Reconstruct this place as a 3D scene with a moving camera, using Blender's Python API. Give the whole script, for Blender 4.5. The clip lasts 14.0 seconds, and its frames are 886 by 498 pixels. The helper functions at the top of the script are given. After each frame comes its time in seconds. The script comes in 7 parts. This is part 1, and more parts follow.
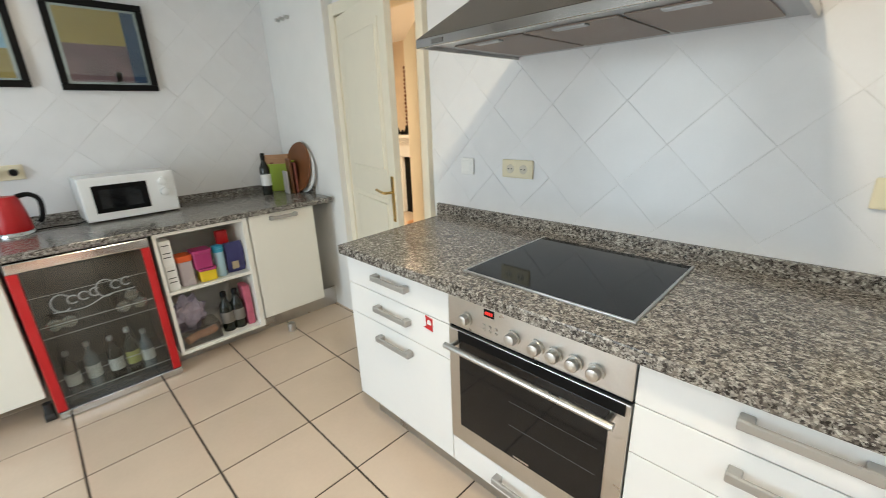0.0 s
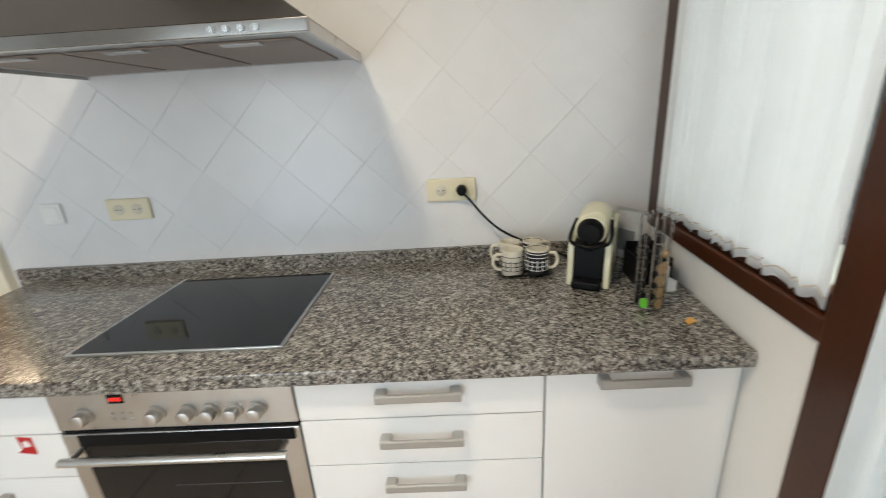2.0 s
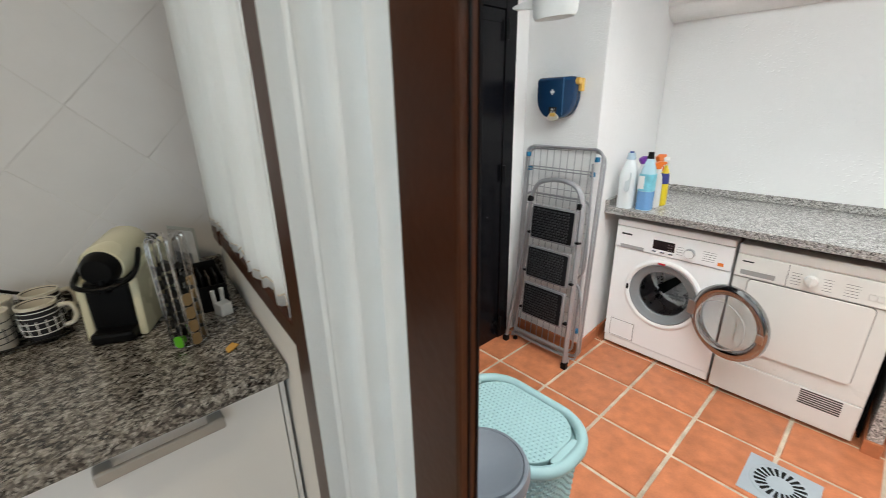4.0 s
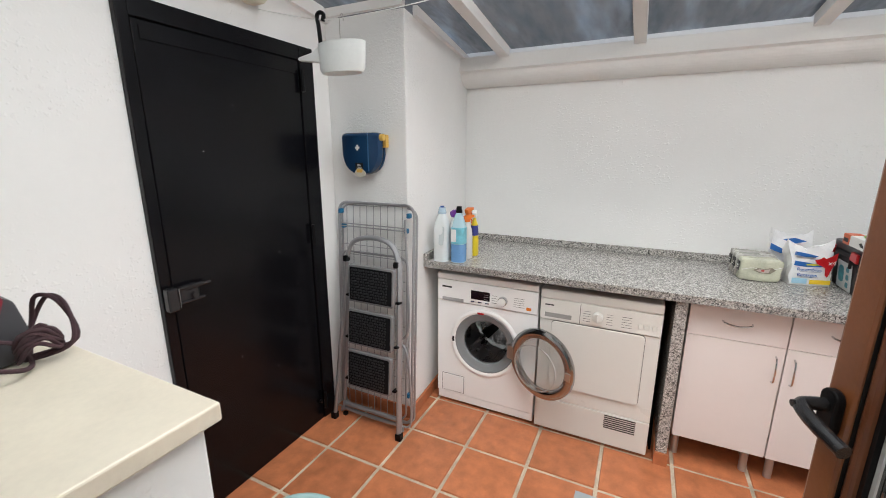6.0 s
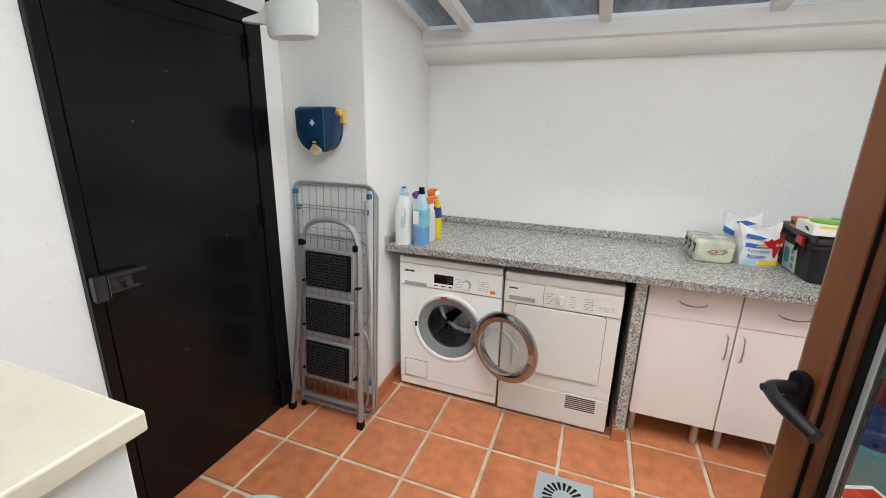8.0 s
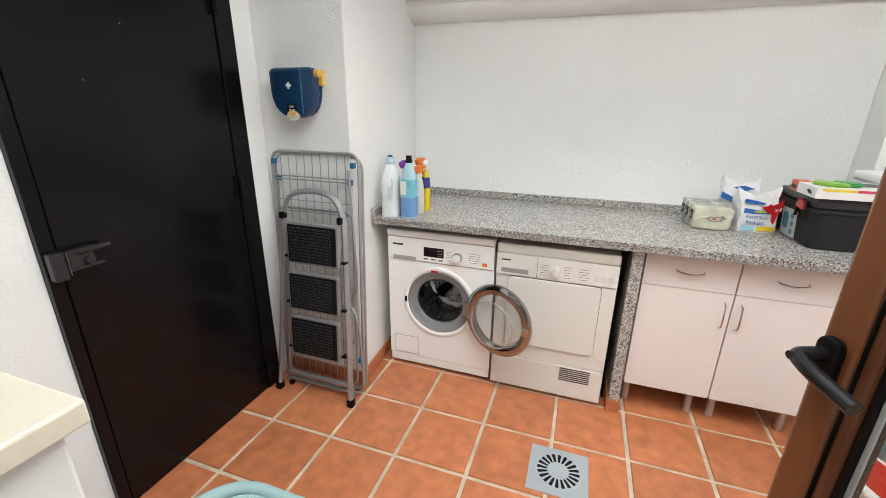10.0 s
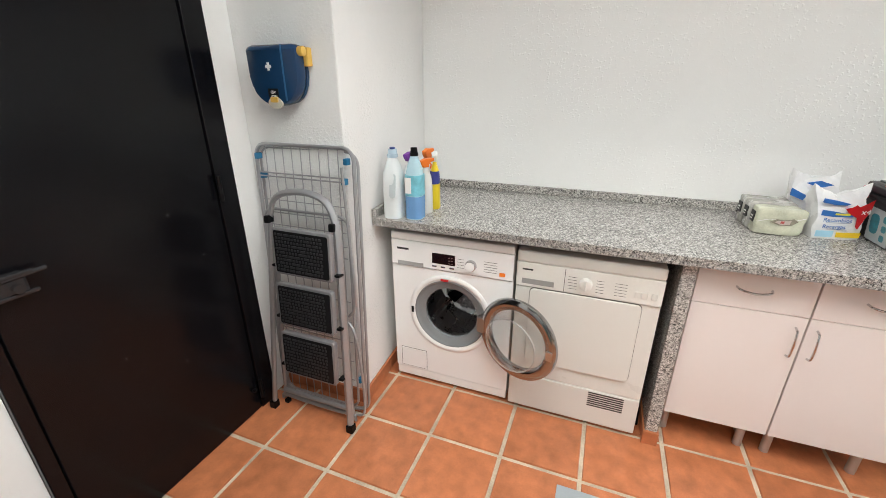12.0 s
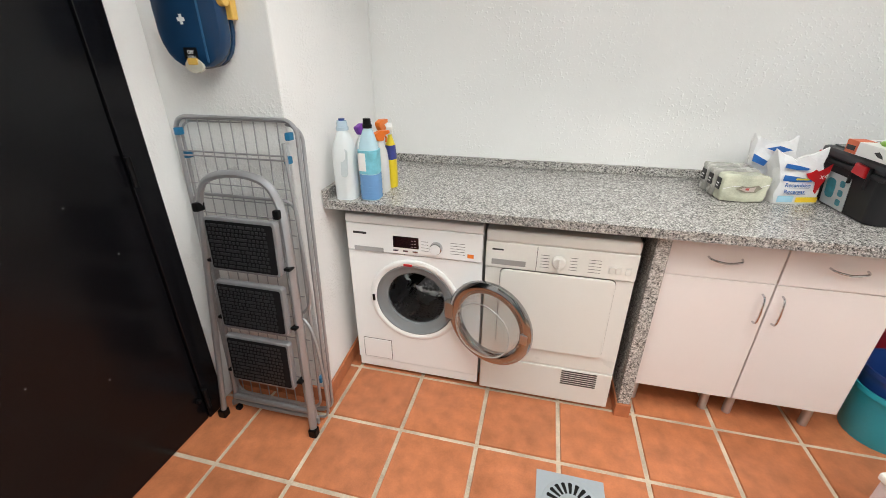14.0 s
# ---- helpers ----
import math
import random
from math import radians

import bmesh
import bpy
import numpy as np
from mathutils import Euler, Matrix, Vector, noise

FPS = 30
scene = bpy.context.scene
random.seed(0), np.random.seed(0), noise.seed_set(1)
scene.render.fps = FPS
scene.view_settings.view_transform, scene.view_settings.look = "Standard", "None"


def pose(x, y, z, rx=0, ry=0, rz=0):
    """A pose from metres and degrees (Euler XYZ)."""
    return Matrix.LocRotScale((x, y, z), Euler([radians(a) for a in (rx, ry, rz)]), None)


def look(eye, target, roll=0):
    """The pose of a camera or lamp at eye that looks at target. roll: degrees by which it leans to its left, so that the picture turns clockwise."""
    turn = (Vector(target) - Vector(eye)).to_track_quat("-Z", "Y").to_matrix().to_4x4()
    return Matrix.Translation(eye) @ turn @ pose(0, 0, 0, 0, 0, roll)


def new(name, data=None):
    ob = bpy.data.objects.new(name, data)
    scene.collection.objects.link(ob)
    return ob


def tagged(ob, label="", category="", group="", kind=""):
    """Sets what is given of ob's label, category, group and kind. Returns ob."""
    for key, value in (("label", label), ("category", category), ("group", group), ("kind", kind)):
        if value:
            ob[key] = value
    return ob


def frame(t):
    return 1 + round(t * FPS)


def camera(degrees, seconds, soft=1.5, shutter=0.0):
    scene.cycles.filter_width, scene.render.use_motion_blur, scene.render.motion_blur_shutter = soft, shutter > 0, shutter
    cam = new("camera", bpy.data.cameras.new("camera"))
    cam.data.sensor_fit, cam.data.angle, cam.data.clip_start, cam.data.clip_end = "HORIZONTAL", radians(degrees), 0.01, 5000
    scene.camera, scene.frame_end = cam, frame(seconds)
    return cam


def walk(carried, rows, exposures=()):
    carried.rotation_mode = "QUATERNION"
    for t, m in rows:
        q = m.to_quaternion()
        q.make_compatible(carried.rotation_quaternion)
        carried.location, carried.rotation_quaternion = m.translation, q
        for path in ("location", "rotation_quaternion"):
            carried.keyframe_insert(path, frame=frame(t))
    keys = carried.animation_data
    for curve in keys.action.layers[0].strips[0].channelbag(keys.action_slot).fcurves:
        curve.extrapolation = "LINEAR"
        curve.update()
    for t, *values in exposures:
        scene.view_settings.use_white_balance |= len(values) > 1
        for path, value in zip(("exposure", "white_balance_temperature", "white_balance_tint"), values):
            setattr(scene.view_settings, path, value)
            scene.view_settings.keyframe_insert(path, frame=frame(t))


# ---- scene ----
cam = camera(94.6, 14.0, 0.6, 0.3)
PATH = [
    (0, (0.027, -0.041, 1.433), (-1.322, 1.299, 0.813), -2.1),
    (0.5, (-0.003, -0.024, 1.44), (-1.092, 1.541, 0.837), -2.7),
    (1, (-0.001, -0.006, 1.442), (-0.803, 1.723, 0.838), -3.4),
    (1.5, (0.064, 0.015, 1.456), (-0.409, 1.856, 0.833), -4.0),
    (2, (0.174, 0.025, 1.469), (0.116, 1.922, 0.838), -3.5),
    (2.5, (0.305, 0.025, 1.482), (0.666, 1.884, 0.84), -2.8),
    (3, (0.429, 0.011, 1.46), (1.134, 1.772, 0.824), -2.5),
    (3.5, (0.521, 0.01, 1.453), (1.526, 1.609, 0.796), -1.9),
    (4, (0.601, 0.032, 1.446), (1.857, 1.438, 0.777), -1.2),
    (4.2, (0.634, 0.025, 1.445), (1.96, 1.363, 0.774), -0.9),
    (6.3, (0.884, 0.042, 1.477), (2.664, 0.846, 1.044), 0.2),
    (6.5, (0.892, 0.041, 1.478), (2.684, 0.825, 1.059), 0.3),
    (7, (0.892, 0.058, 1.482), (2.705, 0.789, 1.06), 0.8),
    (7.5, (0.904, 0.058, 1.47), (2.718, 0.754, 0.998), 1.1),
    (8, (0.926, 0.072, 1.455), (2.731, 0.741, 0.915), 1.3),
    (8.5, (0.954, 0.085, 1.436), (2.745, 0.74, 0.832), 1.4),
    (10.8, (1.09, 0.125, 1.401), (2.88, 0.714, 0.731), 0.5),
    (11, (1.129, 0.146, 1.421), (2.906, 0.748, 0.727), 0.2),
    (11.5, (1.227, 0.166, 1.432), (2.984, 0.807, 0.723), -0.0),
    (12, (1.302, 0.176, 1.427), (3.033, 0.849, 0.686), -0.1),
    (12.5, (1.336, 0.196, 1.415), (3.049, 0.874, 0.637), -0.1),
    (13, (1.375, 0.221, 1.412), (3.088, 0.852, 0.596), -0.1),
    (13.5, (1.405, 0.264, 1.408), (3.139, 0.797, 0.565), 0.1),
    (14, (1.431, 0.28, 1.401), (3.186, 0.705, 0.541), 0.1),
]
EXPOSURES = [(0, 0.12, 6080, 4), (1.5, 0.03, 5880, 3), (2.5, -0.18, 6180, 9), (3.4, -0.5, 6150, 7), (4.2, -0.7, 6200, 6), (6.3, -0.93, 6300, 9), (8.5, -0.88, 6250, 6), (11.0, -0.72, 6450, 7), (14.0, -0.72, 6450, 7)]
walk(cam, [(t, look(eye, target, roll)) for t, eye, target, roll in PATH], EXPOSURES)

# ---- world, sun, lights ----
world = bpy.data.worlds.new("sky")
scene.world = world
world.use_nodes = True
wn = world.node_tree
sky = wn.nodes.new("ShaderNodeTexSky")
sky.sky_type, sky.sun_disc = "NISHITA", False
sky.sun_elevation, sky.sun_rotation = radians(40), radians(200)
wn.links.new(sky.outputs[0], wn.nodes["Background"].inputs[0])
wn.nodes["Background"].inputs[1].default_value = 0.15


def area_light(name, m, sx, sy, power, color):
    data = bpy.data.lights.new(name, "AREA")
    data.shape, data.size, data.size_y, data.energy, data.color = "RECTANGLE", sx, sy, power, color
    ob = new(name, data)
    ob.matrix_world = m
    return tagged(ob, kind="structure")


sun = new("sun", bpy.data.lights.new("sun", "SUN"))
sun.data.energy, sun.data.angle, sun.data.color = 1.0, radians(25), (1, 0.97, 0.93)
sun.matrix_world = look((0, -8, 12), (0.5, 0, 0))
area_light("roof_daylight", look((1.62, -0.25, 2.44), (1.62, -0.25, 0)), 1.3, 2.2, 134, (1.0, 0.975, 0.94))
# Daylight of an unseen south window, made wider than its reflections suggest.
area_light("south_window_daylight", look((-1.7, -2.36, 1.15), (-1.7, 0, 1.1)), 1.5, 2.1, 46, (0.87, 0.95, 1.0))
area_light("ceiling_lamp_light", look((-0.36, 0.3, 2.46), (-0.36, 0.3, 0)), 0.14, 0.14, 20, (1.0, 0.79, 0.54))
area_light("hall_lamp_light", look((-3.3, 3.1, 2.4), (-3.3, 3.1, 0)), 0.5, 0.5, 75, (1.0, 0.74, 0.48))

# ---- materials ----


def mat(name, color, rough=0.5, metal=0.0, vary=0.08, scale=6.0, bump=0.0, bscale=80.0, coat=0.0, spec=0.5, rnd=0.0, space="Object"):
    """A plain surface: the colour varies at two scales, with relief."""
    m = bpy.data.materials.new(name)
    m.use_nodes = True
    nt = m.node_tree
    b = nt.nodes["Principled BSDF"]
    b.inputs["Roughness"].default_value, b.inputs["Metallic"].default_value = rough, metal
    b.inputs["Coat Weight"].default_value, b.inputs["Specular IOR Level"].default_value = coat, spec
    tc = nt.nodes.new("ShaderNodeNewGeometry" if space == "Position" else "ShaderNodeTexCoord")
    big, fine = nt.nodes.new("ShaderNodeTexNoise"), nt.nodes.new("ShaderNodeTexNoise")
    big.inputs["Scale"].default_value, fine.inputs["Scale"].default_value = scale, scale * 14
    for n in (big, fine):
        n.inputs["Detail"].default_value = 4
        nt.links.new(tc.outputs[space], n.inputs["Vector"])
    add = nt.nodes.new("ShaderNodeMath")
    add.operation = "MULTIPLY_ADD"
    add.inputs[1].default_value = 0.35
    nt.links.new(fine.outputs["Fac"], add.inputs[0])
    nt.links.new(big.outputs["Fac"], add.inputs[2])
    mr = nt.nodes.new("ShaderNodeMapRange")
    mr.inputs["From Min"].default_value, mr.inputs["From Max"].default_value = 0.35, 1.0
    mr.inputs["To Min"].default_value, mr.inputs["To Max"].default_value = 1 - vary, 1 + vary
    nt.links.new(add.outputs[0], mr.inputs["Value"])
    last = mr.outputs[0]
    if rnd:
        info = nt.nodes.new("ShaderNodeObjectInfo")
        m2 = nt.nodes.new("ShaderNodeMapRange")
        m2.inputs["To Min"].default_value, m2.inputs["To Max"].default_value = 1 - rnd, 1 + rnd
        nt.links.new(info.outputs["Random"], m2.inputs["Value"])
        mm = nt.nodes.new("ShaderNodeMath")
        mm.operation = "MULTIPLY"
        nt.links.new(last, mm.inputs[0])
        nt.links.new(m2.outputs[0], mm.inputs[1])
        last = mm.outputs[0]
    vm = nt.nodes.new("ShaderNodeVectorMath")
    vm.operation = "SCALE"
    vm.inputs[0].default_value = color
    nt.links.new(last, vm.inputs["Scale"])
    nt.links.new(vm.outputs[0], b.inputs["Base Color"])
    rr = nt.nodes.new("ShaderNodeMapRange")
    rr.inputs["To Min"].default_value, rr.inputs["To Max"].default_value = max(rough * 0.8, 0.02), min(rough * 1.25 + 0.02, 1)
    nt.links.new(big.outputs["Fac"], rr.inputs["Value"])
    nt.links.new(rr.outputs[0], b.inputs["Roughness"])
    if bump:
        bn, bp = nt.nodes.new("ShaderNodeTexNoise"), nt.nodes.new("ShaderNodeBump")
        bn.inputs["Scale"].default_value, bn.inputs["Detail"].default_value = bscale, 3
        bp.inputs["Strength"].default_value, bp.inputs["Distance"].default_value = bump, 0.004
        nt.links.new(tc.outputs[space], bn.inputs["Vector"])
        nt.links.new(bn.outputs["Fac"], bp.inputs["Height"])
        nt.links.new(bp.outputs[0], b.inputs["Normal"])
    return m


def ramp_node(nt, stops, constant=False):
    r = nt.nodes.new("ShaderNodeValToRGB")
    r.color_ramp.interpolation = "CONSTANT" if constant else "LINEAR"
    els = r.color_ramp.elements
    while len(els) < len(stops):
        els.new(0.5)
    for e, (p, c) in zip(els, stops):
        e.position, e.color = p, (*c, 1)
    return r


def granite(name, stops, scale, rough=0.18):
    """Polished granite: interlocking crystals of several colours at two sizes."""
    m = bpy.data.materials.new(name)
    m.use_nodes = True
    nt = m.node_tree
    b = nt.nodes["Principled BSDF"]
    b.inputs["Roughness"].default_value = rough
    tc, ns, mx = nt.nodes.new("ShaderNodeTexCoord"), nt.nodes.new("ShaderNodeTexNoise"), nt.nodes.new("ShaderNodeVectorMath")
    ns.inputs["Scale"].default_value = scale * 0.9
    ns.inputs["Detail"].default_value = 3
    mx.operation = "MULTIPLY_ADD"
    mx.inputs[1].default_value = (1.6 / scale,) * 3
    nt.links.new(tc.outputs["Object"], ns.inputs["Vector"])
    nt.links.new(ns.outputs["Color"], mx.inputs[0])
    nt.links.new(tc.outputs["Object"], mx.inputs[2])
    outs = []
    for s in (scale, scale * 0.45):
        v = nt.nodes.new("ShaderNodeTexVoronoi")
        v.inputs["Scale"].default_value = s
        nt.links.new(mx.outputs[0], v.inputs["Vector"])
        sep = nt.nodes.new("ShaderNodeSeparateColor")
        nt.links.new(v.outputs["Color"], sep.inputs[0])
        r = ramp_node(nt, stops, True)
        nt.links.new(sep.outputs[0], r.inputs[0])
        outs.append(r.outputs[0])
    mixc = nt.nodes.new("ShaderNodeMix")
    mixc.data_type = "RGBA"
    mixc.inputs[0].default_value = 0.38
    nt.links.new(outs[0], mixc.inputs[6])
    nt.links.new(outs[1], mixc.inputs[7])
    nt.links.new(mixc.outputs[2], b.inputs["Base Color"])
    return m


def glass(name, color=(1, 1, 1), rough=0.0, tint=(0.9, 0.95, 0.95), power=4.0):
    """A thin clear pane: mostly see-through, with a mirror's gloss at grazing angles."""
    m = bpy.data.materials.new(name)
    m.use_nodes = True
    nt = m.node_tree
    nt.nodes.remove(nt.nodes["Principled BSDF"])
    tr, gl, mx, lwt, pw, mad = (nt.nodes.new("ShaderNode" + k) for k in ("BsdfTransparent", "BsdfGlossy", "MixShader", "LayerWeight", "Math", "Math"))
    tr.inputs[0].default_value = (*tint, 1)
    gl.inputs[0].default_value = (*color, 1)
    gl.inputs["Roughness"].default_value = rough
    pw.operation, mad.operation = "POWER", "MULTIPLY_ADD"
    pw.inputs[1].default_value, mad.inputs[1].default_value, mad.inputs[2].default_value = power, 0.8, 0.05
    nt.links.new(lwt.outputs["Facing"], pw.inputs[0])
    nt.links.new(pw.outputs[0], mad.inputs[0])
    nt.links.new(mad.outputs[0], mx.inputs[0])
    nt.links.new(tr.outputs[0], mx.inputs[1])
    nt.links.new(gl.outputs[0], mx.inputs[2])
    nt.links.new(mx.outputs[0], nt.nodes["Material Output"].inputs[0])
    return m


def emit(name, color, strength):
    m = bpy.data.materials.new(name)
    m.use_nodes = True
    b = m.node_tree.nodes["Principled BSDF"]
    b.inputs["Base Color"].default_value = (*color, 1)
    b.inputs["Emission Color"].default_value = (*color, 1)
    b.inputs["Emission Strength"].default_value = strength
    return m


M_PAINT = mat("white_wall_paint", (0.78, 0.77, 0.75), 0.75, vary=0.03, bump=0.15, bscale=120)
M_STUCCO = mat("rough_white_stucco", (0.80, 0.80, 0.79), 0.8, vary=0.03, scale=2.5, bump=0.6, bscale=105)
M_SMOOTHW = mat("lightly_rough_white_wall", (0.80, 0.80, 0.79), 0.75, vary=0.03, scale=2.5, bump=0.7, bscale=70)
for w_, lo_, hi_, det_ in ((M_STUCCO, 0.46, 0.75, 1.5), (M_SMOOTHW, 0.56, 0.85, 1.0)):
  for n_ in list(w_.node_tree.nodes):
    if n_.bl_idname == "ShaderNodeBump":
        src = n_.inputs["Height"].links[0].from_socket
        src.node.inputs["Detail"].default_value = det_
        mrs = w_.node_tree.nodes.new("ShaderNodeMapRange")
        mrs.inputs["From Min"].default_value, mrs.inputs["From Max"].default_value = lo_, hi_
        w_.node_tree.links.new(src, mrs.inputs["Value"])
        ms_, mk_, mm_ = (w_.node_tree.nodes.new("ShaderNode" + k_) for k_ in ("TexNoise", "MapRange", "Math"))
        ms_.inputs["Scale"].default_value, ms_.inputs["Detail"].default_value = 3.5, 3
        mk_.inputs["From Min"].default_value, mk_.inputs["From Max"].default_value = 0.44, 0.62
        mk_.inputs["To Min"].default_value = 0.12
        mm_.operation = "MULTIPLY"
        w_.node_tree.links.new(src.node.inputs["Vector"].links[0].from_socket, ms_.inputs["Vector"])
        w_.node_tree.links.new(ms_.outputs["Fac"], mk_.inputs["Value"])
        w_.node_tree.links.new(mrs.outputs[0], mm_.inputs[0])
        w_.node_tree.links.new(mk_.outputs[0], mm_.inputs[1])
        w_.node_tree.links.new(mm_.outputs[0], n_.inputs["Height"])
        break
M_CEIL = mat("ceiling_paint", (0.8, 0.79, 0.77), 0.85, vary=0.02)
M_WTILE = mat("glazed_white_wall_tile", (0.76, 0.76, 0.77), 0.2, vary=0.03, scale=9, bump=0.08, bscale=14, rnd=0.02, spec=0.4, space="Position")
M_WGROUT = mat("pale_wall_grout", (0.74, 0.735, 0.73), 0.5, vary=0.06)
M_KTILE = mat("beige_glazed_floor_tile", (0.62, 0.50, 0.385), 0.12, vary=0.06, scale=4, bump=0.05, bscale=30, rnd=0.03, space="Position")
M_KGROUT = mat("dark_brown_grout", (0.06, 0.045, 0.033), 0.85, vary=0.2)
M_TERRA = mat("terracotta_floor_tile", (0.455, 0.160, 0.070), 0.34, vary=0.3, scale=17, bump=0.14, bscale=60, rnd=0.08, space="Position")
M_TGROUT = mat("sandy_grout", (0.50, 0.42, 0.32), 0.9, vary=0.45, scale=9, bump=0.4, bscale=150)
M_WHITE = mat("white_melamine", (0.80, 0.80, 0.79), 0.32, vary=0.015, scale=3)
M_CREAMCAB = mat("cream_melamine", (0.80, 0.78, 0.71), 0.35, vary=0.02, scale=3)
M_PINKCAB = mat("pale_grey_pink_melamine", (0.72, 0.66, 0.64), 0.38, vary=0.02, scale=3)
M_STEEL = mat("brushed_steel", (0.55, 0.54, 0.52), 0.28, 1.0, vary=0.08, scale=10)
M_STEELD = mat("hood_steel", (0.23, 0.215, 0.20), 0.22, 1.0, vary=0.08, scale=6)
M_CHROME = mat("chrome", (0.55, 0.56, 0.57), 0.12, 1.0, vary=0.02)
M_ALU = mat("grey_painted_metal", (0.42, 0.42, 0.43), 0.33, 0.65, vary=0.06)
M_HANDLE = mat("satin_grey_handle", (0.40, 0.39, 0.37), 0.4, 0.55, vary=0.05)
M_BLKGLASS = mat("black_ceramic_glass", (0.006, 0.0065, 0.0075), 0.05, vary=0.1, spec=0.3)
M_BLACK = mat("black_plastic", (0.003, 0.003, 0.0035), 0.38, vary=0.15, scale=20, spec=0.16)
# Near-black for dark parts, and for shade drawn into gaps, groove and slots.
M_DARK = mat("near_black_and_gap_shade", (0.008, 0.008, 0.008), 0.8, spec=0.15)
M_GRAN = granite("grey_brown_granite", [(0.0, (0.012, 0.011, 0.011)), (0.25, (0.07, 0.06, 0.055)), (0.45, (0.165, 0.15, 0.13)), (0.64, (0.285, 0.265, 0.235)), (0.82, (0.47, 0.45, 0.41))], 215)
M_GRANL = granite("light_grey_granite", [(0.0, (0.015, 0.015, 0.015)), (0.17, (0.12, 0.115, 0.11)), (0.33, (0.29, 0.28, 0.265)), (0.58, (0.45, 0.43, 0.41)), (0.80, (0.66, 0.64, 0.61))], 320, 0.25)
M_WOOD = mat("dark_stained_window_wood", (0.045, 0.0125, 0.0035), 0.34, vary=0.3, scale=7, bump=0.1, coat=0.08, spec=0.3)
M_WOODL = mat("orange_brown_varnished_wood", (0.14, 0.046, 0.014), 0.3, vary=0.25, scale=7, bump=0.1, coat=0.15)
M_CREAM = mat("cream_painted_door", (0.77, 0.72, 0.59), 0.4, vary=0.03)
M_BRASS = mat("brass", (0.62, 0.43, 0.16), 0.25, 1.0, vary=0.1)
M_BDOOR = mat("black_painted_steel_door", (0.004, 0.004, 0.0052), 0.2, vary=0.2, scale=4, bump=0.05, bscale=12, spec=0.24)
M_CURTAIN = mat("white_net_curtain", (0.86, 0.87, 0.87), 0.85, vary=0.05, scale=8, bump=0.3, bscale=250)
tl_ = M_CURTAIN.node_tree.nodes.new("ShaderNodeBsdfTranslucent")
tl_.inputs[0].default_value = (0.92, 0.945, 0.96, 1)
mx_c = M_CURTAIN.node_tree.nodes.new("ShaderNodeMixShader")
mx_c.inputs[0].default_value = 0.52
M_CURTAIN.node_tree.links.new(M_CURTAIN.node_tree.nodes["Principled BSDF"].outputs[0], mx_c.inputs[1])
M_CURTAIN.node_tree.links.new(tl_.outputs[0], mx_c.inputs[2])
M_CURTAIN.node_tree.links.new(mx_c.outputs[0], M_CURTAIN.node_tree.nodes["Material Output"].inputs[0])
M_BEAM = mat("white_painted_aluminium", (0.76, 0.75, 0.73), 0.4, vary=0.04)
M_MIELE = mat("white_enamel", (0.86, 0.865, 0.86), 0.22, vary=0.01)
M_SIEM = mat("warm_grey_white_enamel", (0.68, 0.67, 0.635), 0.28, vary=0.015)
M_STONE = mat("cream_stone_slab", (0.70, 0.635, 0.52), 0.42, vary=0.12, scale=6)
M_GLASS = glass("clear_glass")
M_RED = mat("red_plastic", (0.48, 0.008, 0.012), 0.3)
M_BLUEFA = mat("navy_blue_plastic", (0.008, 0.038, 0.10), 0.22, vary=0.06)
M_YEL = mat("yellow_plastic", (0.66, 0.42, 0.09), 0.4)
M_MINT = mat("mint_plastic", (0.25, 0.375, 0.375), 0.45, vary=0.04)
M_GREYLID = mat("slate_grey_lid", (0.12, 0.135, 0.155), 0.4)
M_TEAL = mat("turquoise_plastic", (0.022, 0.34, 0.44), 0.35)
M_NAVY = mat("blue_plastic", (0.015, 0.05, 0.22), 0.35)
M_SIGN = mat("label_ink", (0.03, 0.03, 0.03), 0.6)
M_PAPER = mat("white_paper", (0.8, 0.8, 0.78), 0.7)

# ---- mesh helpers ----


def part(name, bm, material, parent=None, label="", smooth=False, at=None):
    """Links a bmesh as one mesh object under a thing, or at top level."""
    me = bpy.data.meshes.new(name)
    if smooth:
        for f in bm.faces:
            f.smooth = True
    bm.to_mesh(me)
    bm.free()
    me.materials.append(material)
    ob = new(name, me)
    if smooth:
        me.set_sharp_from_angle(angle=radians(42))
    ob.parent = parent
    if at is not None:
        ob.matrix_basis = at
    return tagged(ob, label)


def thing(name, label, category, at=(0, 0, 0), rz=0, group="", kind=""):
    ob = new(name)
    ob.empty_display_size = 0.05
    ob.matrix_basis = pose(*at, 0, 0, rz)
    return tagged(ob, label, category, group, kind)


def box(x0, x1, y0, y1, z0, z1, bevel=0.0, bm=None, seg=2):
    b2 = bmesh.new()
    bmesh.ops.create_cube(b2, size=1, matrix=Matrix.LocRotScale(((x0 + x1) / 2, (y0 + y1) / 2, (z0 + z1) / 2), None, (abs(x1 - x0), abs(y1 - y0), abs(z1 - z0))))
    if bevel:
        bmesh.ops.bevel(b2, geom=b2.edges[:], offset=bevel, segments=seg, affect="EDGES", profile=0.5)
    return merge(bm, b2)


def merge(bm, b2, m=None):
    """Adds b2 to bm (moved by m)."""
    if m is not None:
        bmesh.ops.transform(b2, matrix=m, verts=b2.verts)
    if bm is None:
        return b2
    me = bpy.data.meshes.new("tmp")
    b2.to_mesh(me)
    b2.free()
    bm.from_mesh(me)
    bpy.data.meshes.remove(me)
    return bm


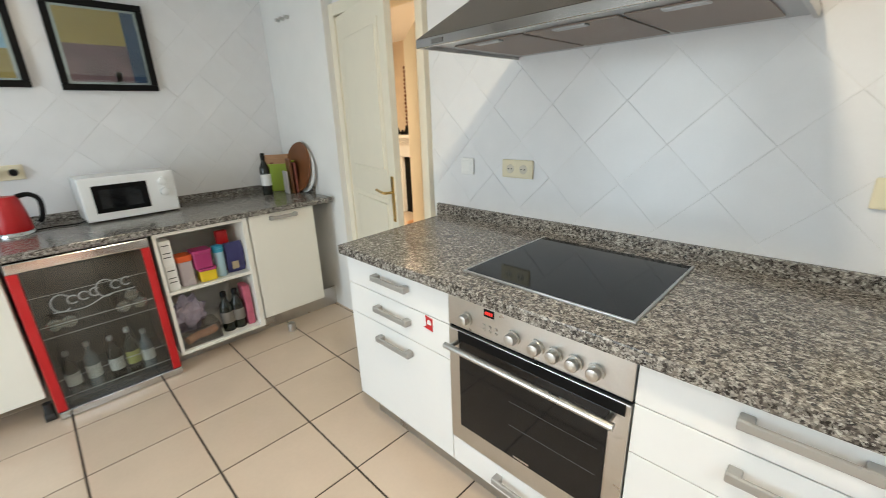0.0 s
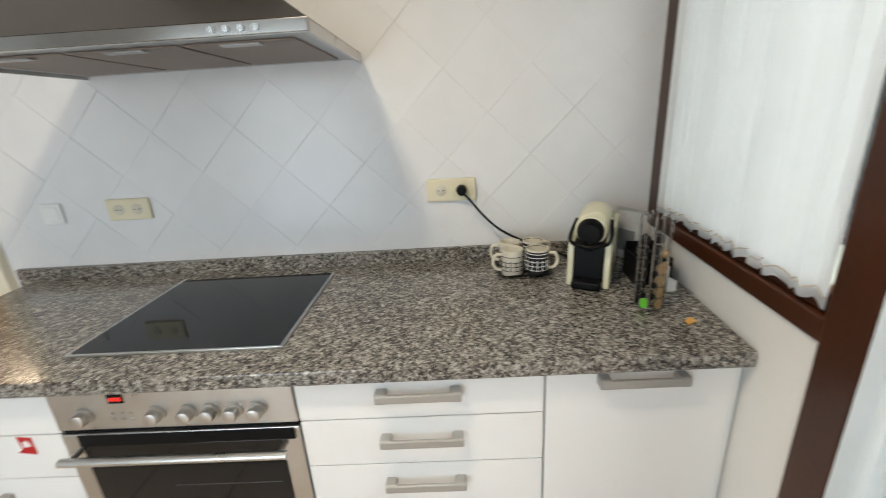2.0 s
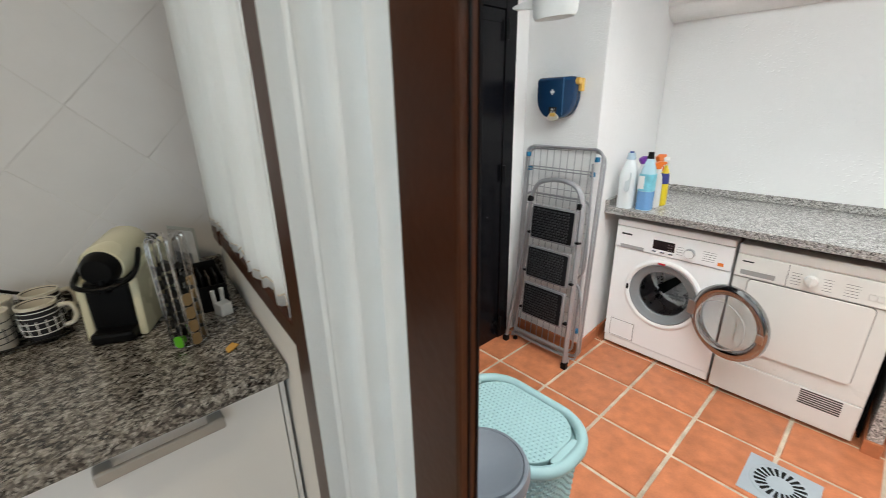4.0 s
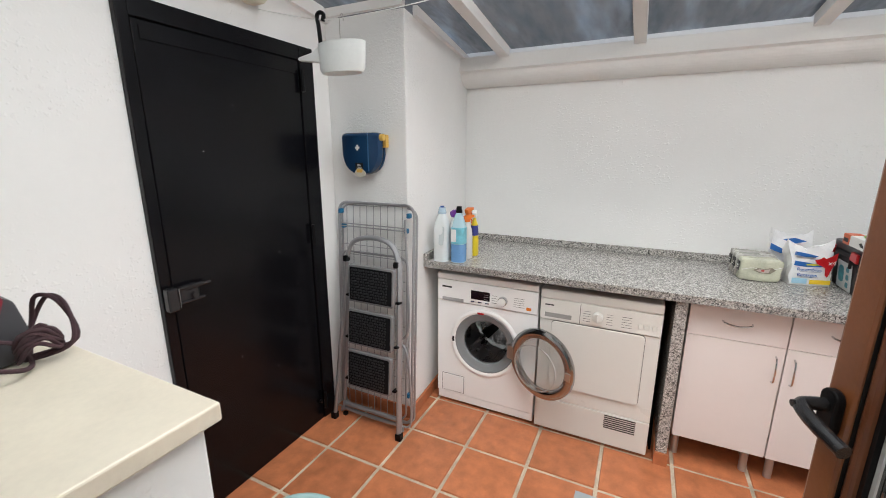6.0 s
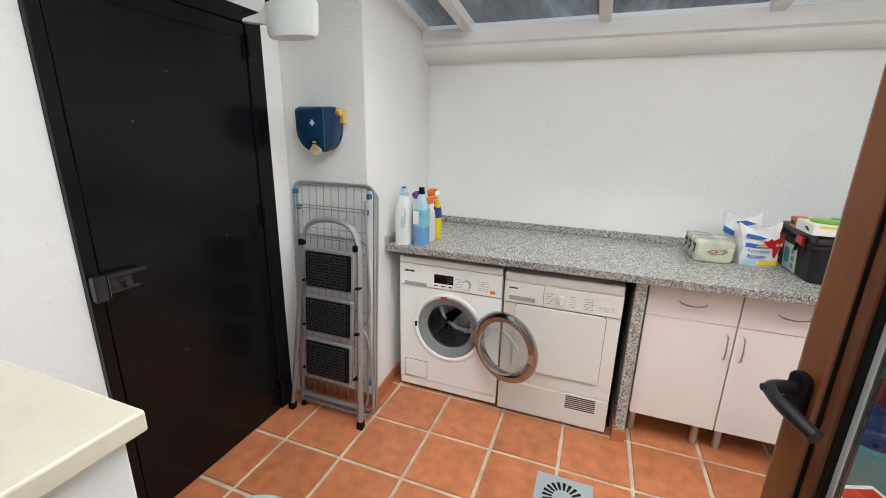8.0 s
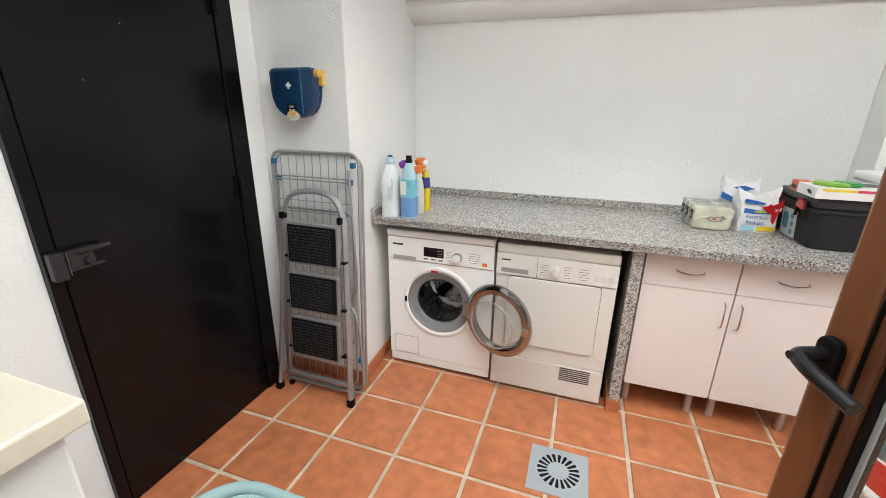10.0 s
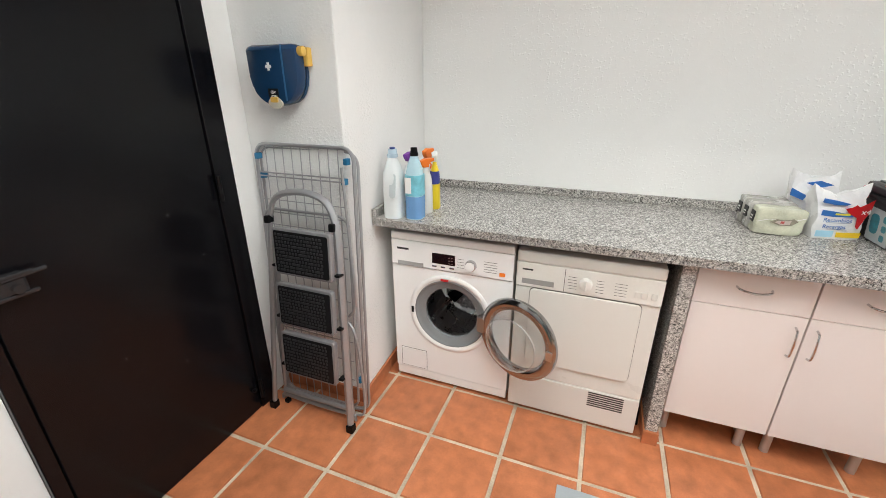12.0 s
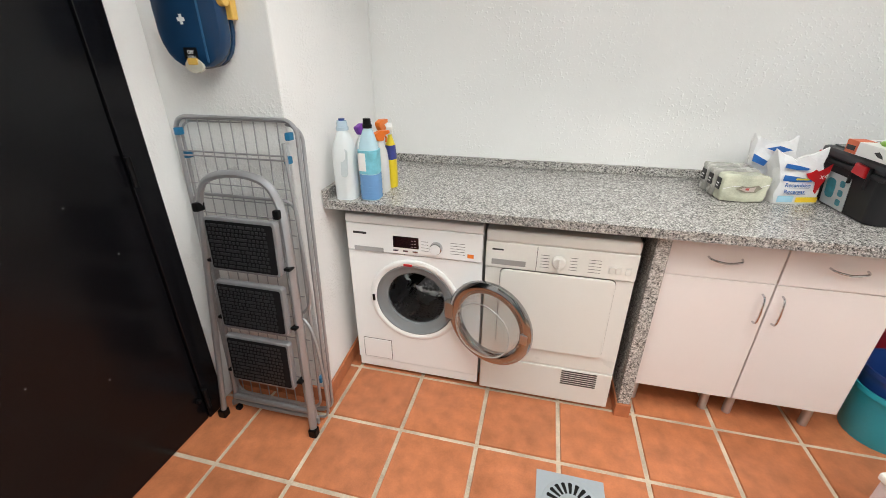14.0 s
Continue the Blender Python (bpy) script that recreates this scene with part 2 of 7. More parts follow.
def cyl(p, q, r, n=20, bm=None, r2=None, bevel=0.0):
    """A round bar from p to q."""
    p, q = Vector(p), Vector(q)
    b2 = bmesh.new()
    turn = (q - p).to_track_quat("Z", "Y").to_matrix().to_4x4()
    bmesh.ops.create_cone(b2, cap_ends=True, segments=n, radius1=r, radius2=r if r2 is None else r2, depth=(q - p).length, matrix=Matrix.Translation((p + q) / 2) @ turn)
    if bevel:
        es = [e for e in b2.edges if len(e.link_faces) == 2 and min(len(f.verts) for f in e.link_faces) < n <= max(len(f.verts) for f in e.link_faces)]
        bmesh.ops.bevel(b2, geom=es, offset=bevel, segments=2, affect="EDGES", profile=0.5)
    return merge(bm, b2)


def lathe(profile, n=32, bm=None, m=None, sq=None):
    """Turns (radius, height) pairs round the z axis; sq=(a, b) stretches x and y."""
    b2 = bmesh.new()
    rings = []
    for r, z in profile:
        rings.append([b2.verts.new((max(r, 1e-5) * math.cos(2 * math.pi * i / n) * (sq[0] if sq else 1), max(r, 1e-5) * math.sin(2 * math.pi * i / n) * (sq[1] if sq else 1), z)) for i in range(n)])
    for a, b in zip(rings, rings[1:]):
        for i in range(n):
            b2.faces.new((a[i], a[(i + 1) % n], b[(i + 1) % n], b[i]))
    bmesh.ops.remove_doubles(b2, verts=b2.verts, dist=3e-5)
    bmesh.ops.recalc_face_normals(b2, faces=b2.faces)
    return merge(bm, b2, m)


def smooth_path(pts, steps=6, closed=False):
    """Catmull-Rom through the points."""
    P = [Vector(p) for p in pts]
    out, n = [], len(P)
    for i in range(n if closed else n - 1):
        a, b, c, d = (P[(i + k) % n] if closed else P[min(max(i + k, 0), n - 1)] for k in (-1, 0, 1, 2))
        for s in range(steps):
            t = s / steps
            out.append(0.5 * ((2 * b) + (c - a) * t + (2 * a - 5 * b + 4 * c - d) * t * t + (3 * b - a - 3 * c + d) * t ** 3))
    if not closed:
        out.append(P[-1])
    return out


def tube(pts, r, n=8, closed=False, bm=None, flat=1.0):
    """A round tube along the points."""
    P = [Vector(p) for p in pts]
    b2 = bmesh.new()
    rings, up = [], None
    for i, p in enumerate(P):
        t = (P[(i + 1) % len(P)] - P[i - 1]) if closed else (P[min(i + 1, len(P) - 1)] - P[max(i - 1, 0)])
        t.normalize()
        if up is None:
            up = t.orthogonal().normalized()
        up = (up - t * up.dot(t)).normalized()
        side = t.cross(up)
        rings.append([b2.verts.new(p + up * (r * math.cos(2 * math.pi * k / n)) + side * (r * flat * math.sin(2 * math.pi * k / n))) for k in range(n)])
    m = len(rings)
    for i in range(m if closed else m - 1):
        a, b = rings[i], rings[(i + 1) % m]
        for k in range(n):
            b2.faces.new((a[k], a[(k + 1) % n], b[(k + 1) % n], b[k]))
    if not closed:
        b2.faces.new(rings[0][::-1])
        b2.faces.new(rings[-1])
    bmesh.ops.recalc_face_normals(b2, faces=b2.faces)
    return merge(bm, b2)


def prism(outline, d0, d1, axis="x", bm=None, bevel=0.0):
    """A plate with the outline (2-D points) from d0 to d1 along the axis."""
    put = {"x": lambda d, u, v: (d, u, v), "y": lambda d, u, v: (u, d, v), "z": lambda d, u, v: (u, v, d)}[axis]
    b2 = bmesh.new()
    a = [b2.verts.new(put(d0, u, v)) for u, v in outline]
    b = [b2.verts.new(put(d1, u, v)) for u, v in outline]
    b2.faces.new(a), b2.faces.new(b[::-1])
    for i in range(len(a)):
        b2.faces.new((a[i], b[i], b[(i + 1) % len(a)], a[(i + 1) % len(a)]))
    bmesh.ops.recalc_face_normals(b2, faces=b2.faces)
    if bevel:
        bmesh.ops.bevel(b2, geom=[e for e in b2.edges if e.calc_face_angle(0) > 0.5], offset=bevel, segments=2, affect="EDGES", profile=0.5)
    return merge(bm, b2)


def rrect(u0, u1, v0, v1, r, n=5):
    """Points of a rounded rectangle."""
    pts = []
    for cu, cv, a0 in ((u1 - r, v1 - r, 0), (u0 + r, v1 - r, 90), (u0 + r, v0 + r, 180), (u1 - r, v0 + r, 270)):
        for k in range(n + 1):
            a = radians(a0 + 90 * k / n)
            pts.append((cu + r * math.cos(a), cv + r * math.sin(a)))
    return pts


def wall(name, x0, x1, y0, y1, z0, z1, material, label="", parent=None):
    return tagged(part(name, box(x0, x1, y0, y1, z0, z1), material, parent, label), kind="structure")


def text(name, body, size, m, material, parent, label="", depth=0.0004):
    """Raised lettering as a mesh."""
    cu = bpy.data.curves.new(name, "FONT")
    cu.body, cu.size, cu.extrude, cu.align_x, cu.align_y = body, size, depth, "CENTER", "CENTER"
    tmp = bpy.data.objects.new("tmp_text", cu)
    scene.collection.objects.link(tmp)
    me = bpy.data.meshes.new_from_object(tmp)
    bpy.data.objects.remove(tmp)
    me.name = name
    me.materials.append(material)
    ob = new(name, me)
    ob.parent, ob.matrix_basis = parent, m
    return tagged(ob, label)


# ---- large structure: kitchen ----
KX0, KX1, KY0, KY1, KH = -3.38, 0.80, -2.4, 1.58, 2.5
kfloor = wall("floor", KX0 - 0.15, 0.80, KY0 - 0.15, 1.6, -0.12, -0.0022, M_KGROUT, "beige tiled kitchen floor with dark joints")
# Out of view; the ceiling is added to hold the kitchen's light in.
wall("ceiling", KX0 - 0.2, 0.96, KY0 - 0.2, 1.78, KH, KH + 0.1, M_CEIL, "unseen plain white ceiling, added to close in the light")
wall_w = wall("wall_west", KX0 - 0.12, KX0 - 0.0028, KY0 - 0.1, KY1 + 0.12, -0.05, KH, M_WGROUT, "white tiled kitchen wall")
wall_n = wall("wall_north", -1.70, 1.05, KY1 + 0.0024, 1.78, -0.05, KH, M_WGROUT, "white diamond tiled kitchen wall")
wall("wall_north", KX0 - 0.12, -2.52, KY1 + 0.002, 1.70, -0.05, KH, M_PAINT, "white painted wall beside the cream door")
wall("wall_north", -2.52, -1.70, KY1 + 0.002, 1.70, 2.12, KH, M_PAINT, "white painted wall above the doorway")
wall("wall_south", KX0 - 0.1, -2.45, KY0 - 0.12, KY0, -0.05, KH, M_PAINT, "plain white wall")
wall("wall_south", -0.95, 0.96, KY0 - 0.12, KY0, -0.05, KH, M_PAINT, "plain white wall")
wall("wall_south", -2.45, -0.95, KY0 - 0.12, KY0, 2.2, KH, M_PAINT, "plain white wall above the window")
SKEW = Matrix.Translation((0.83, 0.66, 0)) @ Matrix.Rotation(radians(-5.4), 4, "Z") @ Matrix.Translation((-0.83, -0.66, 0))
# wall to the laundry: the opening, the tall pane and the window
wall("wall_east", 0.83, 0.95, KY0 - 0.1, -0.58, -0.05, KH, M_PAINT, "plain white wall beside the laundry door")
wall("wall_east", 0.83, 0.95, -0.58, 1.60, 2.12, KH, M_PAINT, "plain white wall above the window")
wall("wall_east", 0.85, 0.95, 1.55, 1.70, -0.05, KH, M_PAINT, "plain white wall by the window").matrix_basis = SKEW
wall("wall_east", 0.838, 0.95, 0.687, 1.55, -0.05, 1.028, M_PAINT, "low white wall below the window").matrix_basis = SKEW
wall("door_sill", 0.80, 0.98, -0.58, 0.685, -0.12, 0.004, M_STONE, "cream stone threshold")

# ---- large structure: laundry ----
LZ = -0.045
lfloor = wall("floor", 0.95, 3.8, -1.9, 1.75, LZ - 0.12, LZ - 0.005, M_TGROUT, "terracotta tiled laundry floor with sandy joints")
wall("wall_back", 3.60, 3.72, -1.95, 1.75, LZ, 2.3, M_SMOOTHW, "white stuccoed laundry wall")
wall("wall_jog", 3.42, 3.597, -1.78, -1.15, 0.866, 2.0, M_SMOOTHW, "white stuccoed pier at the end of the worktop")
wall("wall_right", 0.95, 3.60, -1.90, -1.78, LZ, 2.6, M_STUCCO, "white stuccoed laundry wall")
wall("wall_door_side", 0.95, 1.684, 1.60, 1.72, LZ, 2.6, M_SMOOTHW, "white stuccoed wall beside the black door")
wall("wall_door_side", 1.684, 2.551, 1.60, 1.72, 1.966, 2.6, M_SMOOTHW, "white stuccoed wall above the black door")
wall("wall_door_side", 2.551, 2.68, 1.60, 1.72, LZ, 2.6, M_STUCCO, "white stuccoed wall beside the pillar")
wall("wall_jog", 0.95, 1.565, 1.57, 1.597, LZ, 2.6, M_SMOOTHW, "shallow white pilaster beside the black door")
bm = prism([(2.68, 1.125), (3.597, 1.185), (3.597, 1.72), (2.683, 1.72)], LZ, 2.14, "z")
for v_ in bm.verts:
    if v_.co.z > 1:
        v_.co.z = 2.062 + 0.1 * (3.5 - v_.co.x) * 0.82
bmesh.ops.bevel(bm, geom=bm.edges[:], offset=0.006, segments=2, affect="EDGES", profile=0.5)
tagged(part("pillar", bm, M_STUCCO, None, "white stuccoed pillar"), kind="structure")


# ---- roof ----
def roof_z(x):
    return 2.07 + 0.125 * (3.5 - x)


def slab(x0, x1, y0, y1, lo, hi, bm=None):
    """A plate that follows the roof's slope."""
    return prism([(x0, roof_z(x0) + lo), (x1, roof_z(x1) + lo), (x1, roof_z(x1) + hi), (x0, roof_z(x0) + hi)], y0, y1, "y", bm)


M_PANE = bpy.data.materials.new("dirty_sky_toned_roof_glass")
M_PANE.use_nodes = True
nt = M_PANE.node_tree
pb = nt.nodes["Principled BSDF"]
nt.nodes.remove(pb)
tcn = nt.nodes.new("ShaderNodeTexCoord")
mp = nt.nodes.new("ShaderNodeMapping")
mp.inputs["Scale"].default_value = (0.7, 2.6, 1.0)
n1, n2 = nt.nodes.new("ShaderNodeTexNoise"), nt.nodes.new("ShaderNodeTexNoise")
n1.inputs["Scale"].default_value, n1.inputs["Detail"].default_value = 2.2, 8
n2.inputs["Scale"].default_value, n2.inputs["Detail"].default_value = 9, 10
nt.links.new(tcn.outputs["Object"], mp.inputs[0])
for n in (n1, n2):
    nt.links.new(mp.outputs[0], n.inputs["Vector"])
# Blue-grey mottle: grime, with reflected sky and foliage put into the colour.
r1 = ramp_node(nt, [(0.3, (0.23, 0.26, 0.28)), (0.5, (0.36, 0.35, 0.345)), (0.7, (0.55, 0.60, 0.65))])
nt.links.new(n1.outputs["Fac"], r1.inputs[0])
tl = nt.nodes.new("ShaderNodeBsdfTranslucent")
nt.links.new(r1.outputs[0], tl.inputs[0])
trn = nt.nodes.new("ShaderNodeBsdfTransparent")
trn.inputs[0].default_value = (0.75, 0.8, 0.82, 1)
gls = nt.nodes.new("ShaderNodeBsdfGlossy")
gls.inputs["Roughness"].default_value = 0.05
mr = nt.nodes.new("ShaderNodeMapRange")
mr.inputs["From Min"].default_value, mr.inputs["From Max"].default_value = 0.33, 0.6
mr.inputs["To Min"].default_value, mr.inputs["To Max"].default_value = 0.62, 0.9
nt.links.new(n2.outputs["Fac"], mr.inputs[0])
mxa, mxb = nt.nodes.new("ShaderNodeMixShader"), nt.nodes.new("ShaderNodeMixShader")
nt.links.new(mr.outputs[0], mxa.inputs[0])
nt.links.new(trn.outputs[0], mxa.inputs[1])
nt.links.new(tl.outputs[0], mxa.inputs[2])
mxb.inputs[0].default_value = 0.08
nt.links.new(mxa.outputs[0], mxb.inputs[1])
nt.links.new(gls.outputs[0], mxb.inputs[2])
nt.links.new(mxb.outputs[0], nt.nodes["Material Output"].inputs[0])

roof = thing("roof", "lean-to glass roof on white aluminium rafters", "roof", (2.3, 0.2, 2.1), kind="structure")
off = Matrix.Translation((-2.3, -0.2, -2.1))
for y in (1.64, 0.885, 0.131, -0.618, -1.37):
    part("rafter", slab(0.95, 3.47, y - 0.03, y + 0.03, -0.035, 0.05), M_BEAM, roof, at=off)
for y0, y1 in ((0.915, 1.61), (0.161, 0.855), (-0.588, 0.101), (-1.34, -0.648)):
    p = part("roof_pane", slab(0.95, 3.5, y0, y1, 0.02, 0.028), M_PANE, roof, "dirty weathered glass pane with sky tones in its colour", at=off)
    p.visible_shadow = False
part("eaves_beam", box(3.46, 3.60, -1.78, 1.2, 2.0, 2.06, 0.004), M_BEAM, roof, at=off)
gut = [(3.60, 1.9), (3.60, 2.0), (3.44, 2.0), (3.44, 1.975), (3.465, 1.965)] + [(3.60 - 0.135 * math.cos(radians(a)), 1.965 - 0.075 * math.sin(radians(a))) for a in range(10, 91, 10)]
part("gutter", prism(gut, -1.78, 1.195, "y"), M_BEAM, roof, "rounded white gutter", at=off)
part("edge_trim", slab(0.95, 2.68, 1.575, 1.6, -0.06, 0.0), M_BEAM, roof, at=off)
rise = [(2.69, 2.113), (3.47, 2.052), (3.47, 2.085), (2.69, 2.16)]
part("edge_trim", prism(rise, 1.108, 1.132, "y"), M_BEAM, roof, "white trim above the pillar's side", at=off @ Matrix.Translation((0, 1.125, 0)) @ Matrix.Rotation(radians(3.75), 4, "Z", ) @ Matrix.Translation((0.07, -1.31, 0)))
part("edge_trim", box(2.655, 2.68, 1.12, 1.6, 2.135, 2.175), M_BEAM, roof, at=off)

# ---- kitchen worktops and cabinets ----


def bar_handle(parent, x, y, z, w, h=0.023):
    """A flat bar handle with thick ends, on a front that looks along -y."""
    bm = box(x - w / 2, x + w / 2, y - 0.032, y - 0.022, z - h / 2, z + h / 2, 0.003)
    for s in (-1, 1):
        box(x + s * (w / 2 - 0.014) - 0.014, x + s * (w / 2 - 0.014) + 0.014, y - 0.031, y + 0.001, z - h / 2 - 0.002, z + h / 2 + 0.002, 0.004, bm)
    return part("handle", bm, M_HANDLE, parent, "flat satin grey bar handle")


def cabinet(label, x0, x1, fronts, yf=0.87, depth=0.68, z0=0.145, z1=0.868, at=(0, 0, 0), rz=0, material=None, open_front=False):
    """fronts: (z0, z1, handle height or None, part name)"""
    mt = material or M_WHITE
    th = thing("cabinet", label, "cabinet", at, rz, "kitchen base cabinets")
    part("body", box(x0 + 0.001, x1 - 0.001, yf + 0.02, yf + depth, z0, z1), mt, th)
    for a, b, h, nm in fronts:
        f = part(nm, box(x0 + 0.0015, x1 - 0.0015, yf, yf + 0.019, a + 0.0015, b - 0.0015, 0.0015), mt, th)
        if h:
            bar_handle(f, (x0 + x1) / 2, yf, h, 0.212 if x1 > -0.4 or x0 < -1 else 0.235)
    return th


cabinet("white three-drawer base cabinet beside the oven, with satin handles", -1.50, -0.872, [(0.735, 0.868, 0.812, "drawer"), (0.592, 0.735, 0.672, "drawer"), (0.145, 0.592, 0.53, "drawer")])
cabinet("white three-drawer base cabinet between the oven and the corner cabinet", -0.243, 0.376, [(0.745, 0.868, 0.822, "drawer"), (0.598, 0.745, 0.685, "drawer"), (0.145, 0.598, 0.54, "drawer")])
cabinet("white corner base cabinet with one door, by the window", 0.378, 0.836, [(0.145, 0.868, 0.838, "door")])
cabinet("low white drawer unit below the oven", -0.871, -0.244, [(0.145, 0.262, 0.21, "drawer")], z1=0.262)
tagged(part("filler_strip", box(0.8385, 0.850, 0.876, 1.5, 0.0, 0.868, 0.001), M_WHITE, None, "narrow white filler strip between cabinet and window wall", ), category="filler strip")
tagged(part("plinth", box(-1.47, 0.80, 0.945, 0.965, 0.0, 0.143), M_STEEL, None, "grey steel kitchen plinth under the base cabinets"), category="plinth")

wt = thing("worktop", "speckled grey-brown polished granite worktop along the hob wall", "worktop", (-0.3, 1.2, 0.87))
o2 = Matrix.Translation((0.3, -1.2, -0.87))
part("slab", prism([(-1.515, 0.84), (0.852, 0.84), (0.918, 1.556), (-1.56, 1.556)], 0.871, 0.911, "z", bevel=0.004), M_GRAN, wt, at=o2)
part("upstand", box(-1.62, 0.92, 1.557, 1.578, 0.872, 0.962, 0.002), M_GRAN, wt, "granite upstand", at=o2)

hob = thing("hob", "black ceramic glass hob with a steel rim, set into the granite", "hob", (-0.58, 1.21, 0.911))
part("glass_plate", box(-0.285, 0.285, -0.255, 0.255, 0.0025, 0.007, 0.002), M_BLKGLASS, hob)
bm = box(-0.293, -0.284, -0.262, 0.262, 0.0, 0.008, 0.002)
box(0.284, 0.293, -0.262, 0.262, 0.0, 0.008, 0.002, bm)
box(-0.285, 0.285, -0.262, -0.254, 0.0, 0.008, 0.002, bm)
part("rim", bm, M_STEEL, hob, "brushed steel rim")

# oven
ov = thing("oven", "built-in stainless steel oven with a dark glass door, below the hob", "oven", (-0.558, 0.87, 0.0))
part("body", box(-0.298, 0.298, 0.02, 0.56, 0.265, 0.865), M_DARK, ov)
part("control_panel", box(-0.312, 0.312, -0.004, 0.019, 0.747, 0.869, 0.003), M_STEEL, ov, "brushed steel control panel")
for kx in (-0.228, -0.041, 0.04, 0.098, 0.157, 0.216):
    k = part("knob", cyl((kx, -0.004, 0.792), (kx, -0.012, 0.792), 0.024, 28), M_STEEL, ov, "round steel knob")
    cyl_b = cyl((kx, -0.012, 0.792), (kx, -0.032, 0.792), 0.0195, 28, None, 0.0175, 0.002)
    part("knob_cap", cyl_b, M_STEEL, k, "", True)
disp = part("display", box(-0.155, -0.115, -0.006, -0.003, 0.826, 0.852, 0.001), M_BLACK, ov, "dark display with red digits")
M_LED = emit("red_led", (1, 0.03, 0.02), 0.35)
for i in range(4):
    part("digit", box(-0.149 + 0.008 * i, -0.1435 + 0.008 * i, -0.0068, -0.0061, 0.834, 0.845), M_LED, disp, "glowing red digit")
for i in range(3):
    for j in range(2):
        part("button", box(-0.16 + 0.024 * i, -0.15 + 0.024 * i, -0.008, -0.003, 0.79 - j * 0.016, 0.798 - j * 0.016, 0.001), M_STEEL, ov)
door = part("oven_door", box(-0.312, 0.312, -0.006, 0.019, 0.268, 0.735, 0.003), M_STEEL, ov, "steel framed oven door")
part("door_glass", box(-0.262, 0.262, -0.0095, -0.0062, 0.345, 0.7, 0.001), M_BLKGLASS, door, "dark mirror-like door glass")
part("top_strip", box(-0.266, 0.30, -0.0095, -0.0062, 0.7, 0.733), M_BLACK, door)
bm = tube([(-0.29, -0.05, 0.688), (0.29, -0.05, 0.688)], 0.011, 14)
for sx in (-0.27, 0.27):
    cyl((sx, -0.008, 0.688), (sx, -0.05, 0.688), 0.008, 12, bm)
part("handle", bm, M_STEEL, door, "round steel bar handle", True)
# Dark strip stands for the shade between panel and door.
part("gap", box(-0.312, 0.312, 0.004, 0.018, 0.736, 0.746), M_DARK, ov)
# Rack lines lie on the glass; the unlit oven's dimness is their colour.
for gz in (0.47, 0.56):
    bmr = bmesh.new()
    box(-0.05, 0.24, -0.0102, -0.0094, gz, gz + 0.0015, 0, bmr)
    part("rack", bmr, mat("dim_steel", (0.10, 0.10, 0.10), 0.4), door, "oven rack drawn on the glass, dimmed by its colour")
part("badge", box(-0.03, 0.03, -0.0103, -0.0094, 0.352, 0.358), M_STEEL, door)

# hood
hd = thing("cooker_hood", "pyramid-shaped stainless steel cooker hood on the tiled wall", "cooker hood", (-0.61, 1.28, 1.66))
HX, HY0, HY1 = 0.495, -0.285, 0.296
bm = bmesh.new()
v = [bm.verts.new(c) for c in ((-HX, HY0, 0.02), (HX, HY0, 0.02), (HX, HY1, 0.02), (-HX, HY1, 0.02), (-0.16, -0.02, 0.27), (0.16, -0.02, 0.27), (0.16, HY1, 0.27), (-0.16, HY1, 0.27))]
for q in ((0, 1, 5, 4), (1, 2, 6, 5), (3, 0, 4, 7), (4, 5, 6, 7), (2, 3, 7, 6)):
    bm.faces.new([v[i] for i in q])
part("canopy", bm, M_STEELD, hd, "sloping brushed steel canopy")
part("front_strip", box(-HX - 0.002, HX + 0.002, HY0 - 0.003, HY0 + 0.012, -0.009, 0.019, 0.002), mat("hood_strip_steel", (0.36, 0.35, 0.34), 0.12, 1.0), hd, "shiny steel front strip")
part("side_strip", box(-HX, -HX + 0.012, HY0 + 0.012, HY1, -0.009, 0.019), M_STEEL, hd)
part("side_strip", box(HX - 0.012, HX, HY0 + 0.012, HY1, -0.009, 0.019), M_STEEL, hd)
part("underside", box(-HX + 0.012, HX - 0.012, HY0 + 0.012, HY1, 0.002, 0.014), M_ALU, hd, "grey painted underside")
for i in range(3):
    cx = -0.29 + 0.29 * i
    bm = box(cx - 0.138, cx + 0.138, -0.17, 0.23, -0.003, 0.0015, 0.001)
    f = part("grease_filter", bm, mat("filter_metal", (0.3, 0.25, 0.22), 0.5, 0.7, bump=0.5, bscale=300), hd, "aluminium grease filter")
    part("filter_latch", box(cx - 0.05, cx + 0.05, -0.17, -0.14, -0.008, -0.0025, 0.002), M_ALU, f)
part("chimney", box(-0.16, 0.16, -0.02, HY1, 0.27, 0.84), M_STEELD, hd, "steel chimney")
for i in range(4):
    part("button", cyl((0.29 + i * 0.032, HY0 - 0.002, 0.005), (0.29 + i * 0.032, HY0 - 0.007, 0.005), 0.007, 14), M_CHROME, hd, "small round button")
part("badge", box(-0.42, -0.37, HY0 - 0.005, HY0 - 0.002, -0.002, 0.011), M_STEELD, hd)

# ---- window wall: frame, panes, curtains ----
win = thing("window_1", "dark wooden window between kitchen and laundry", "window", (0.87, 1.0, 1.0), kind="structure")
ow = Matrix.Translation((-0.87, -1.0, -1.0)) @ SKEW
part("frame_post", box(0.822, 0.862, 0.592, 0.685, 0.005, 2.12, 0.004), M_WOOD, win, at=ow)
part("frame_side", box(0.822, 0.885, 1.436, 1.545, 1.03, 2.12, 0.004), M_WOOD, win, at=ow)
part("frame_sill", box(0.826, 0.885, 0.686, 1.436, 1.03, 1.078, 0.004), M_WOOD, win, at=ow)
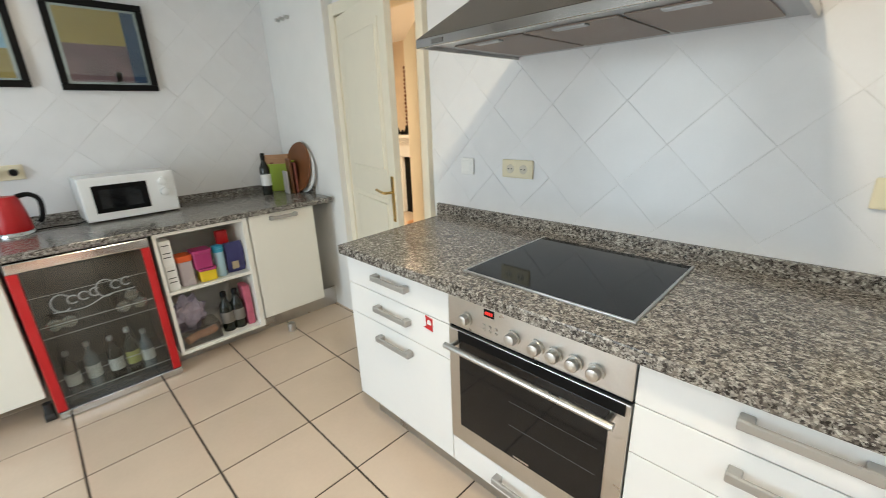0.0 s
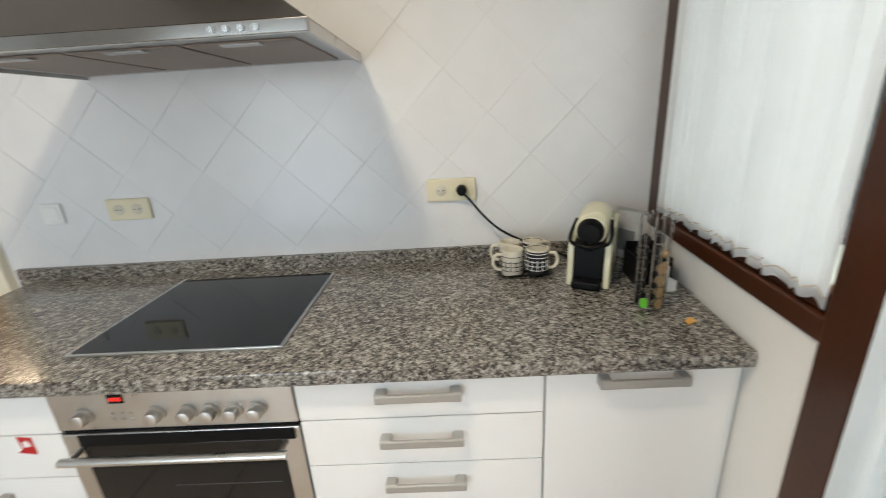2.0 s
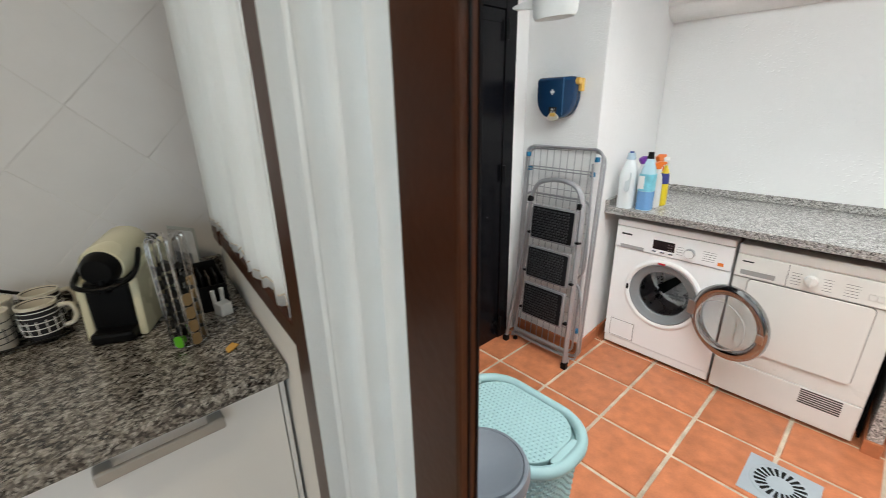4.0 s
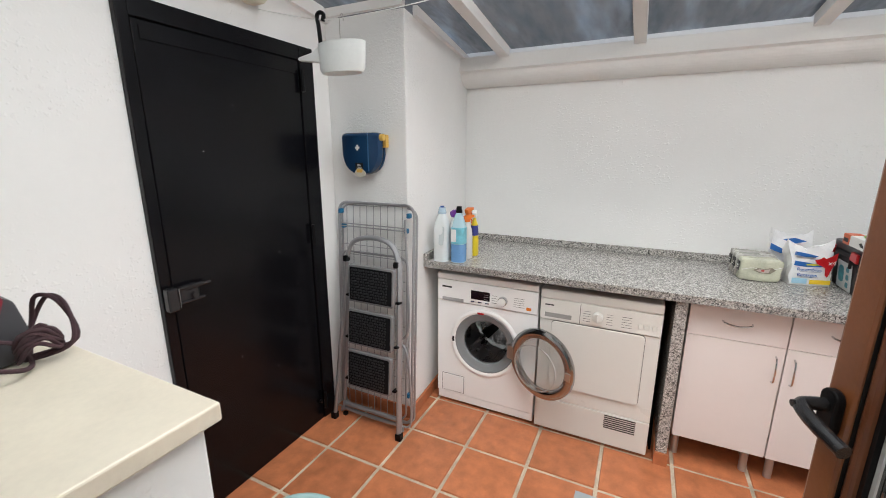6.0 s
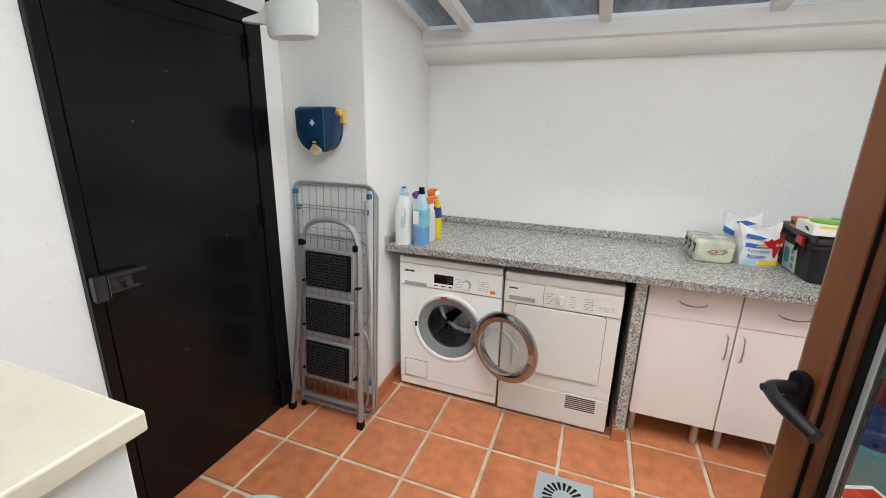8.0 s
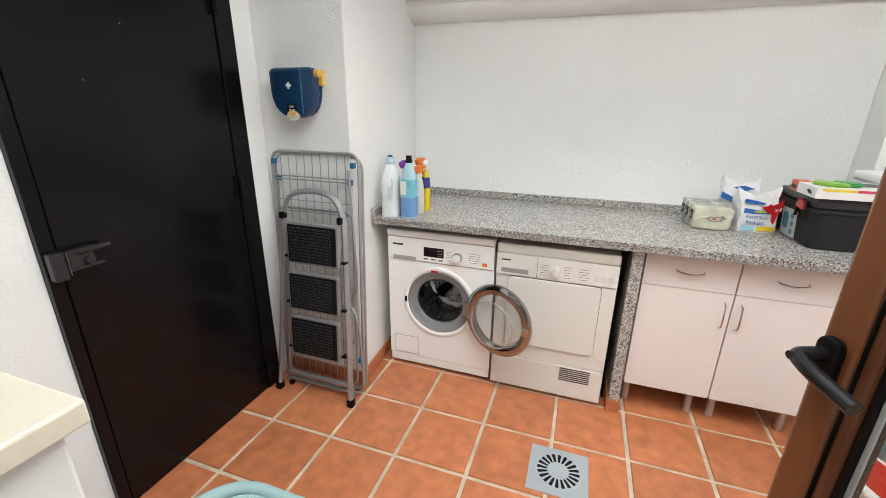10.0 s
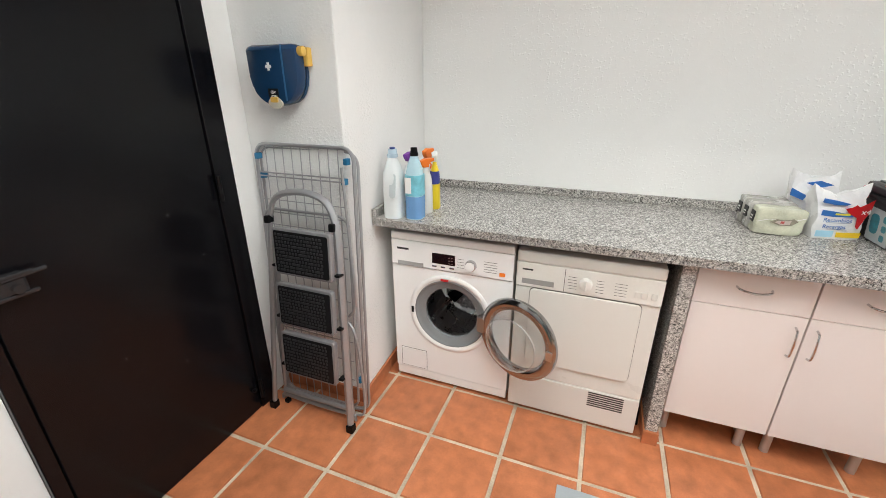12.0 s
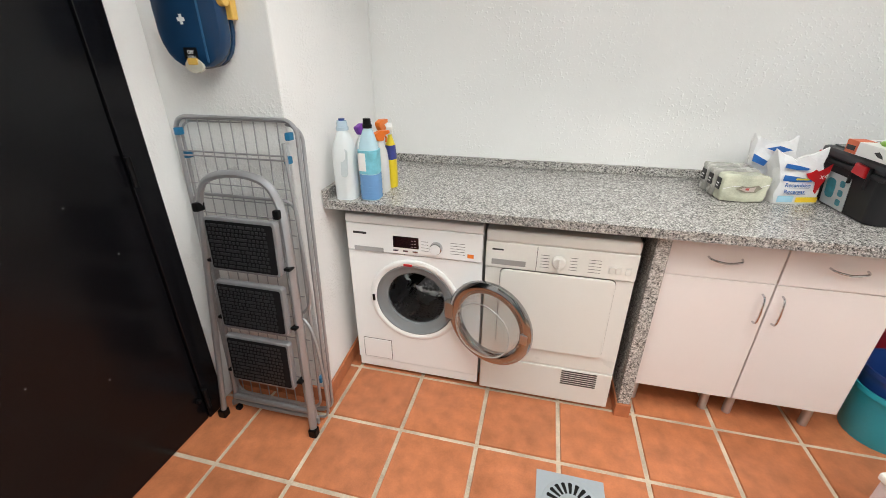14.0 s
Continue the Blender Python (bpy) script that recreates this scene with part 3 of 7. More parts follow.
part("frame_sill", box(0.843, 0.88, 0.686, 1.436, 1.0785, 1.118, 0.004), M_WOOD, win, at=ow)
part("frame_top", box(0.826, 0.885, 0.686, 1.545, 2.06, 2.12, 0.004), M_WOOD, win, at=ow)
pg = part("pane", box(0.868, 0.874, 0.686, 1.436, 1.118, 2.06), M_GLASS, win, "clear pane", at=ow)
pg.visible_shadow = False
fixed = thing("window_2", "tall fixed pane in a dark wooden frame beside the laundry door", "window", (0.87, 0.45, 0.0), kind="structure")
of = Matrix.Translation((-0.87, -0.45, 0))
part("jamb", box(0.822, 0.850, 0.262, 0.342, 0.005, 2.12, 0.004), M_WOOD, fixed, "dark varnished door jamb", at=of)
part("rebate", box(0.8505, 0.857, 0.272, 0.342, 0.005, 2.12, 0.003), M_WOODL, fixed, "grooved rebate of the jamb", at=of)
part("seal", box(0.835, 0.838, 0.2605, 0.2635, 0.005, 2.1), M_BLACK, fixed, at=of)
part("seal", box(0.846, 0.849, 0.2605, 0.2635, 0.005, 2.1), M_BLACK, fixed, at=of)
part("bottom_rail", box(0.826, 0.865, 0.342, 0.592, 0.005, 0.1, 0.004), M_WOOD, fixed, at=of)
part("top_rail", box(0.826, 0.865, -0.58, 0.592, 2.06, 2.12, 0.004), M_WOOD, fixed, at=of)
pg = part("pane", box(0.852, 0.857, 0.342, 0.592, 0.1, 2.06), M_GLASS, fixed, "clear pane", at=of)
pg.visible_shadow = False
kp = part("strike_plate", box(0.824, 0.840, 0.2555, 0.2605, 1.515, 1.69, 0.0015), mat("worn_dark_steel", (0.22, 0.22, 0.21), 0.35, 1.0), fixed, "steel strike plate with a slot", at=of)
# Plate on the surface, black for the shade inside the slot.
part("slot", box(0.829, 0.836, 0.254, 0.2558, 1.53, 1.565, 0.001), M_DARK, kp)
part("screw", cyl((0.832, 0.2557, 1.60), (0.832, 0.2535, 1.60), 0.005, 12), M_CHROME, kp)


M_HEM = mat("beige_thread", (0.55, 0.47, 0.38), 0.8)


def curtain(name, label, x, y0, y1, z0, z1, folds, amp, seed, slant=0.0, turn=Matrix()):
    """A gathered cloth in the plane x, from y0 to y1, with a frilled hem."""
    rnd = random.Random(seed)
    ph = [rnd.uniform(0, 6.28) for _ in range(6)]
    nu, nv = folds * 12, 24
    bm = bmesh.new()
    grid = []
    for j in range(nv + 1):
        t = j / nv
        row = []
        for i in range(nu + 1):
            s = i / nu
            w = 2 * math.pi * folds * (s ** 1.25 + 0.012 * math.sin(5 * s * 6.28 + ph[3]))
            a = amp * (0.75 + 0.35 * math.sin(3.1 * s * 6.28 + ph[0]))
            dx = a * math.sin(w + 0.25 * math.sin(3 * t + ph[1])) + 0.45 * a * math.sin(2.3 * w + ph[2] + 0.5 * t)
            hem = 0.006 * math.sin(w * 1.5) if j == 0 else 0
            row.append(bm.verts.new((x + dx, y0 + (y1 - y0) * s + slant * (1 - t) * (1 - s), z0 + (z1 - z0) * t + hem)))
        grid.append(row)
    for j in range(nv):
        for i in range(nu):
            bm.faces.new((grid[j][i], grid[j][i + 1], grid[j + 1][i + 1], grid[j + 1][i]))
    th = thing(name, label, "curtain", (x, (y0 + y1) / 2, z0))
    seam = tube([v_.co + Vector((-0.002, 0, 0.022)) for v_ in grid[0][::2]], 0.0016, 5)
    part("hem_seam", seam, M_HEM, th, "beige stitched hem seam", True, Matrix.Translation((-x, -(y0 + y1) / 2, -z0)) @ turn)
    ob = part("cloth", bm, M_CURTAIN, th, "", True, Matrix.Translation((-x, -(y0 + y1) / 2, -z0)) @ turn)
    sol = ob.modifiers.new("thick", "SOLIDIFY")
    sol.thickness = 0.0015
    return th


curtain("curtain", "white gathered net curtain with a frilled hem on the window", 0.827, 0.692, 1.440, 1.100, 2.06, 13, 0.0095, 3, 0.0, SKEW)
curtain("curtain", "white pleated net curtain in front of the tall fixed pane", 0.838, 0.344, 0.590, 0.08, 2.06, 7, 0.019, 8)

# open glazed door, swung out into the laundry
dl = thing("door_1", "open glazed wooden laundry door with a black lever handle", "door", (0.955, -0.50, 0.0), 15.8, kind="structure")
bm = box(0, 0.11, -0.056, 0, 0.01, 2.05, 0.006)
part("hinge_stile", bm, M_WOODL, dl)
part("lock_stile", box(0.738, 0.80, -0.056, 0, 0.01, 2.05, 0.008), M_WOODL, dl, "orange-brown varnished stile")
part("bead", box(0.712, 0.7365, -0.050, -0.006, 0.12, 1.95, 0.008), mat("red_brown_varnish", (0.09, 0.028, 0.010), 0.28, vary=0.2, scale=7), dl, "rounded glazing bead")
# Groove filled with a black strip in place of its shade.
part("groove", box(0.7366, 0.7379, -0.052, -0.004, 0.12, 1.95), M_DARK, dl)
part("seal", box(0.7036, 0.7115, -0.044, -0.012, 0.12, 1.95), M_BLACK, dl)
part("spacer", box(0.696, 0.7034, -0.0245, -0.021, 0.12, 1.95), mat("grey_spacer", (0.35, 0.36, 0.36), 0.5), dl, "pale grey glazing strip")
part("bottom_rail", box(0.11, 0.7035, -0.056, 0, 0.01, 0.12, 0.005), M_WOODL, dl)
part("top_rail", box(0.11, 0.7035, -0.056, 0, 1.95, 2.05, 0.005), M_WOODL, dl)
pg = part("pane", box(0.11, 0.7035, -0.031, -0.025, 0.12, 1.95), glass("double_glazing", power=2.2, tint=(0.84, 0.88, 0.87)), dl, "clear pane")
pg.visible_shadow = False
hn = part("lever_handle", prism(rrect(0.752, 0.790, 1.007, 1.090, 0.017), 0.0, 0.016, "y", bevel=0.004), M_BLACK, dl, "black lever handle")
bm = tube(smooth_path([(0.772, 0.012, 1.060), (0.772, 0.036, 1.061), (0.767, 0.055, 1.060), (0.745, 0.062, 1.058), (0.712, 0.063, 1.054), (0.664, 0.058, 1.047)]), 0.0115, 14)
cyl((0.7655, 0.0575, 1.0615), (0.7655, 0.0705, 1.0615), 0.0065, 12, bm)
part("lever", bm, mat("gloss_black_lever", (0.008, 0.008, 0.009), 0.25, spec=0.5), hn, "curved glossy black lever", True)

# ---- kitchen side counter ----
sw = thing("worktop", "granite worktop on the picture wall with microwave and kettle", "worktop", (-3.0, 0.3, 0.862))
o3 = Matrix.Translation((3.0, -0.3, -0.862))
part("slab", box(-3.355, -2.62, -1.4, 1.475, 0.866, 0.902, 0.004), M_GRAN, sw, at=o3)
part("upstand", box(-3.378, -3.356, -1.4, 1.475, 0.866, 0.95, 0.002), M_GRAN, sw, "granite upstand", at=o3)
part("upstand", box(-3.378, -2.9, 1.476, 1.496, 0.866, 0.95, 0.002), M_GRAN, sw, "granite upstand", at=o3)
tagged(part("cabinet_end_wall", box(KX0, -2.52, 1.50, 1.58, 0, KH), M_PAINT, None, "white painted wall section beside the door"), kind="structure")


def flip(label, y0, y1):
    """A base cabinet whose front looks along +x."""
    th = thing("cabinet", label, "cabinet", (-2.64, (y0 + y1) / 2, 0), 90, "kitchen base cabinets")
    w = (y1 - y0) / 2
    part("body", box(-w, w, 0.02, 0.6, 0.15, 0.864), M_CREAMCAB, th)
    f = part("door", box(-w + 0.002, w - 0.002, 0, 0.019, 0.152, 0.862, 0.0015), M_CREAMCAB, th)
    bar_handle(f, 0.0, 0.0, 0.832, 0.19)
    return th


cc = flip("cream base cabinet with one door beside the open shelf unit", 0.875, 1.325)
part("leg", cyl((-0.07, -0.02, 0), (-0.07, -0.02, 0.06), 0.026, 24, None, None, 0.004), M_STEEL, cc, "round steel cabinet foot", True)
flip("cream base cabinet with one door beside the glass fridge", -0.80, -0.245)
tagged(part("plinth", box(-2.80, -2.785, 0.345, 1.5, 0.0, 0.148), M_STEEL, None, "grey steel kitchen plinth below the side cabinets"), category="plinth")

# open shelf unit
su = thing("shelf_unit", "open cream shelf unit full of boxes, tubs and bottles", "shelf", (-2.64, 0.61, 0.0), 90)
w = 0.255
part("side", box(-w, -w + 0.018, 0, 0.55, 0.105, 0.864, 0.001), M_CREAMCAB, su)
part("side", box(w - 0.03, w, 0, 0.55, 0.105, 0.864, 0.001), M_CREAMCAB, su)
part("top", box(-w + 0.018, w - 0.03, 0, 0.55, 0.846, 0.864), M_CREAMCAB, su)
part("bottom", box(-w + 0.018, w - 0.03, 0, 0.55, 0.105, 0.125), M_CREAMCAB, su)
part("shelf", box(-w + 0.018, w - 0.03, 0.01, 0.55, 0.49, 0.51), M_CREAMCAB, su)
part("back", box(-w + 0.018, w - 0.03, 0.54, 0.55, 0.125, 0.846), M_CREAMCAB, su)

# fridge
fr = thing("fridge", "small glass-door drinks fridge with red sides and chrome trim", "fridge", (-2.64, 0.055, 0.0), 90)
w = 0.28
bm = box(-w, w, 0.5, 0.56, 0.03, 0.855)
box(-w, -w + 0.02, 0.03, 0.5, 0.03, 0.855, 0, bm)
box(w - 0.02, w, 0.03, 0.5, 0.03, 0.855, 0, bm)
box(-w + 0.02, w - 0.02, 0.03, 0.5, 0.835, 0.855, 0, bm)
box(-w + 0.02, w - 0.02, 0.03, 0.5, 0.03, 0.07, 0, bm)
part("body", bm, mat("dark_grey_liner", (0.09, 0.09, 0.09), 0.4), fr)
fd = part("door", box(-w + 0.04, w - 0.04, -0.004, 0.0, 0.06, 0.8), glass("fridge_glass", tint=(0.72, 0.75, 0.74)), fr, "tinted glass door")
fd.visible_shadow = False
part("red_side", box(-w, -w + 0.04, -0.012, 0.018, 0.05, 0.805, 0.004), M_RED, fr, "red side strip")
part("red_side", box(w - 0.04, w, -0.012, 0.018, 0.05, 0.805, 0.004), M_RED, fr, "red side strip")
part("top_trim", box(-w, w, -0.014, 0.018, 0.806, 0.858, 0.006), M_CHROME, fr, "chrome trim")
part("bottom_trim", box(-w, w, -0.014, 0.018, 0.004, 0.049, 0.006), M_CHROME, fr, "chrome trim")
bm = bmesh.new()
cyl((-w - 0.03, 0.045, 0.022), (-w - 0.03, 0.045, 0.1), 0.02, 16, bm)
cyl((-w - 0.055, 0.04, 0.024), (-w - 0.012, 0.04, 0.024), 0.024, 18, bm, None, 0.004)
part("foot", bm, mat("black_rubber_foot", (0.015, 0.015, 0.015), 0.5), fr, "black caster foot", True)
M_SHELFW = mat("white_wire", (0.7, 0.7, 0.7), 0.35)
for z in (0.66, 0.5, 0.44, 0.2, 0.1):
    part("wire_shelf", tube([(-w + 0.03, 0.03, z), (w - 0.03, 0.03, z)], 0.0022, 6), M_SHELFW, fr, "white wire shelf edge")
# swash of white curls on the glass, as plain strokes
bm = bmesh.new()
for k in range(7):
    cx = -0.13 + 0.045 * k
    pts = [(cx + 0.026 * math.cos(a) * (1.5 if k in (0, 4) else 0.8), -0.0065, 0.615 + 0.006 * k + 0.03 * math.sin(a) * (1.5 if k in (0, 4) else 0.7)) for a in [radians(q) for q in range(40, 340, 30)]]
    tube(smooth_path(pts, 3), 0.0035, 5, False, bm)
tube(smooth_path([(-0.17, -0.0065, 0.575), (-0.05, -0.0065, 0.565), (0.05, -0.0065, 0.6), (0.17, -0.0065, 0.605)], 5), 0.003, 5, False, bm)
part("white_scroll", bm, mat("white_print", (0.30, 0.32, 0.32), 0.5), fr, "white decorative scroll print")


def bottle(name, label, at, r, h, material, cap_m, neck=0.35, cap=0.1, group="", lab=None, category="bottle", sq=None, shoulder=0.62):
    th = thing(name, label, category, at, 0, group)
    nr = r * neck
    part("body", lathe([(0, 0), (r * 0.94, 0), (r, 0.01), (r, h * shoulder), (r * 0.9, h * (shoulder + 0.05)), (nr * 1.15, h * (shoulder + 0.17)), (nr, h * (shoulder + 0.2)), (nr, h * (1 - cap)), (0, h * (1 - cap))], 24, sq=sq), material, th, "", True)
    part("cap", lathe([(0, h * (1 - cap)), (nr * 1.15, h * (1 - cap)), (nr * 1.15, h * 0.99), (nr * 1.0, h), (0, h)], 18), cap_m, th, "", True)
    if lab:
        part("label", lathe([(r * 1.012, h * 0.22), (r * 1.012, h * 0.5)], 24, sq=sq), lab, th, "paper label", True)
    return th


M_BGLASS = mat("dark_bottle_glass", (0.012, 0.014, 0.01), 0.08)
M_CLEARB = mat("pale_bottle_glass", (0.22, 0.25, 0.27), 0.1)
M_OLIVE = mat("olive_label", (0.5, 0.5, 0.16), 0.6)
for y, h, m1, lb in ((-0.13, 0.25, M_BGLASS, M_PAPER), (-0.04, 0.27, M_CLEARB, M_PAPER), (0.06, 0.26, M_BGLASS, M_PAPER), (0.14, 0.28, M_BGLASS, M_OLIVE), (0.21, 0.24, M_CLEARB, M_PAPER)):
    bottle("bottle", "glass drinks bottle standing in the fridge", (-2.74, y, 0.072), 0.033, h, m1, M_ALU, group="bottles in the fridge", lab=lb)
for y, z in ((-0.13, 0.447), (-0.07, 0.447), (0.16, 0.447), (0.24, 0.447), (0.21, 0.507)):
    cn = thing("can", "round silver drinks can lying in the fridge", "can", (-2.72, y, z + 0.034), 0, "cans in the fridge")
    part("body", cyl((0, 0, 0), (-0.12, 0, 0), 0.033, 20, None, None, 0.004), M_CHROME, cn, "", True)

# hallway seen through the open door
wall("wall_hall", -5.5, -0.9, 4.3, 4.4, 0, 2.5, mat("warm_hall_paint", (0.75, 0.62, 0.47), 0.8), "warm cream hallway wall")
wall("wall_hall", -5.5, -3.5, 1.58, 1.7, 0, 2.5, M_PAINT, "plain hallway wall")
wall("wall_hall", -5.6, -5.5, 1.58, 4.4, 0, 2.5, M_PAINT, "plain hallway wall")
wall("wall_hall", -0.9, -0.8, 1.78, 4.4, 0, 2.5, M_PAINT, "plain hallway wall")
wall("ceiling_hall", -5.6, -0.8, 1.7, 4.4, 2.5, 2.6, M_CEIL, "plain hallway ceiling")
wall("floor_hall", -5.6, -0.8, 1.58, 4.4, -0.1, -0.004, M_KTILE, "tiled hallway floor")

# cream door, opened into the kitchen
fm = thing("door_frame", "cream painted door frame", "door frame", (-2.1, 1.58, 0), kind="structure")
od = Matrix.Translation((2.1, -1.58, 0))
part("jamb", box(-2.56, -2.47, 1.545, 1.72, 0, 2.12, 0.004), M_CREAM, fm, at=od)
part("jamb", box(-1.715, -1.66, 1.545, 1.80, 0, 2.12, 0.004), M_CREAM, fm, at=od)
part("head", box(-2.47, -1.7155, 1.545, 1.72, 2.05, 2.12, 0.004), M_CREAM, fm, at=od)
d2 = thing("door_2", "cream panelled wooden door standing ajar, with brass lever handle", "door", (-2.475, 1.562, 0.0), -14, kind="structure")
LW = 0.735
part("leaf", box(0, LW, 0, 0.038, 0.01, 2.04, 0.002), M_CREAM, d2)
for z0, z1 in ((1.12, 1.93), (0.16, 0.98)):
    m_ = part("panel", box(0.10, LW - 0.09, -0.006, 0.0, z0, z1, 0.003), M_CREAM, d2)
    part("moulding", box(0.125, LW - 0.115, -0.012, -0.0055, z0 + 0.03, z1 - 0.03, 0.006), M_CREAM, m_)
hp = part("handle_plate", box(LW - 0.05, LW - 0.02, -0.008, 0, 0.86, 1.12, 0.003), M_BRASS, d2, "long brass handle plate")
part("lever", tube(smooth_path([(LW - 0.035, -0.008, 1.03), (LW - 0.035, -0.05, 1.03), (LW - 0.06, -0.06, 1.032), (LW - 0.15, -0.055, 1.036)]), 0.008, 10), M_BRASS, hp, "brass lever", True)
for z in (0.3, 1.1, 1.5, 1.9):
    part("hinge", cyl((-0.006, -0.006, z - 0.03), (-0.006, -0.006, z + 0.03), 0.008, 10), M_BRASS, d2)

# pictures


def picture(label, y0, y1, z0, z1, blocks):
    th = thing("picture", label, "picture", (KX0 + 0.004, (y0 + y1) / 2, (z0 + z1) / 2), 0, "framed pictures on the wall")
    w, h, t = (y1 - y0) / 2, (z1 - z0) / 2, 0.036
    bm = box(0, 0.03, -w, w, -h, -h + t, 0.004)
    box(0, 0.03, -w, w, h - t, h, 0.004, bm)
    box(0, 0.03, -w, -w + t, -h + t, h - t, 0.004, bm)
    box(0, 0.03, w - t, w, -h + t, h - t, 0.004, bm)
    part("frame", bm, M_BLACK, th, "black wooden frame")
    part("slip", box(0.006, 0.016, -w + t, w - t, -h + t, h - t), M_ALU, th)
    for a, b, c, d, m1 in blocks:
        part("painted_area", box(0.0165, 0.0175, a, b, c, d), m1, th)
    pn = part("pane", box(0.02, 0.0215, -w + t, w - t, -h + t, h - t), M_GLASS, th, "picture glass")
    return th


P1 = mat("ochre_paint", (0.42, 0.28, 0.09), 0.6, vary=0.15, scale=5)
P2 = mat("mauve_paint", (0.22, 0.12, 0.13), 0.6, vary=0.3, scale=8)
P3 = mat("dark_blue_paint", (0.03, 0.06, 0.13), 0.6, vary=0.2)
P4 = mat("pale_blue_paint", (0.35, 0.5, 0.65), 0.6, vary=0.2)
picture("black-framed abstract picture with ochre, mauve and navy areas", 0.232, 0.716, 1.653, 2.151, [(-0.19, 0.12, 0.01, 0.2, P1), (-0.19, 0.12, -0.2, 0.01, P2), (0.12, 0.19, -0.2, 0.2, P3), (0.03, 0.06, -0.2, -0.14, M_PAPER)])
picture("black-framed abstract picture with pale blue and tan areas", -0.38, 0.105, 1.665, 2.16, [(-0.19, 0.19, -0.05, 0.2, P4), (-0.19, 0.19, -0.2, -0.05, P1)])

# microwave
mw = thing("microwave", "small white microwave oven on the granite worktop", "microwave", (-3.06, 0.38, 0.902), 93)
part("body", box(-0.235, 0.235, 0.02, 0.29, 0.01, 0.26, 0.006), M_MIELE, mw)
part("front", box(-0.238, 0.238, 0.0, 0.021, 0.01, 0.262, 0.006), M_MIELE, mw)
wn_ = part("window", box(-0.185, 0.085, -0.002, 0.001, 0.055, 0.215, 0.001), M_BLACK, mw, "black window")
part("mesh", box(-0.155, 0.05, -0.003, -0.001, 0.08, 0.19), M_BLKGLASS, wn_)
for z in (0.2, 0.135):
    part("knob", cyl((0.17, 0, z), (0.17, -0.02, z), 0.024, 24, None, None, 0.003), M_MIELE, mw, "round white knob", True)

# kettle
kt = thing("kettle", "shiny red electric kettle with a black handle", "kettle", (-3.12, -0.16, 0.902))
part("base", lathe([(0, 0), (0.085, 0), (0.085, 0.012), (0.078, 0.02), (0, 0.02)], 28), M_CHROME, kt, "", True)
part("body", lathe([(0.078, 0.021), (0.08, 0.03), (0.076, 0.09), (0.064, 0.17), (0.058, 0.195), (0.05, 0.205), (0, 0.21)], 32), M_RED, kt, "", True)
part("handle", tube(smooth_path([(0.0, 0.05, 0.2), (0.0, 0.1, 0.205), (0.0, 0.135, 0.17), (0.0, 0.13, 0.09), (0.0, 0.11, 0.05)]), 0.013, 10), M_BLACK, kt, "black handle", True)

# ---- laundry fittings ----
lw = thing("worktop", "light grey speckled granite worktop over the machines", "worktop", (3.2, 0, 0.828))
o4 = Matrix.Translation((-3.2, 0, -0.828))
part("slab", box(2.86, 3.598, -1.76, 1.112, 0.8465, 0.865, 0.0025), M_GRANL, lw, at=o4)
part("edge_strip", box(2.861, 2.93, -0.1805, 1.112, 0.827, 0.8458, 0.0025), M_GRANL, lw, "second granite layer under the front edge", at=o4)
part("edge_strip", box(2.861, 2.93, -1.76, -0.1815, 0.827, 0.8458, 0.0025), M_GRANL, lw, "second granite layer under the front edge", at=o4)
part("upstand", box(3.575, 3.598, -1.145, 1.15, 0.866, 0.905, 0.002), M_GRANL, lw, "granite upstand", at=o4)
part("upstand", prism([(2.862, 1.112), (3.575, 1.15), (3.575, 1.175), (2.862, 1.132)], 0.828, 0.905, "z"), M_GRANL, lw, "granite upstand", at=o4)
part("support_panel", box(2.90, 3.55, -0.20, -0.15, LZ + 0.07, 0.826, 0.002), M_GRANL, lw, "upright granite panel", at=o4)
part("panel_foot", box(2.892, 3.56, -0.207, -0.143, LZ, LZ + 0.069, 0.003), M_TERRA, lw, "terracotta skirting round the panel foot", at=o4)

# washing machine, front towards -x; local x runs along the front, local y to the back
M_DISP = mat("dark_red_display", (0.012, 0.004, 0.004), 0.12)
wm = thing("washing_machine", "white front-loading washing machine with its round door open", "washing machine", (2.92, 0.772, LZ), -90)
W = 0.298
bm = box(-W, W, 0.012, 0.60, 0.035, 0.80, 0.006)
bmesh.ops.delete(bm, geom=[f for f in bm.faces if f.calc_center_median().y < 0.016 and f.calc_area() > 0.1], context="FACES")
part("body", bm, M_MIELE, wm)
part("lid", box(-W, W, -0.008, 0.60, 0.801, 0.838, 0.008), M_MIELE, wm, "white top lid")
pn = part("control_panel", box(-W + 0.001, W - 0.001, -0.006, 0.02, 0.672, 0.798, 0.005), M_MIELE, wm, "white control panel")
dsp = part("display", box(-0.085, 0.028, -0.008, -0.005, 0.705, 0.757, 0.002), M_DISP, pn, "dark display")
for i in range(6):
    part("lit_mark", box(-0.005 + 0.014 * (i % 2), 0.004 + 0.014 * (i % 2), -0.0085, -0.0078, 0.712 + 0.014 * (i // 2), 0.7145 + 0.014 * (i // 2)), M_ALU, dsp)
part("knob", cyl((0.105, -0.006, 0.722), (0.105, -0.028, 0.722), 0.027, 28, None, 0.025, 0.003), M_CHROME, pn, "round knob", True)
part("knob_face", cyl((0.105, -0.0282, 0.722), (0.105, -0.031, 0.722), 0.022, 28), M_MIELE, pn, "", True)
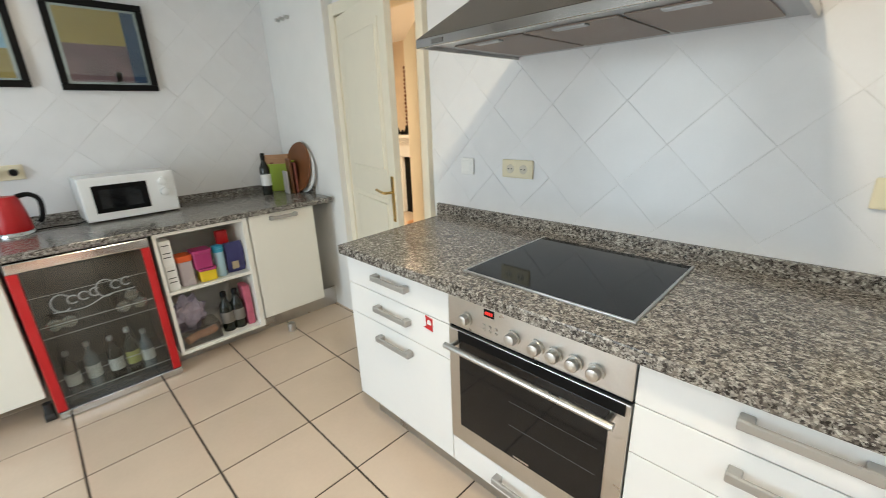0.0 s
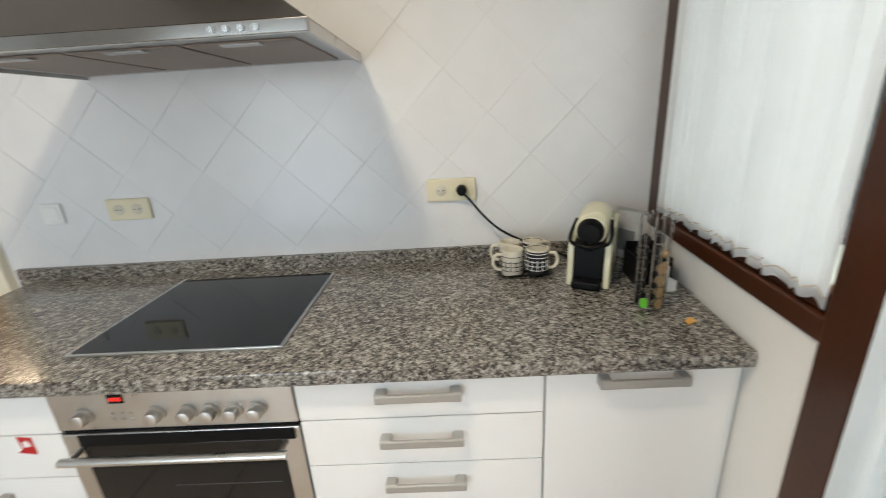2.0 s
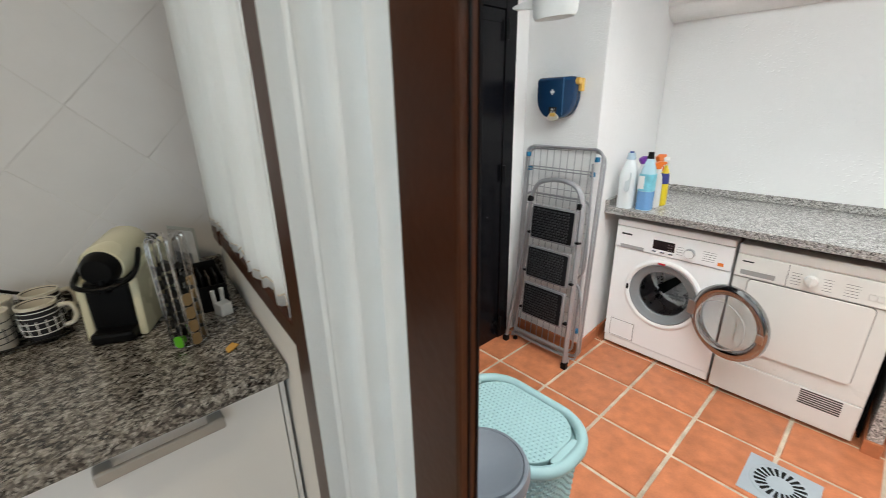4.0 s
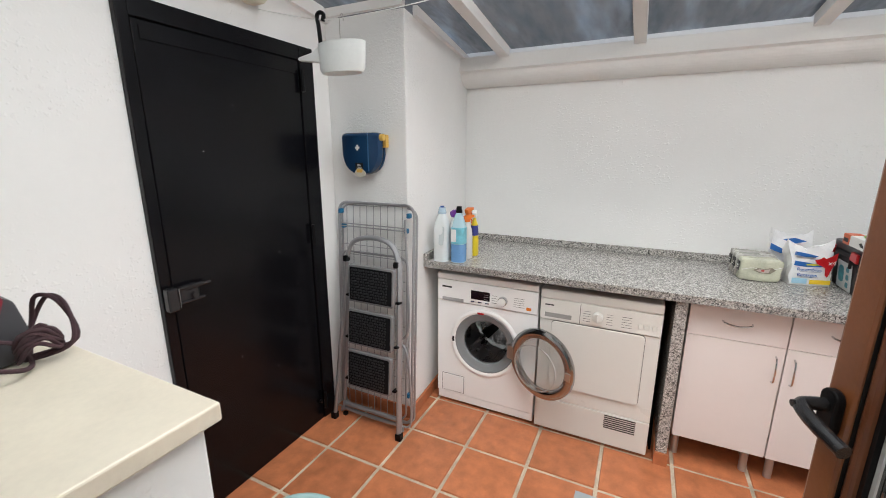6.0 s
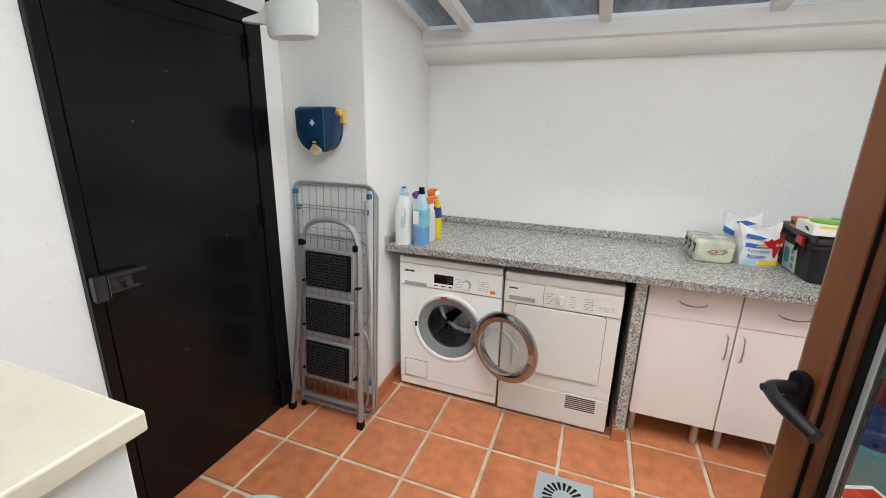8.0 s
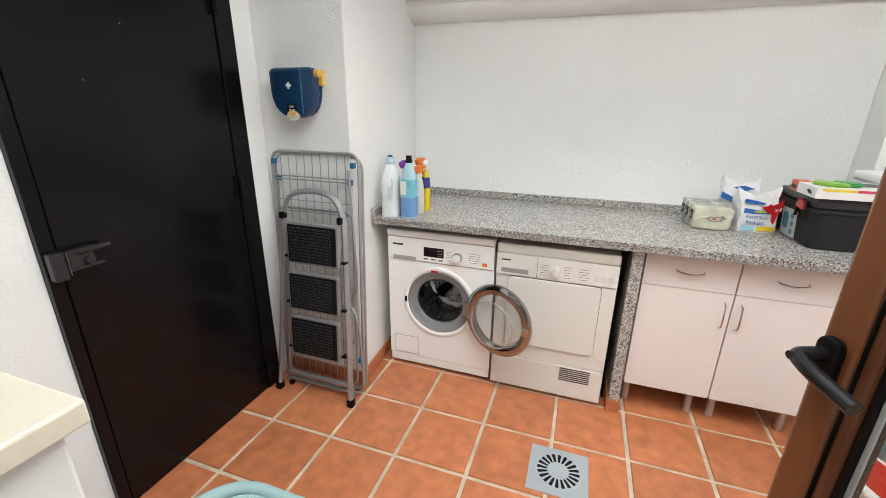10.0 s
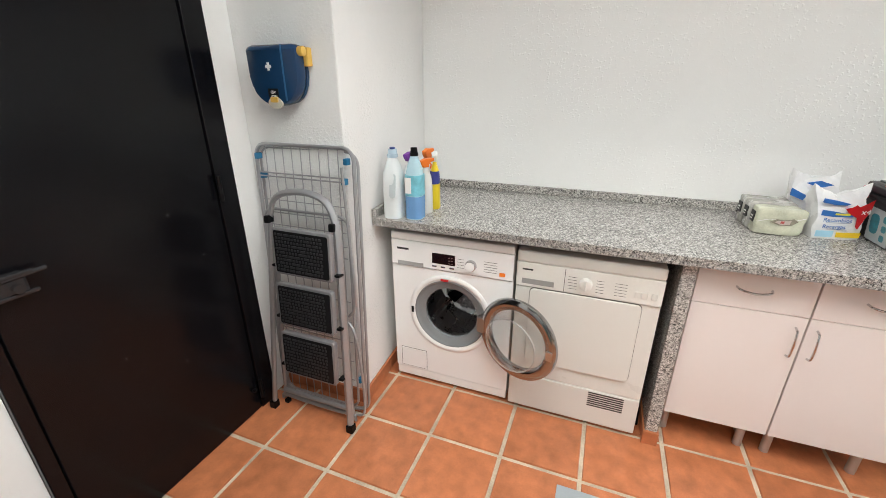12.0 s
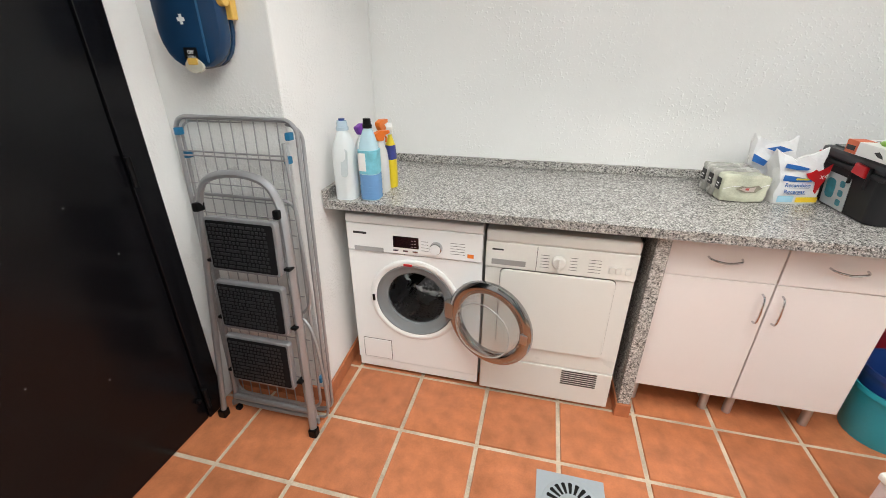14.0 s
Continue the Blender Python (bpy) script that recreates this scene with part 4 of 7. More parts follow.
# Grip recess is a raised plate; its shade is put into the grey.
part("drawer_grip", box(-0.265, -0.13, -0.0075, -0.004, 0.672, 0.694, 0.002), mat("grey_recess_shade", (0.35, 0.35, 0.35), 0.5), pn, "drawer grip with its recess shade drawn in grey")
part("orange_button", box(0.236, 0.262, -0.0085, -0.005, 0.69, 0.707, 0.001), mat("orange_plastic", (0.75, 0.2, 0.02), 0.4), pn, "orange button")
for i in range(3):
    part("button", box(-0.085 + 0.043 * i, -0.062 + 0.043 * i, -0.0095, -0.005, 0.688, 0.695, 0.001), M_CHROME, pn)
for i in range(5):
    part("printed_line", box(0.165, 0.225, -0.0066, -0.0058, 0.70 + 0.012 * i, 0.7015 + 0.012 * i), M_SIGN, pn)
for i in range(4):
    part("printed_line", box(0.04, 0.07, -0.0066, -0.0058, 0.70 + 0.014 * i, 0.7015 + 0.014 * i), M_SIGN, pn)
part("maker_mark", box(-0.265, -0.205, -0.0068, -0.0058, 0.752, 0.762), M_SIGN, pn, "small dark maker's mark")


def holed_panel(x0, x1, z0, z1, cx, cz, r, y, n=64):
    """A flat front with a round hole, with a lip that goes 12 mm in."""
    bm = bmesh.new()
    inner, outer, lip = [], [], []
    for i in range(n):
        a = 2 * math.pi * i / n
        dx, dz = math.cos(a), math.sin(a)
        k = min((x1 - cx) / dx if dx > 1e-9 else (x0 - cx) / dx if dx < -1e-9 else 9, (z1 - cz) / dz if dz > 1e-9 else (z0 - cz) / dz if dz < -1e-9 else 9)
        inner.append(bm.verts.new((cx + r * dx, y, cz + r * dz)))
        lip.append(bm.verts.new((cx + r * dx, y + 0.012, cz + r * dz)))
        outer.append(bm.verts.new((cx + k * dx, y, cz + k * dz)))
    corners = {}
    for i in range(n):
        j = (i + 1) % n
        o, p = outer[i], outer[j]
        bm.faces.new((inner[i], inner[j], lip[j], lip[i]))
        if abs(o.co.x - p.co.x) > 1e-6 and abs(o.co.z - p.co.z) > 1e-6:
            c = bm.verts.new((x1 if o.co.x + p.co.x > 2 * cx else x0, y, z1 if o.co.z + p.co.z > 2 * cz else z0))
            bm.faces.new((inner[i], o, c, p, inner[j]))
        else:
            bm.faces.new((inner[i], o, p, inner[j]))
    bmesh.ops.recalc_face_normals(bm, faces=bm.faces)
    return bm


part("front_panel", holed_panel(-W, W, 0.074, 0.669, 0.0, 0.44, 0.179, 0.001), M_MIELE, wm)
part("foot_strip", box(-W, W, 0.004, 0.03, 0.02, 0.073, 0.006), M_MIELE, wm)
# Grey sheet behind the flap paints the shade in the gap round it.
part("flap_gap_shade", box(-0.2675, -0.1225, -0.0005, 0.0008, 0.0825, 0.1975), mat("flap_gap_shade_grey", (0.16, 0.15, 0.15), 0.7), wm)
part("service_flap", box(-0.265, -0.125, -0.003, 0.001, 0.085, 0.195, 0.002), M_MIELE, wm, "small square service flap")
part("red_badge", box(-0.04, -0.002, -0.0150, -0.0125, 0.622, 0.632), M_RED, wm, "small red badge")
DC = (0.0, 0.0, 0.44)


def ring(profile, n=48):
    """Turned about the machine's y axis: (radius, y) pairs."""
    bm = lathe(profile, n)
    bmesh.ops.transform(bm, matrix=Matrix.Rotation(radians(90), 4, "X"), verts=bm.verts)
    return bm


at_d = pose(*DC)
part("porthole_collar", ring([(0.209, 0.0), (0.209, 0.003), (0.205, 0.006), (0.194, 0.007), (0.188, 0.0055), (0.180, 0.0)]), M_MIELE, wm, "white porthole collar", True, at_d)
part("seal", ring([(0.181, 0.002), (0.176, 0.004), (0.170, -0.002), (0.158, -0.008), (0.146, -0.010), (0.134, -0.018), (0.133, -0.03)]), mat("grey_rubber", (0.2, 0.215, 0.225), 0.55), wm, "grey rubber door seal", True, at_d)
part("latch", box(-0.196, -0.184, -0.0165, -0.01, 0.425, 0.457, 0.002), M_BLACK, wm)
M_DRUM = mat("drum_steel", (0.62, 0.62, 0.63), 0.26, 1.0, vary=0.1)
nt_ = M_DRUM.node_tree
vo_, vr_, bu_ = nt_.nodes.new("ShaderNodeTexVoronoi"), nt_.nodes.new("ShaderNodeMapRange"), nt_.nodes.new("ShaderNodeBump")
tc_ = nt_.nodes.new("ShaderNodeTexCoord")
vo_.inputs["Scale"].default_value, vo_.inputs["Randomness"].default_value = 48, 0.15
vr_.inputs["From Min"].default_value, vr_.inputs["From Max"].default_value = 0.1, 0.5
bu_.inputs["Strength"].default_value, bu_.inputs["Distance"].default_value = 0.9, 0.006
nt_.links.new(tc_.outputs["Object"], vo_.inputs["Vector"])
nt_.links.new(vo_.outputs["Distance"], vr_.inputs["Value"])
nt_.links.new(vr_.outputs[0], bu_.inputs["Height"])
nt_.links.new(bu_.outputs[0], nt_.nodes["Principled BSDF"].inputs["Normal"])

drum = part("drum", ring([(0.133, -0.03), (0.139, -0.05), (0.146, -0.055), (0.215, -0.075), (0.22, -0.09), (0.22, -0.40), (0.19, -0.42), (0.0, -0.43)]), M_DRUM, wm, "perforated steel drum", True, at_d)
for k in range(3):
    a = radians(100 + 120 * k)
    part("paddle", tube([(0.2 * math.cos(a), 0.09, 0.2 * math.sin(a)), (0.195 * math.cos(a + 0.12), 0.38, 0.195 * math.sin(a + 0.12))], 0.012, 8), M_DRUM, drum, "", True)
    a += 0.6
    part("spider_arm", prism([(0.012, -0.02), (0.2, -0.034), (0.2, 0.034), (0.012, 0.02)], 0.40, 0.418, "y", bevel=0.004), M_BLACK, drum, "black radial arm", at=Matrix.Rotation(a, 4, "Y"))
# the open door, swung right round
wd = part("door", ring([(0.186, -0.016), (0.192, -0.006), (0.19, 0.008), (0.178, 0.016), (0.15, 0.014), (0.14, 0.004), (0.142, -0.016), (0.186, -0.016)], 56), mat("door_ring_chrome", (0.40, 0.41, 0.42), 0.1, 1.0, vary=0.02), wm, "open round chrome door", True, pose(0.183, -0.012, 0.445) @ pose(0, 0, 0, 0, 0, -21) @ pose(0.185, -0.02, 0))
bowl = part("door_glass", ring([(0.142, 0.006), (0.136, 0.03), (0.128, 0.055), (0.11, 0.07), (0.05, 0.078), (0.0, 0.079)], 48), glass("door_bowl_glass", tint=(0.91, 0.93, 0.93)), wd, "clear domed door glass", True)
bowl.visible_shadow = False
# The lip's highlight is drawn as a pale grey ring.
part("lip_highlight", tube([(0.122 * math.cos(2 * math.pi * k / 40), -0.06, 0.122 * math.sin(2 * math.pi * k / 40)) for k in range(40)], 0.0022, 6, True), mat("lip_highlight_grey", (0.42, 0.42, 0.41), 0.1), bowl, "glass lip with its highlight drawn as a pale ring", True)
part("outer_glass", ring([(0.142, -0.012), (0.08, -0.014), (0.0, -0.0145)], 48), bpy.data.materials["door_bowl_glass"], wd, "clear flat outer glass", True).visible_shadow = False
part("hinge", box(-0.21, -0.165, -0.016, 0.014, -0.04, 0.04, 0.004), M_STEEL, wd, "steel hinge block")
part("lock_tongue", box(0.148, 0.178, -0.021, -0.014, -0.022, 0.022, 0.003), M_STEEL, wd, "steel lock plate")

# dryer
# Colour for the shade inside the seam and slots, drawn as flat strips.
M_SLOT_SHADE = mat("dark_slot_shade", (0.06, 0.055, 0.05), 0.7)
dr = thing("tumble_dryer", "off-white tumble dryer with a square door, beside the washing machine", "tumble dryer", (2.915, 0.175, LZ), -90)
W2 = 0.2855
part("body", box(-W2, W2, 0.014, 0.59, 0.02, 0.78, 0.006), M_SIEM, dr)
part("lid", box(-W2, W2, -0.012, 0.59, 0.781, 0.832, 0.01), M_SIEM, dr, "rounded top lid")
pd = part("control_panel", box(-W2, W2, -0.01, 0.02, 0.668, 0.78, 0.005), mat("pale_panel", (0.72, 0.71, 0.67), 0.35), dr, "pale control panel")
part("drawer_line", box(-0.085, -0.083, -0.0108, -0.0095, 0.672, 0.776), M_SLOT_SHADE, pd)
# Grip recess as a flat plate, shaded by its colour.
part("drawer_grip", box(-0.26, -0.125, -0.0112, -0.009, 0.682, 0.706, 0.001), mat("grey_recess_shade_b", (0.3, 0.29, 0.28), 0.5), pd)
part("knob", cyl((0.0, -0.01, 0.722), (0.0, -0.034, 0.722), 0.026, 28, None, 0.0235, 0.003), M_SIEM, pd, "round white knob", True)
part("knob_grip", box(-0.004, 0.004, -0.041, -0.03, 0.699, 0.746, 0.002), M_SIEM, pd)
for i in range(5):
    part("printed_line", box(0.11, 0.155, -0.0108, -0.0096, 0.69 + 0.013 * i, 0.6915 + 0.013 * i), M_SIGN, pd)
    part("printed_line", box(-0.07, -0.035, -0.0108, -0.0096, 0.69 + 0.013 * i, 0.6915 + 0.013 * i), M_SIGN, pd)
    part("printed_line", box(0.04, 0.07, -0.0108, -0.0096, 0.69 + 0.013 * i, 0.6915 + 0.013 * i), M_SIGN, pd)
for x in (0.195, 0.22, 0.255):
    part("button", box(x - 0.011, x + 0.011, -0.014, -0.009, 0.695, 0.722, 0.003), M_SIEM, pd, "square push button")
part("maker_mark", box(-0.26, -0.215, -0.0108, -0.0096, 0.745, 0.752), M_SIGN, pd)
part("front_panel", box(-W2, W2, 0.0, 0.013, 0.203, 0.664, 0.003), M_SIEM, dr)
# Backing sheet, coloured as the shade in the gap round the door.
part("door_gap", prism(rrect(-0.2245, 0.2225, 0.2875, 0.6645, 0.02), -0.0012, -0.0003, "y"), mat("door_gap_shade_grey", (0.18, 0.17, 0.16), 0.7), dr)
part("door", prism(rrect(-0.222, 0.22, 0.29, 0.662, 0.02), -0.012, -0.0005, "y", bevel=0.003), M_SIEM, dr, "square off-white door", at=Matrix.Translation((0, -0.001, 0)))
part("base_panel", box(-W2, W2, -0.004, 0.013, 0.02, 0.2, 0.004), M_SIEM, dr)
# Slots are raised strips with their inner shade as colour.
bmv = bmesh.new()
for i in range(7):
    box(0.075, 0.224, -0.0052, -0.0035, 0.117 + 0.0115 * i, 0.1235 + 0.0115 * i, 0, bmv)
part("vent", bmv, M_SLOT_SHADE, dr, "ventilation slots drawn as dark strips")

# base cabinet
lc = thing("cabinet", "pale grey-pink laundry cabinet with drawers and doors on round legs", "cabinet", (2.95, -0.588, LZ), -90)
for s in (-1, 1):
    x0, x1 = (0.003, 0.374) if s > 0 else (-0.374, -0.003)
    part("body", box(x0 - 0.002 * (s > 0), x1, 0.02, 0.56, 0.152, 0.87), M_PINKCAB, lc)
    d_ = part("drawer", box(x0, x1, 0, 0.018, 0.7, 0.868, 0.0015), M_PINKCAB, lc)
    cx = (x0 + x1) / 2
    part("handle", tube(smooth_path([(cx - 0.055, 0, 0.785), (cx - 0.045, -0.022, 0.782), (cx, -0.028, 0.776), (cx + 0.045, -0.022, 0.782), (cx + 0.055, 0, 0.785)]), 0.004, 8), M_CHROME, d_, "curved chrome handle", True)
    e_ = part("door", box(x0, x1, 0, 0.018, 0.154, 0.697, 0.0015), M_PINKCAB, lc)
    hx = 0.032 * s
    part("handle", tube(smooth_path([(hx, 0, 0.535), (hx, -0.022, 0.545), (hx, -0.028, 0.595), (hx, -0.022, 0.645), (hx, 0, 0.655)]), 0.004, 8), M_CHROME, e_, "curved chrome handle", True)
for x in (-0.345, -0.05, 0.05, 0.345):
    for y in (0.09, 0.48):
        part("leg", cyl((x, y, 0), (x, y, 0.151), 0.017, 18, None, None, 0.002), mat("leg_grey", (0.5, 0.48, 0.47), 0.35, 0.5), lc, "round grey leg", True)

# black steel door
bd = thing("door_3", "closed black painted steel door with a bolt lock", "door", (2.12, 1.6, LZ), kind="structure")
part("frame_side", box(-0.435, -0.396, -0.021, 0.06, 0, 2.01, 0.003), M_BDOOR, bd)
part("frame_side", box(0.339, 0.43, -0.021, 0.06, 0, 2.01, 0.003), M_BDOOR, bd)
part("frame_top", box(-0.396, 0.339, -0.021, 0.06, 1.945, 2.01, 0.003), M_BDOOR, bd)
leaf = part("leaf", box(-0.391, 0.334, -0.016, 0.04, 0.004, 1.942, 0.003), M_BDOOR, bd)
bm = box(-0.37, 0.315, -0.02, -0.0155, 1.88, 1.925, 0.002)
part("pressed_rib", bm, M_BDOOR, leaf)
for z in (1.85, 1.1, 0.12):
    part("hinge", cyl((0.337, -0.036, z - 0.05), (0.337, -0.036, z + 0.05), 0.009, 12), M_BLACK, bd, "black hinge", True)
M_LOCK = mat("black_gloss_lock", (0.02, 0.02, 0.022), 0.22, vary=0.1, spec=0.5)
bl = part("bolt_lock", box(-0.432, -0.393, -0.056, -0.0215, 0.94, 1.03, 0.007), M_LOCK, bd, "black surface-mounted bolt lock")
part("bolt_body", box(-0.388, -0.305, -0.046, -0.0165, 0.955, 1.025, 0.010), M_LOCK, bl)
for z_ in (0.965, 1.02):
    part("body_rib", box(-0.388, -0.29, -0.052, -0.04, z_ - 0.006, z_ + 0.006, 0.004), M_LOCK, bl)
part("chrome_edge", box(-0.392, -0.3895, -0.055, -0.03, 0.95, 1.025, 0.0008), M_CHROME, bl, "thin bright edge")
part("bolt", tube([(-0.36, -0.044, 1.012), (-0.262, -0.044, 1.016)], 0.007, 10), M_LOCK, bl, "", True)
part("lock_knob", cyl((-0.335, -0.046, 0.985), (-0.335, -0.064, 0.985), 0.012, 14), M_LOCK, bl, "", True)
for x_, z_ in ((-0.20, 1.52), (0.12, 1.05), (-0.14, 0.62), (0.05, 0.48), (-0.05, 1.7), (0.22, 0.86)):
    part("chip", cyl((x_, -0.0162, z_), (x_, -0.0172, z_), 0.0016, 6), M_PAPER, leaf, "tiny white paint chip")
part("door_stop", box(0.30, 0.316, -0.034, -0.0165, 0.12, 0.135, 0.003), M_BLACK, leaf)

# stone-topped low wall by the window
tagged(part("low_wall", box(0.951, 1.235, 0.675, 1.569, LZ, 1.02, 0.006), M_SMOOTHW, None, "low white stuccoed wall with a cream stone top"), kind="structure")
tagged(part("low_wall_cap", box(0.951, 1.256, 0.655, 1.569, 1.021, 1.056, 0.004), M_STONE, None, "cream stone slab on the low wall"), kind="structure")

# ---- small things: kitchen ----
M_IVORY = mat("ivory_plastic", (0.72, 0.66, 0.48), 0.35, vary=0.02)
M_CREAMP = mat("cream_plastic", (0.72, 0.69, 0.50), 0.25, vary=0.02)


def socket_plate(name, label, x, z, w, h, kinds, material):
    """A wall plate on the hob wall with round sockets or a rocker."""
    th = thing(name, label, "wall socket" if "socket" in name else "light switch", (x, 1.578, z))
    part("plate", box(-w / 2, w / 2, -0.011, 0, -h / 2, h / 2, 0.004), material, th)
    for cx, k in kinds:
        if k == "rocker":
            part("rocker", box(cx - 0.028, cx + 0.028, -0.015, -0.0105, -0.028, 0.028, 0.002), material, th)
        else:
            q = part("insert", box(cx - 0.036, cx + 0.036, -0.0125, -0.0105, -0.036, 0.036, 0.001), material, th)
            part("well", lathe([(0.021, 0.0), (0.021, 0.001), (0.0195, 0.002), (0.0, 0.0021)], 24, m=pose(cx, -0.0125, 0, 90)), mat("socket_well", (0.60, 0.56, 0.46), 0.45), q, "", True)
            for s in (-1, 1):
                part("pin_hole", cyl((cx + s * 0.009, -0.0143, 0), (cx + s * 0.009, -0.0155, 0), 0.0028, 8), M_BLACK, q)
    return th


socket_plate("light_switch", "square white rocker light switch on the tiled wall", -1.394, 1.181, 0.082, 0.082, [(0, "rocker")], M_PAPER)
socket_plate("wall_socket", "double ivory wall socket beside the hood, both free", -1.085, 1.184, 0.17, 0.084, [(-0.036, "s"), (0.036, "s")], M_IVORY)
sk = socket_plate("wall_socket", "double ivory wall socket with the coffee machine's plug in it", 0.172, 1.19, 0.185, 0.086, [(-0.04, "s"), (0.038, "p")], M_IVORY)
pc = thing("power_cable", "black plug and power cable of the coffee machine", "cable", (0.21, 1.56, 1.19))
part("plug", cyl((0, 0, 0), (0, -0.032, 0), 0.021, 20, None, 0.018, 0.003), M_BLACK, pc, "round black plug", True)
part("cable", tube(smooth_path([(0.0, -0.03, 0.0), (0.028, -0.05, -0.03), (0.07, -0.052, -0.083), (0.125, -0.05, -0.14), (0.195, -0.045, -0.185), (0.27, -0.045, -0.22), (0.35, -0.055, -0.25), (0.41, -0.08, -0.273), (0.44, -0.14, -0.273)]), 0.0046, 8), M_BLACK, pc, "", True)

# left wall socket with plugs
ws = thing("wall_socket", "double ivory wall socket with two black plugs", "wall socket", (KX0 + 0.002, -0.13, 1.21), 90)
part("plate", box(-0.085, 0.085, -0.011, 0, -0.042, 0.042, 0.004), M_IVORY, ws)
for x in (-0.04, 0.04):
    part("plug", cyl((x, -0.011, 0), (x, -0.045, 0), 0.021, 16, None, 0.017, 0.003), M_BLACK, ws, "black plug", True)
kc = thing("kettle_cable", "black cable lying behind the kettle", "cable", (-3.2, 0.0, 0.902))
part("cable", tube(smooth_path([(0.08, -0.1, 0.006), (0.05, 0.0, 0.006), (0.07, 0.1, 0.006), (-0.02, 0.16, 0.006)]), 0.004, 8), M_BLACK, kc, "", True)

# four mugs on a wire tray
tray = thing("mug_tray", "low black wire tray under the four mugs", "tray", (0.415, 1.415, 0.911))
bm = tube([(sx, sy, 0.012) for sx, sy in rrect(-0.09, 0.09, -0.085, 0.085, 0.02)], 0.003, 6, True)
for i in range(5):
    tube([(-0.088, -0.06 + 0.03 * i, 0.004), (0.088, -0.06 + 0.03 * i, 0.004)], 0.002, 5, False, bm)
part("wires", bm, M_BLACK, tray, "", True)


def mug(label, x, y, ang, dark, band):
    th = thing("mug", label, "mug", (x, y, 0.917), ang, "mugs on the tray")
    base = mat("mug_glaze", (0.03, 0.03, 0.035), 0.15) if dark else mat("mug_glaze", (0.72, 0.68, 0.58), 0.15)
    part("cup", lathe([(0, 0), (0.034, 0), (0.037, 0.004), (0.039, 0.09), (0.037, 0.092), (0.035, 0.088), (0.033, 0.01), (0, 0.008)], 28), base, th, "", True)
    part("rim", lathe([(0.0393, 0.086), (0.0395, 0.0925), (0.036, 0.093), (0.0355, 0.086)], 28), mat("mug_cream", (0.74, 0.69, 0.58), 0.15), th, "", True)
    part("handle", tube(smooth_path([(0.037, 0, 0.075), (0.06, 0, 0.074), (0.068, 0, 0.048), (0.058, 0, 0.025), (0.037, 0, 0.02)]), 0.006, 8), mat("mug_cream_b", (0.74, 0.69, 0.58), 0.15), th, "cream handle", True)
    if dark:
        part("lining", lathe([(0.0348, 0.088), (0.0325, 0.0105), (0, 0.0088)], 28), mat("mug_cream_c", (0.74, 0.69, 0.58), 0.15), th, "cream inside", True)
    ink = M_PAPER if dark else M_SIGN
    for z in band:
        part("printed_band", lathe([(0.0402, z), (0.0402, z + 0.0025)], 28), ink, th, "", True)
    for k in range(14):
        a = 2 * math.pi * k / 14
        part("printed_stroke", box(-0.001, 0.001, -0.0012, 0, 0.018, 0.052), ink, th, at=Matrix.Rotation(a, 4, "Z") @ Matrix.Translation((0, -0.0395, 0.005)))
    return th


mug("cream mug with a black line pattern", 0.372, 1.372, 190, False, (0.02, 0.035, 0.05, 0.07))
mug("black mug with a white grid pattern", 0.458, 1.368, -10, True, (0.02, 0.035, 0.05, 0.065, 0.078))
mug("cream mug with a black line pattern", 0.375, 1.46, 170, False, (0.02, 0.035, 0.05))
mug("black mug with a white grid pattern", 0.462, 1.458, 20, True, (0.02, 0.04, 0.06, 0.075))

# coffee machine: looks along -y, turned a little
cm = thing("coffee_machine", "cream and black capsule coffee machine with a lifted black lever", "coffee machine", (0.632, 1.323, 0.911), -26)
for sx in (-0.065, 0.046):
    part("side_panel", prism([(-0.095, 0.0), (0.13, 0.0), (0.15, 0.05), (0.15, 0.19), (0.02, 0.175), (-0.08, 0.15)], sx, sx + 0.019, "x", bevel=0.005), M_CREAMP, cm, "cream side panel")
part("water_tank", box(-0.05, 0.05, 0.09, 0.165, 0.01, 0.2, 0.012), M_BLACK, cm)
part("front_recess", box(-0.0455, 0.0455, -0.088, 0.1, 0.012, 0.15, 0.004), M_BLACK, cm, "black brewing recess")
part("drip_tray", box(-0.046, 0.046, -0.128, -0.04, 0.002, 0.03, 0.008), M_BLACK, cm, "black drip tray")
bar = lathe([(0, -0.0), (0.046, 0.0), (0.050, 0.01), (0.054, 0.15), (0.048, 0.168), (0, 0.173)], 32)
part("barrel", bar, M_CREAMP, cm, "rounded cream barrel body", True, pose(0, -0.075, 0.182, -86))
part("head", lathe([(0, -0.03), (0.030, -0.029), (0.039, -0.018), (0.042, 0.001), (0, 0.001)], 32), M_BLACK, cm, "round black head", True, pose(0, -0.075, 0.182, -86))
part("lever", tube(smooth_path([(-0.054, 0.0, 0.2), (-0.062, -0.06, 0.165), (-0.05, -0.105, 0.15), (0, -0.12, 0.143), (0.05, -0.105, 0.15), (0.062, -0.06, 0.165), (0.054, 0.0, 0.2)]), 0.006, 8), M_BLACK, cm, "curved black lever", True)
part("spout", cyl((0, -0.092, 0.16), (0, -0.092, 0.125), 0.014, 14), M_BLACK, cm, "", True)
part("top_button", box(-0.02, 0.02, 0.03, 0.07, 0.232, 0.245, 0.004), M_BLACK, cm, at=pose(0, 0.02, -0.02, 8))

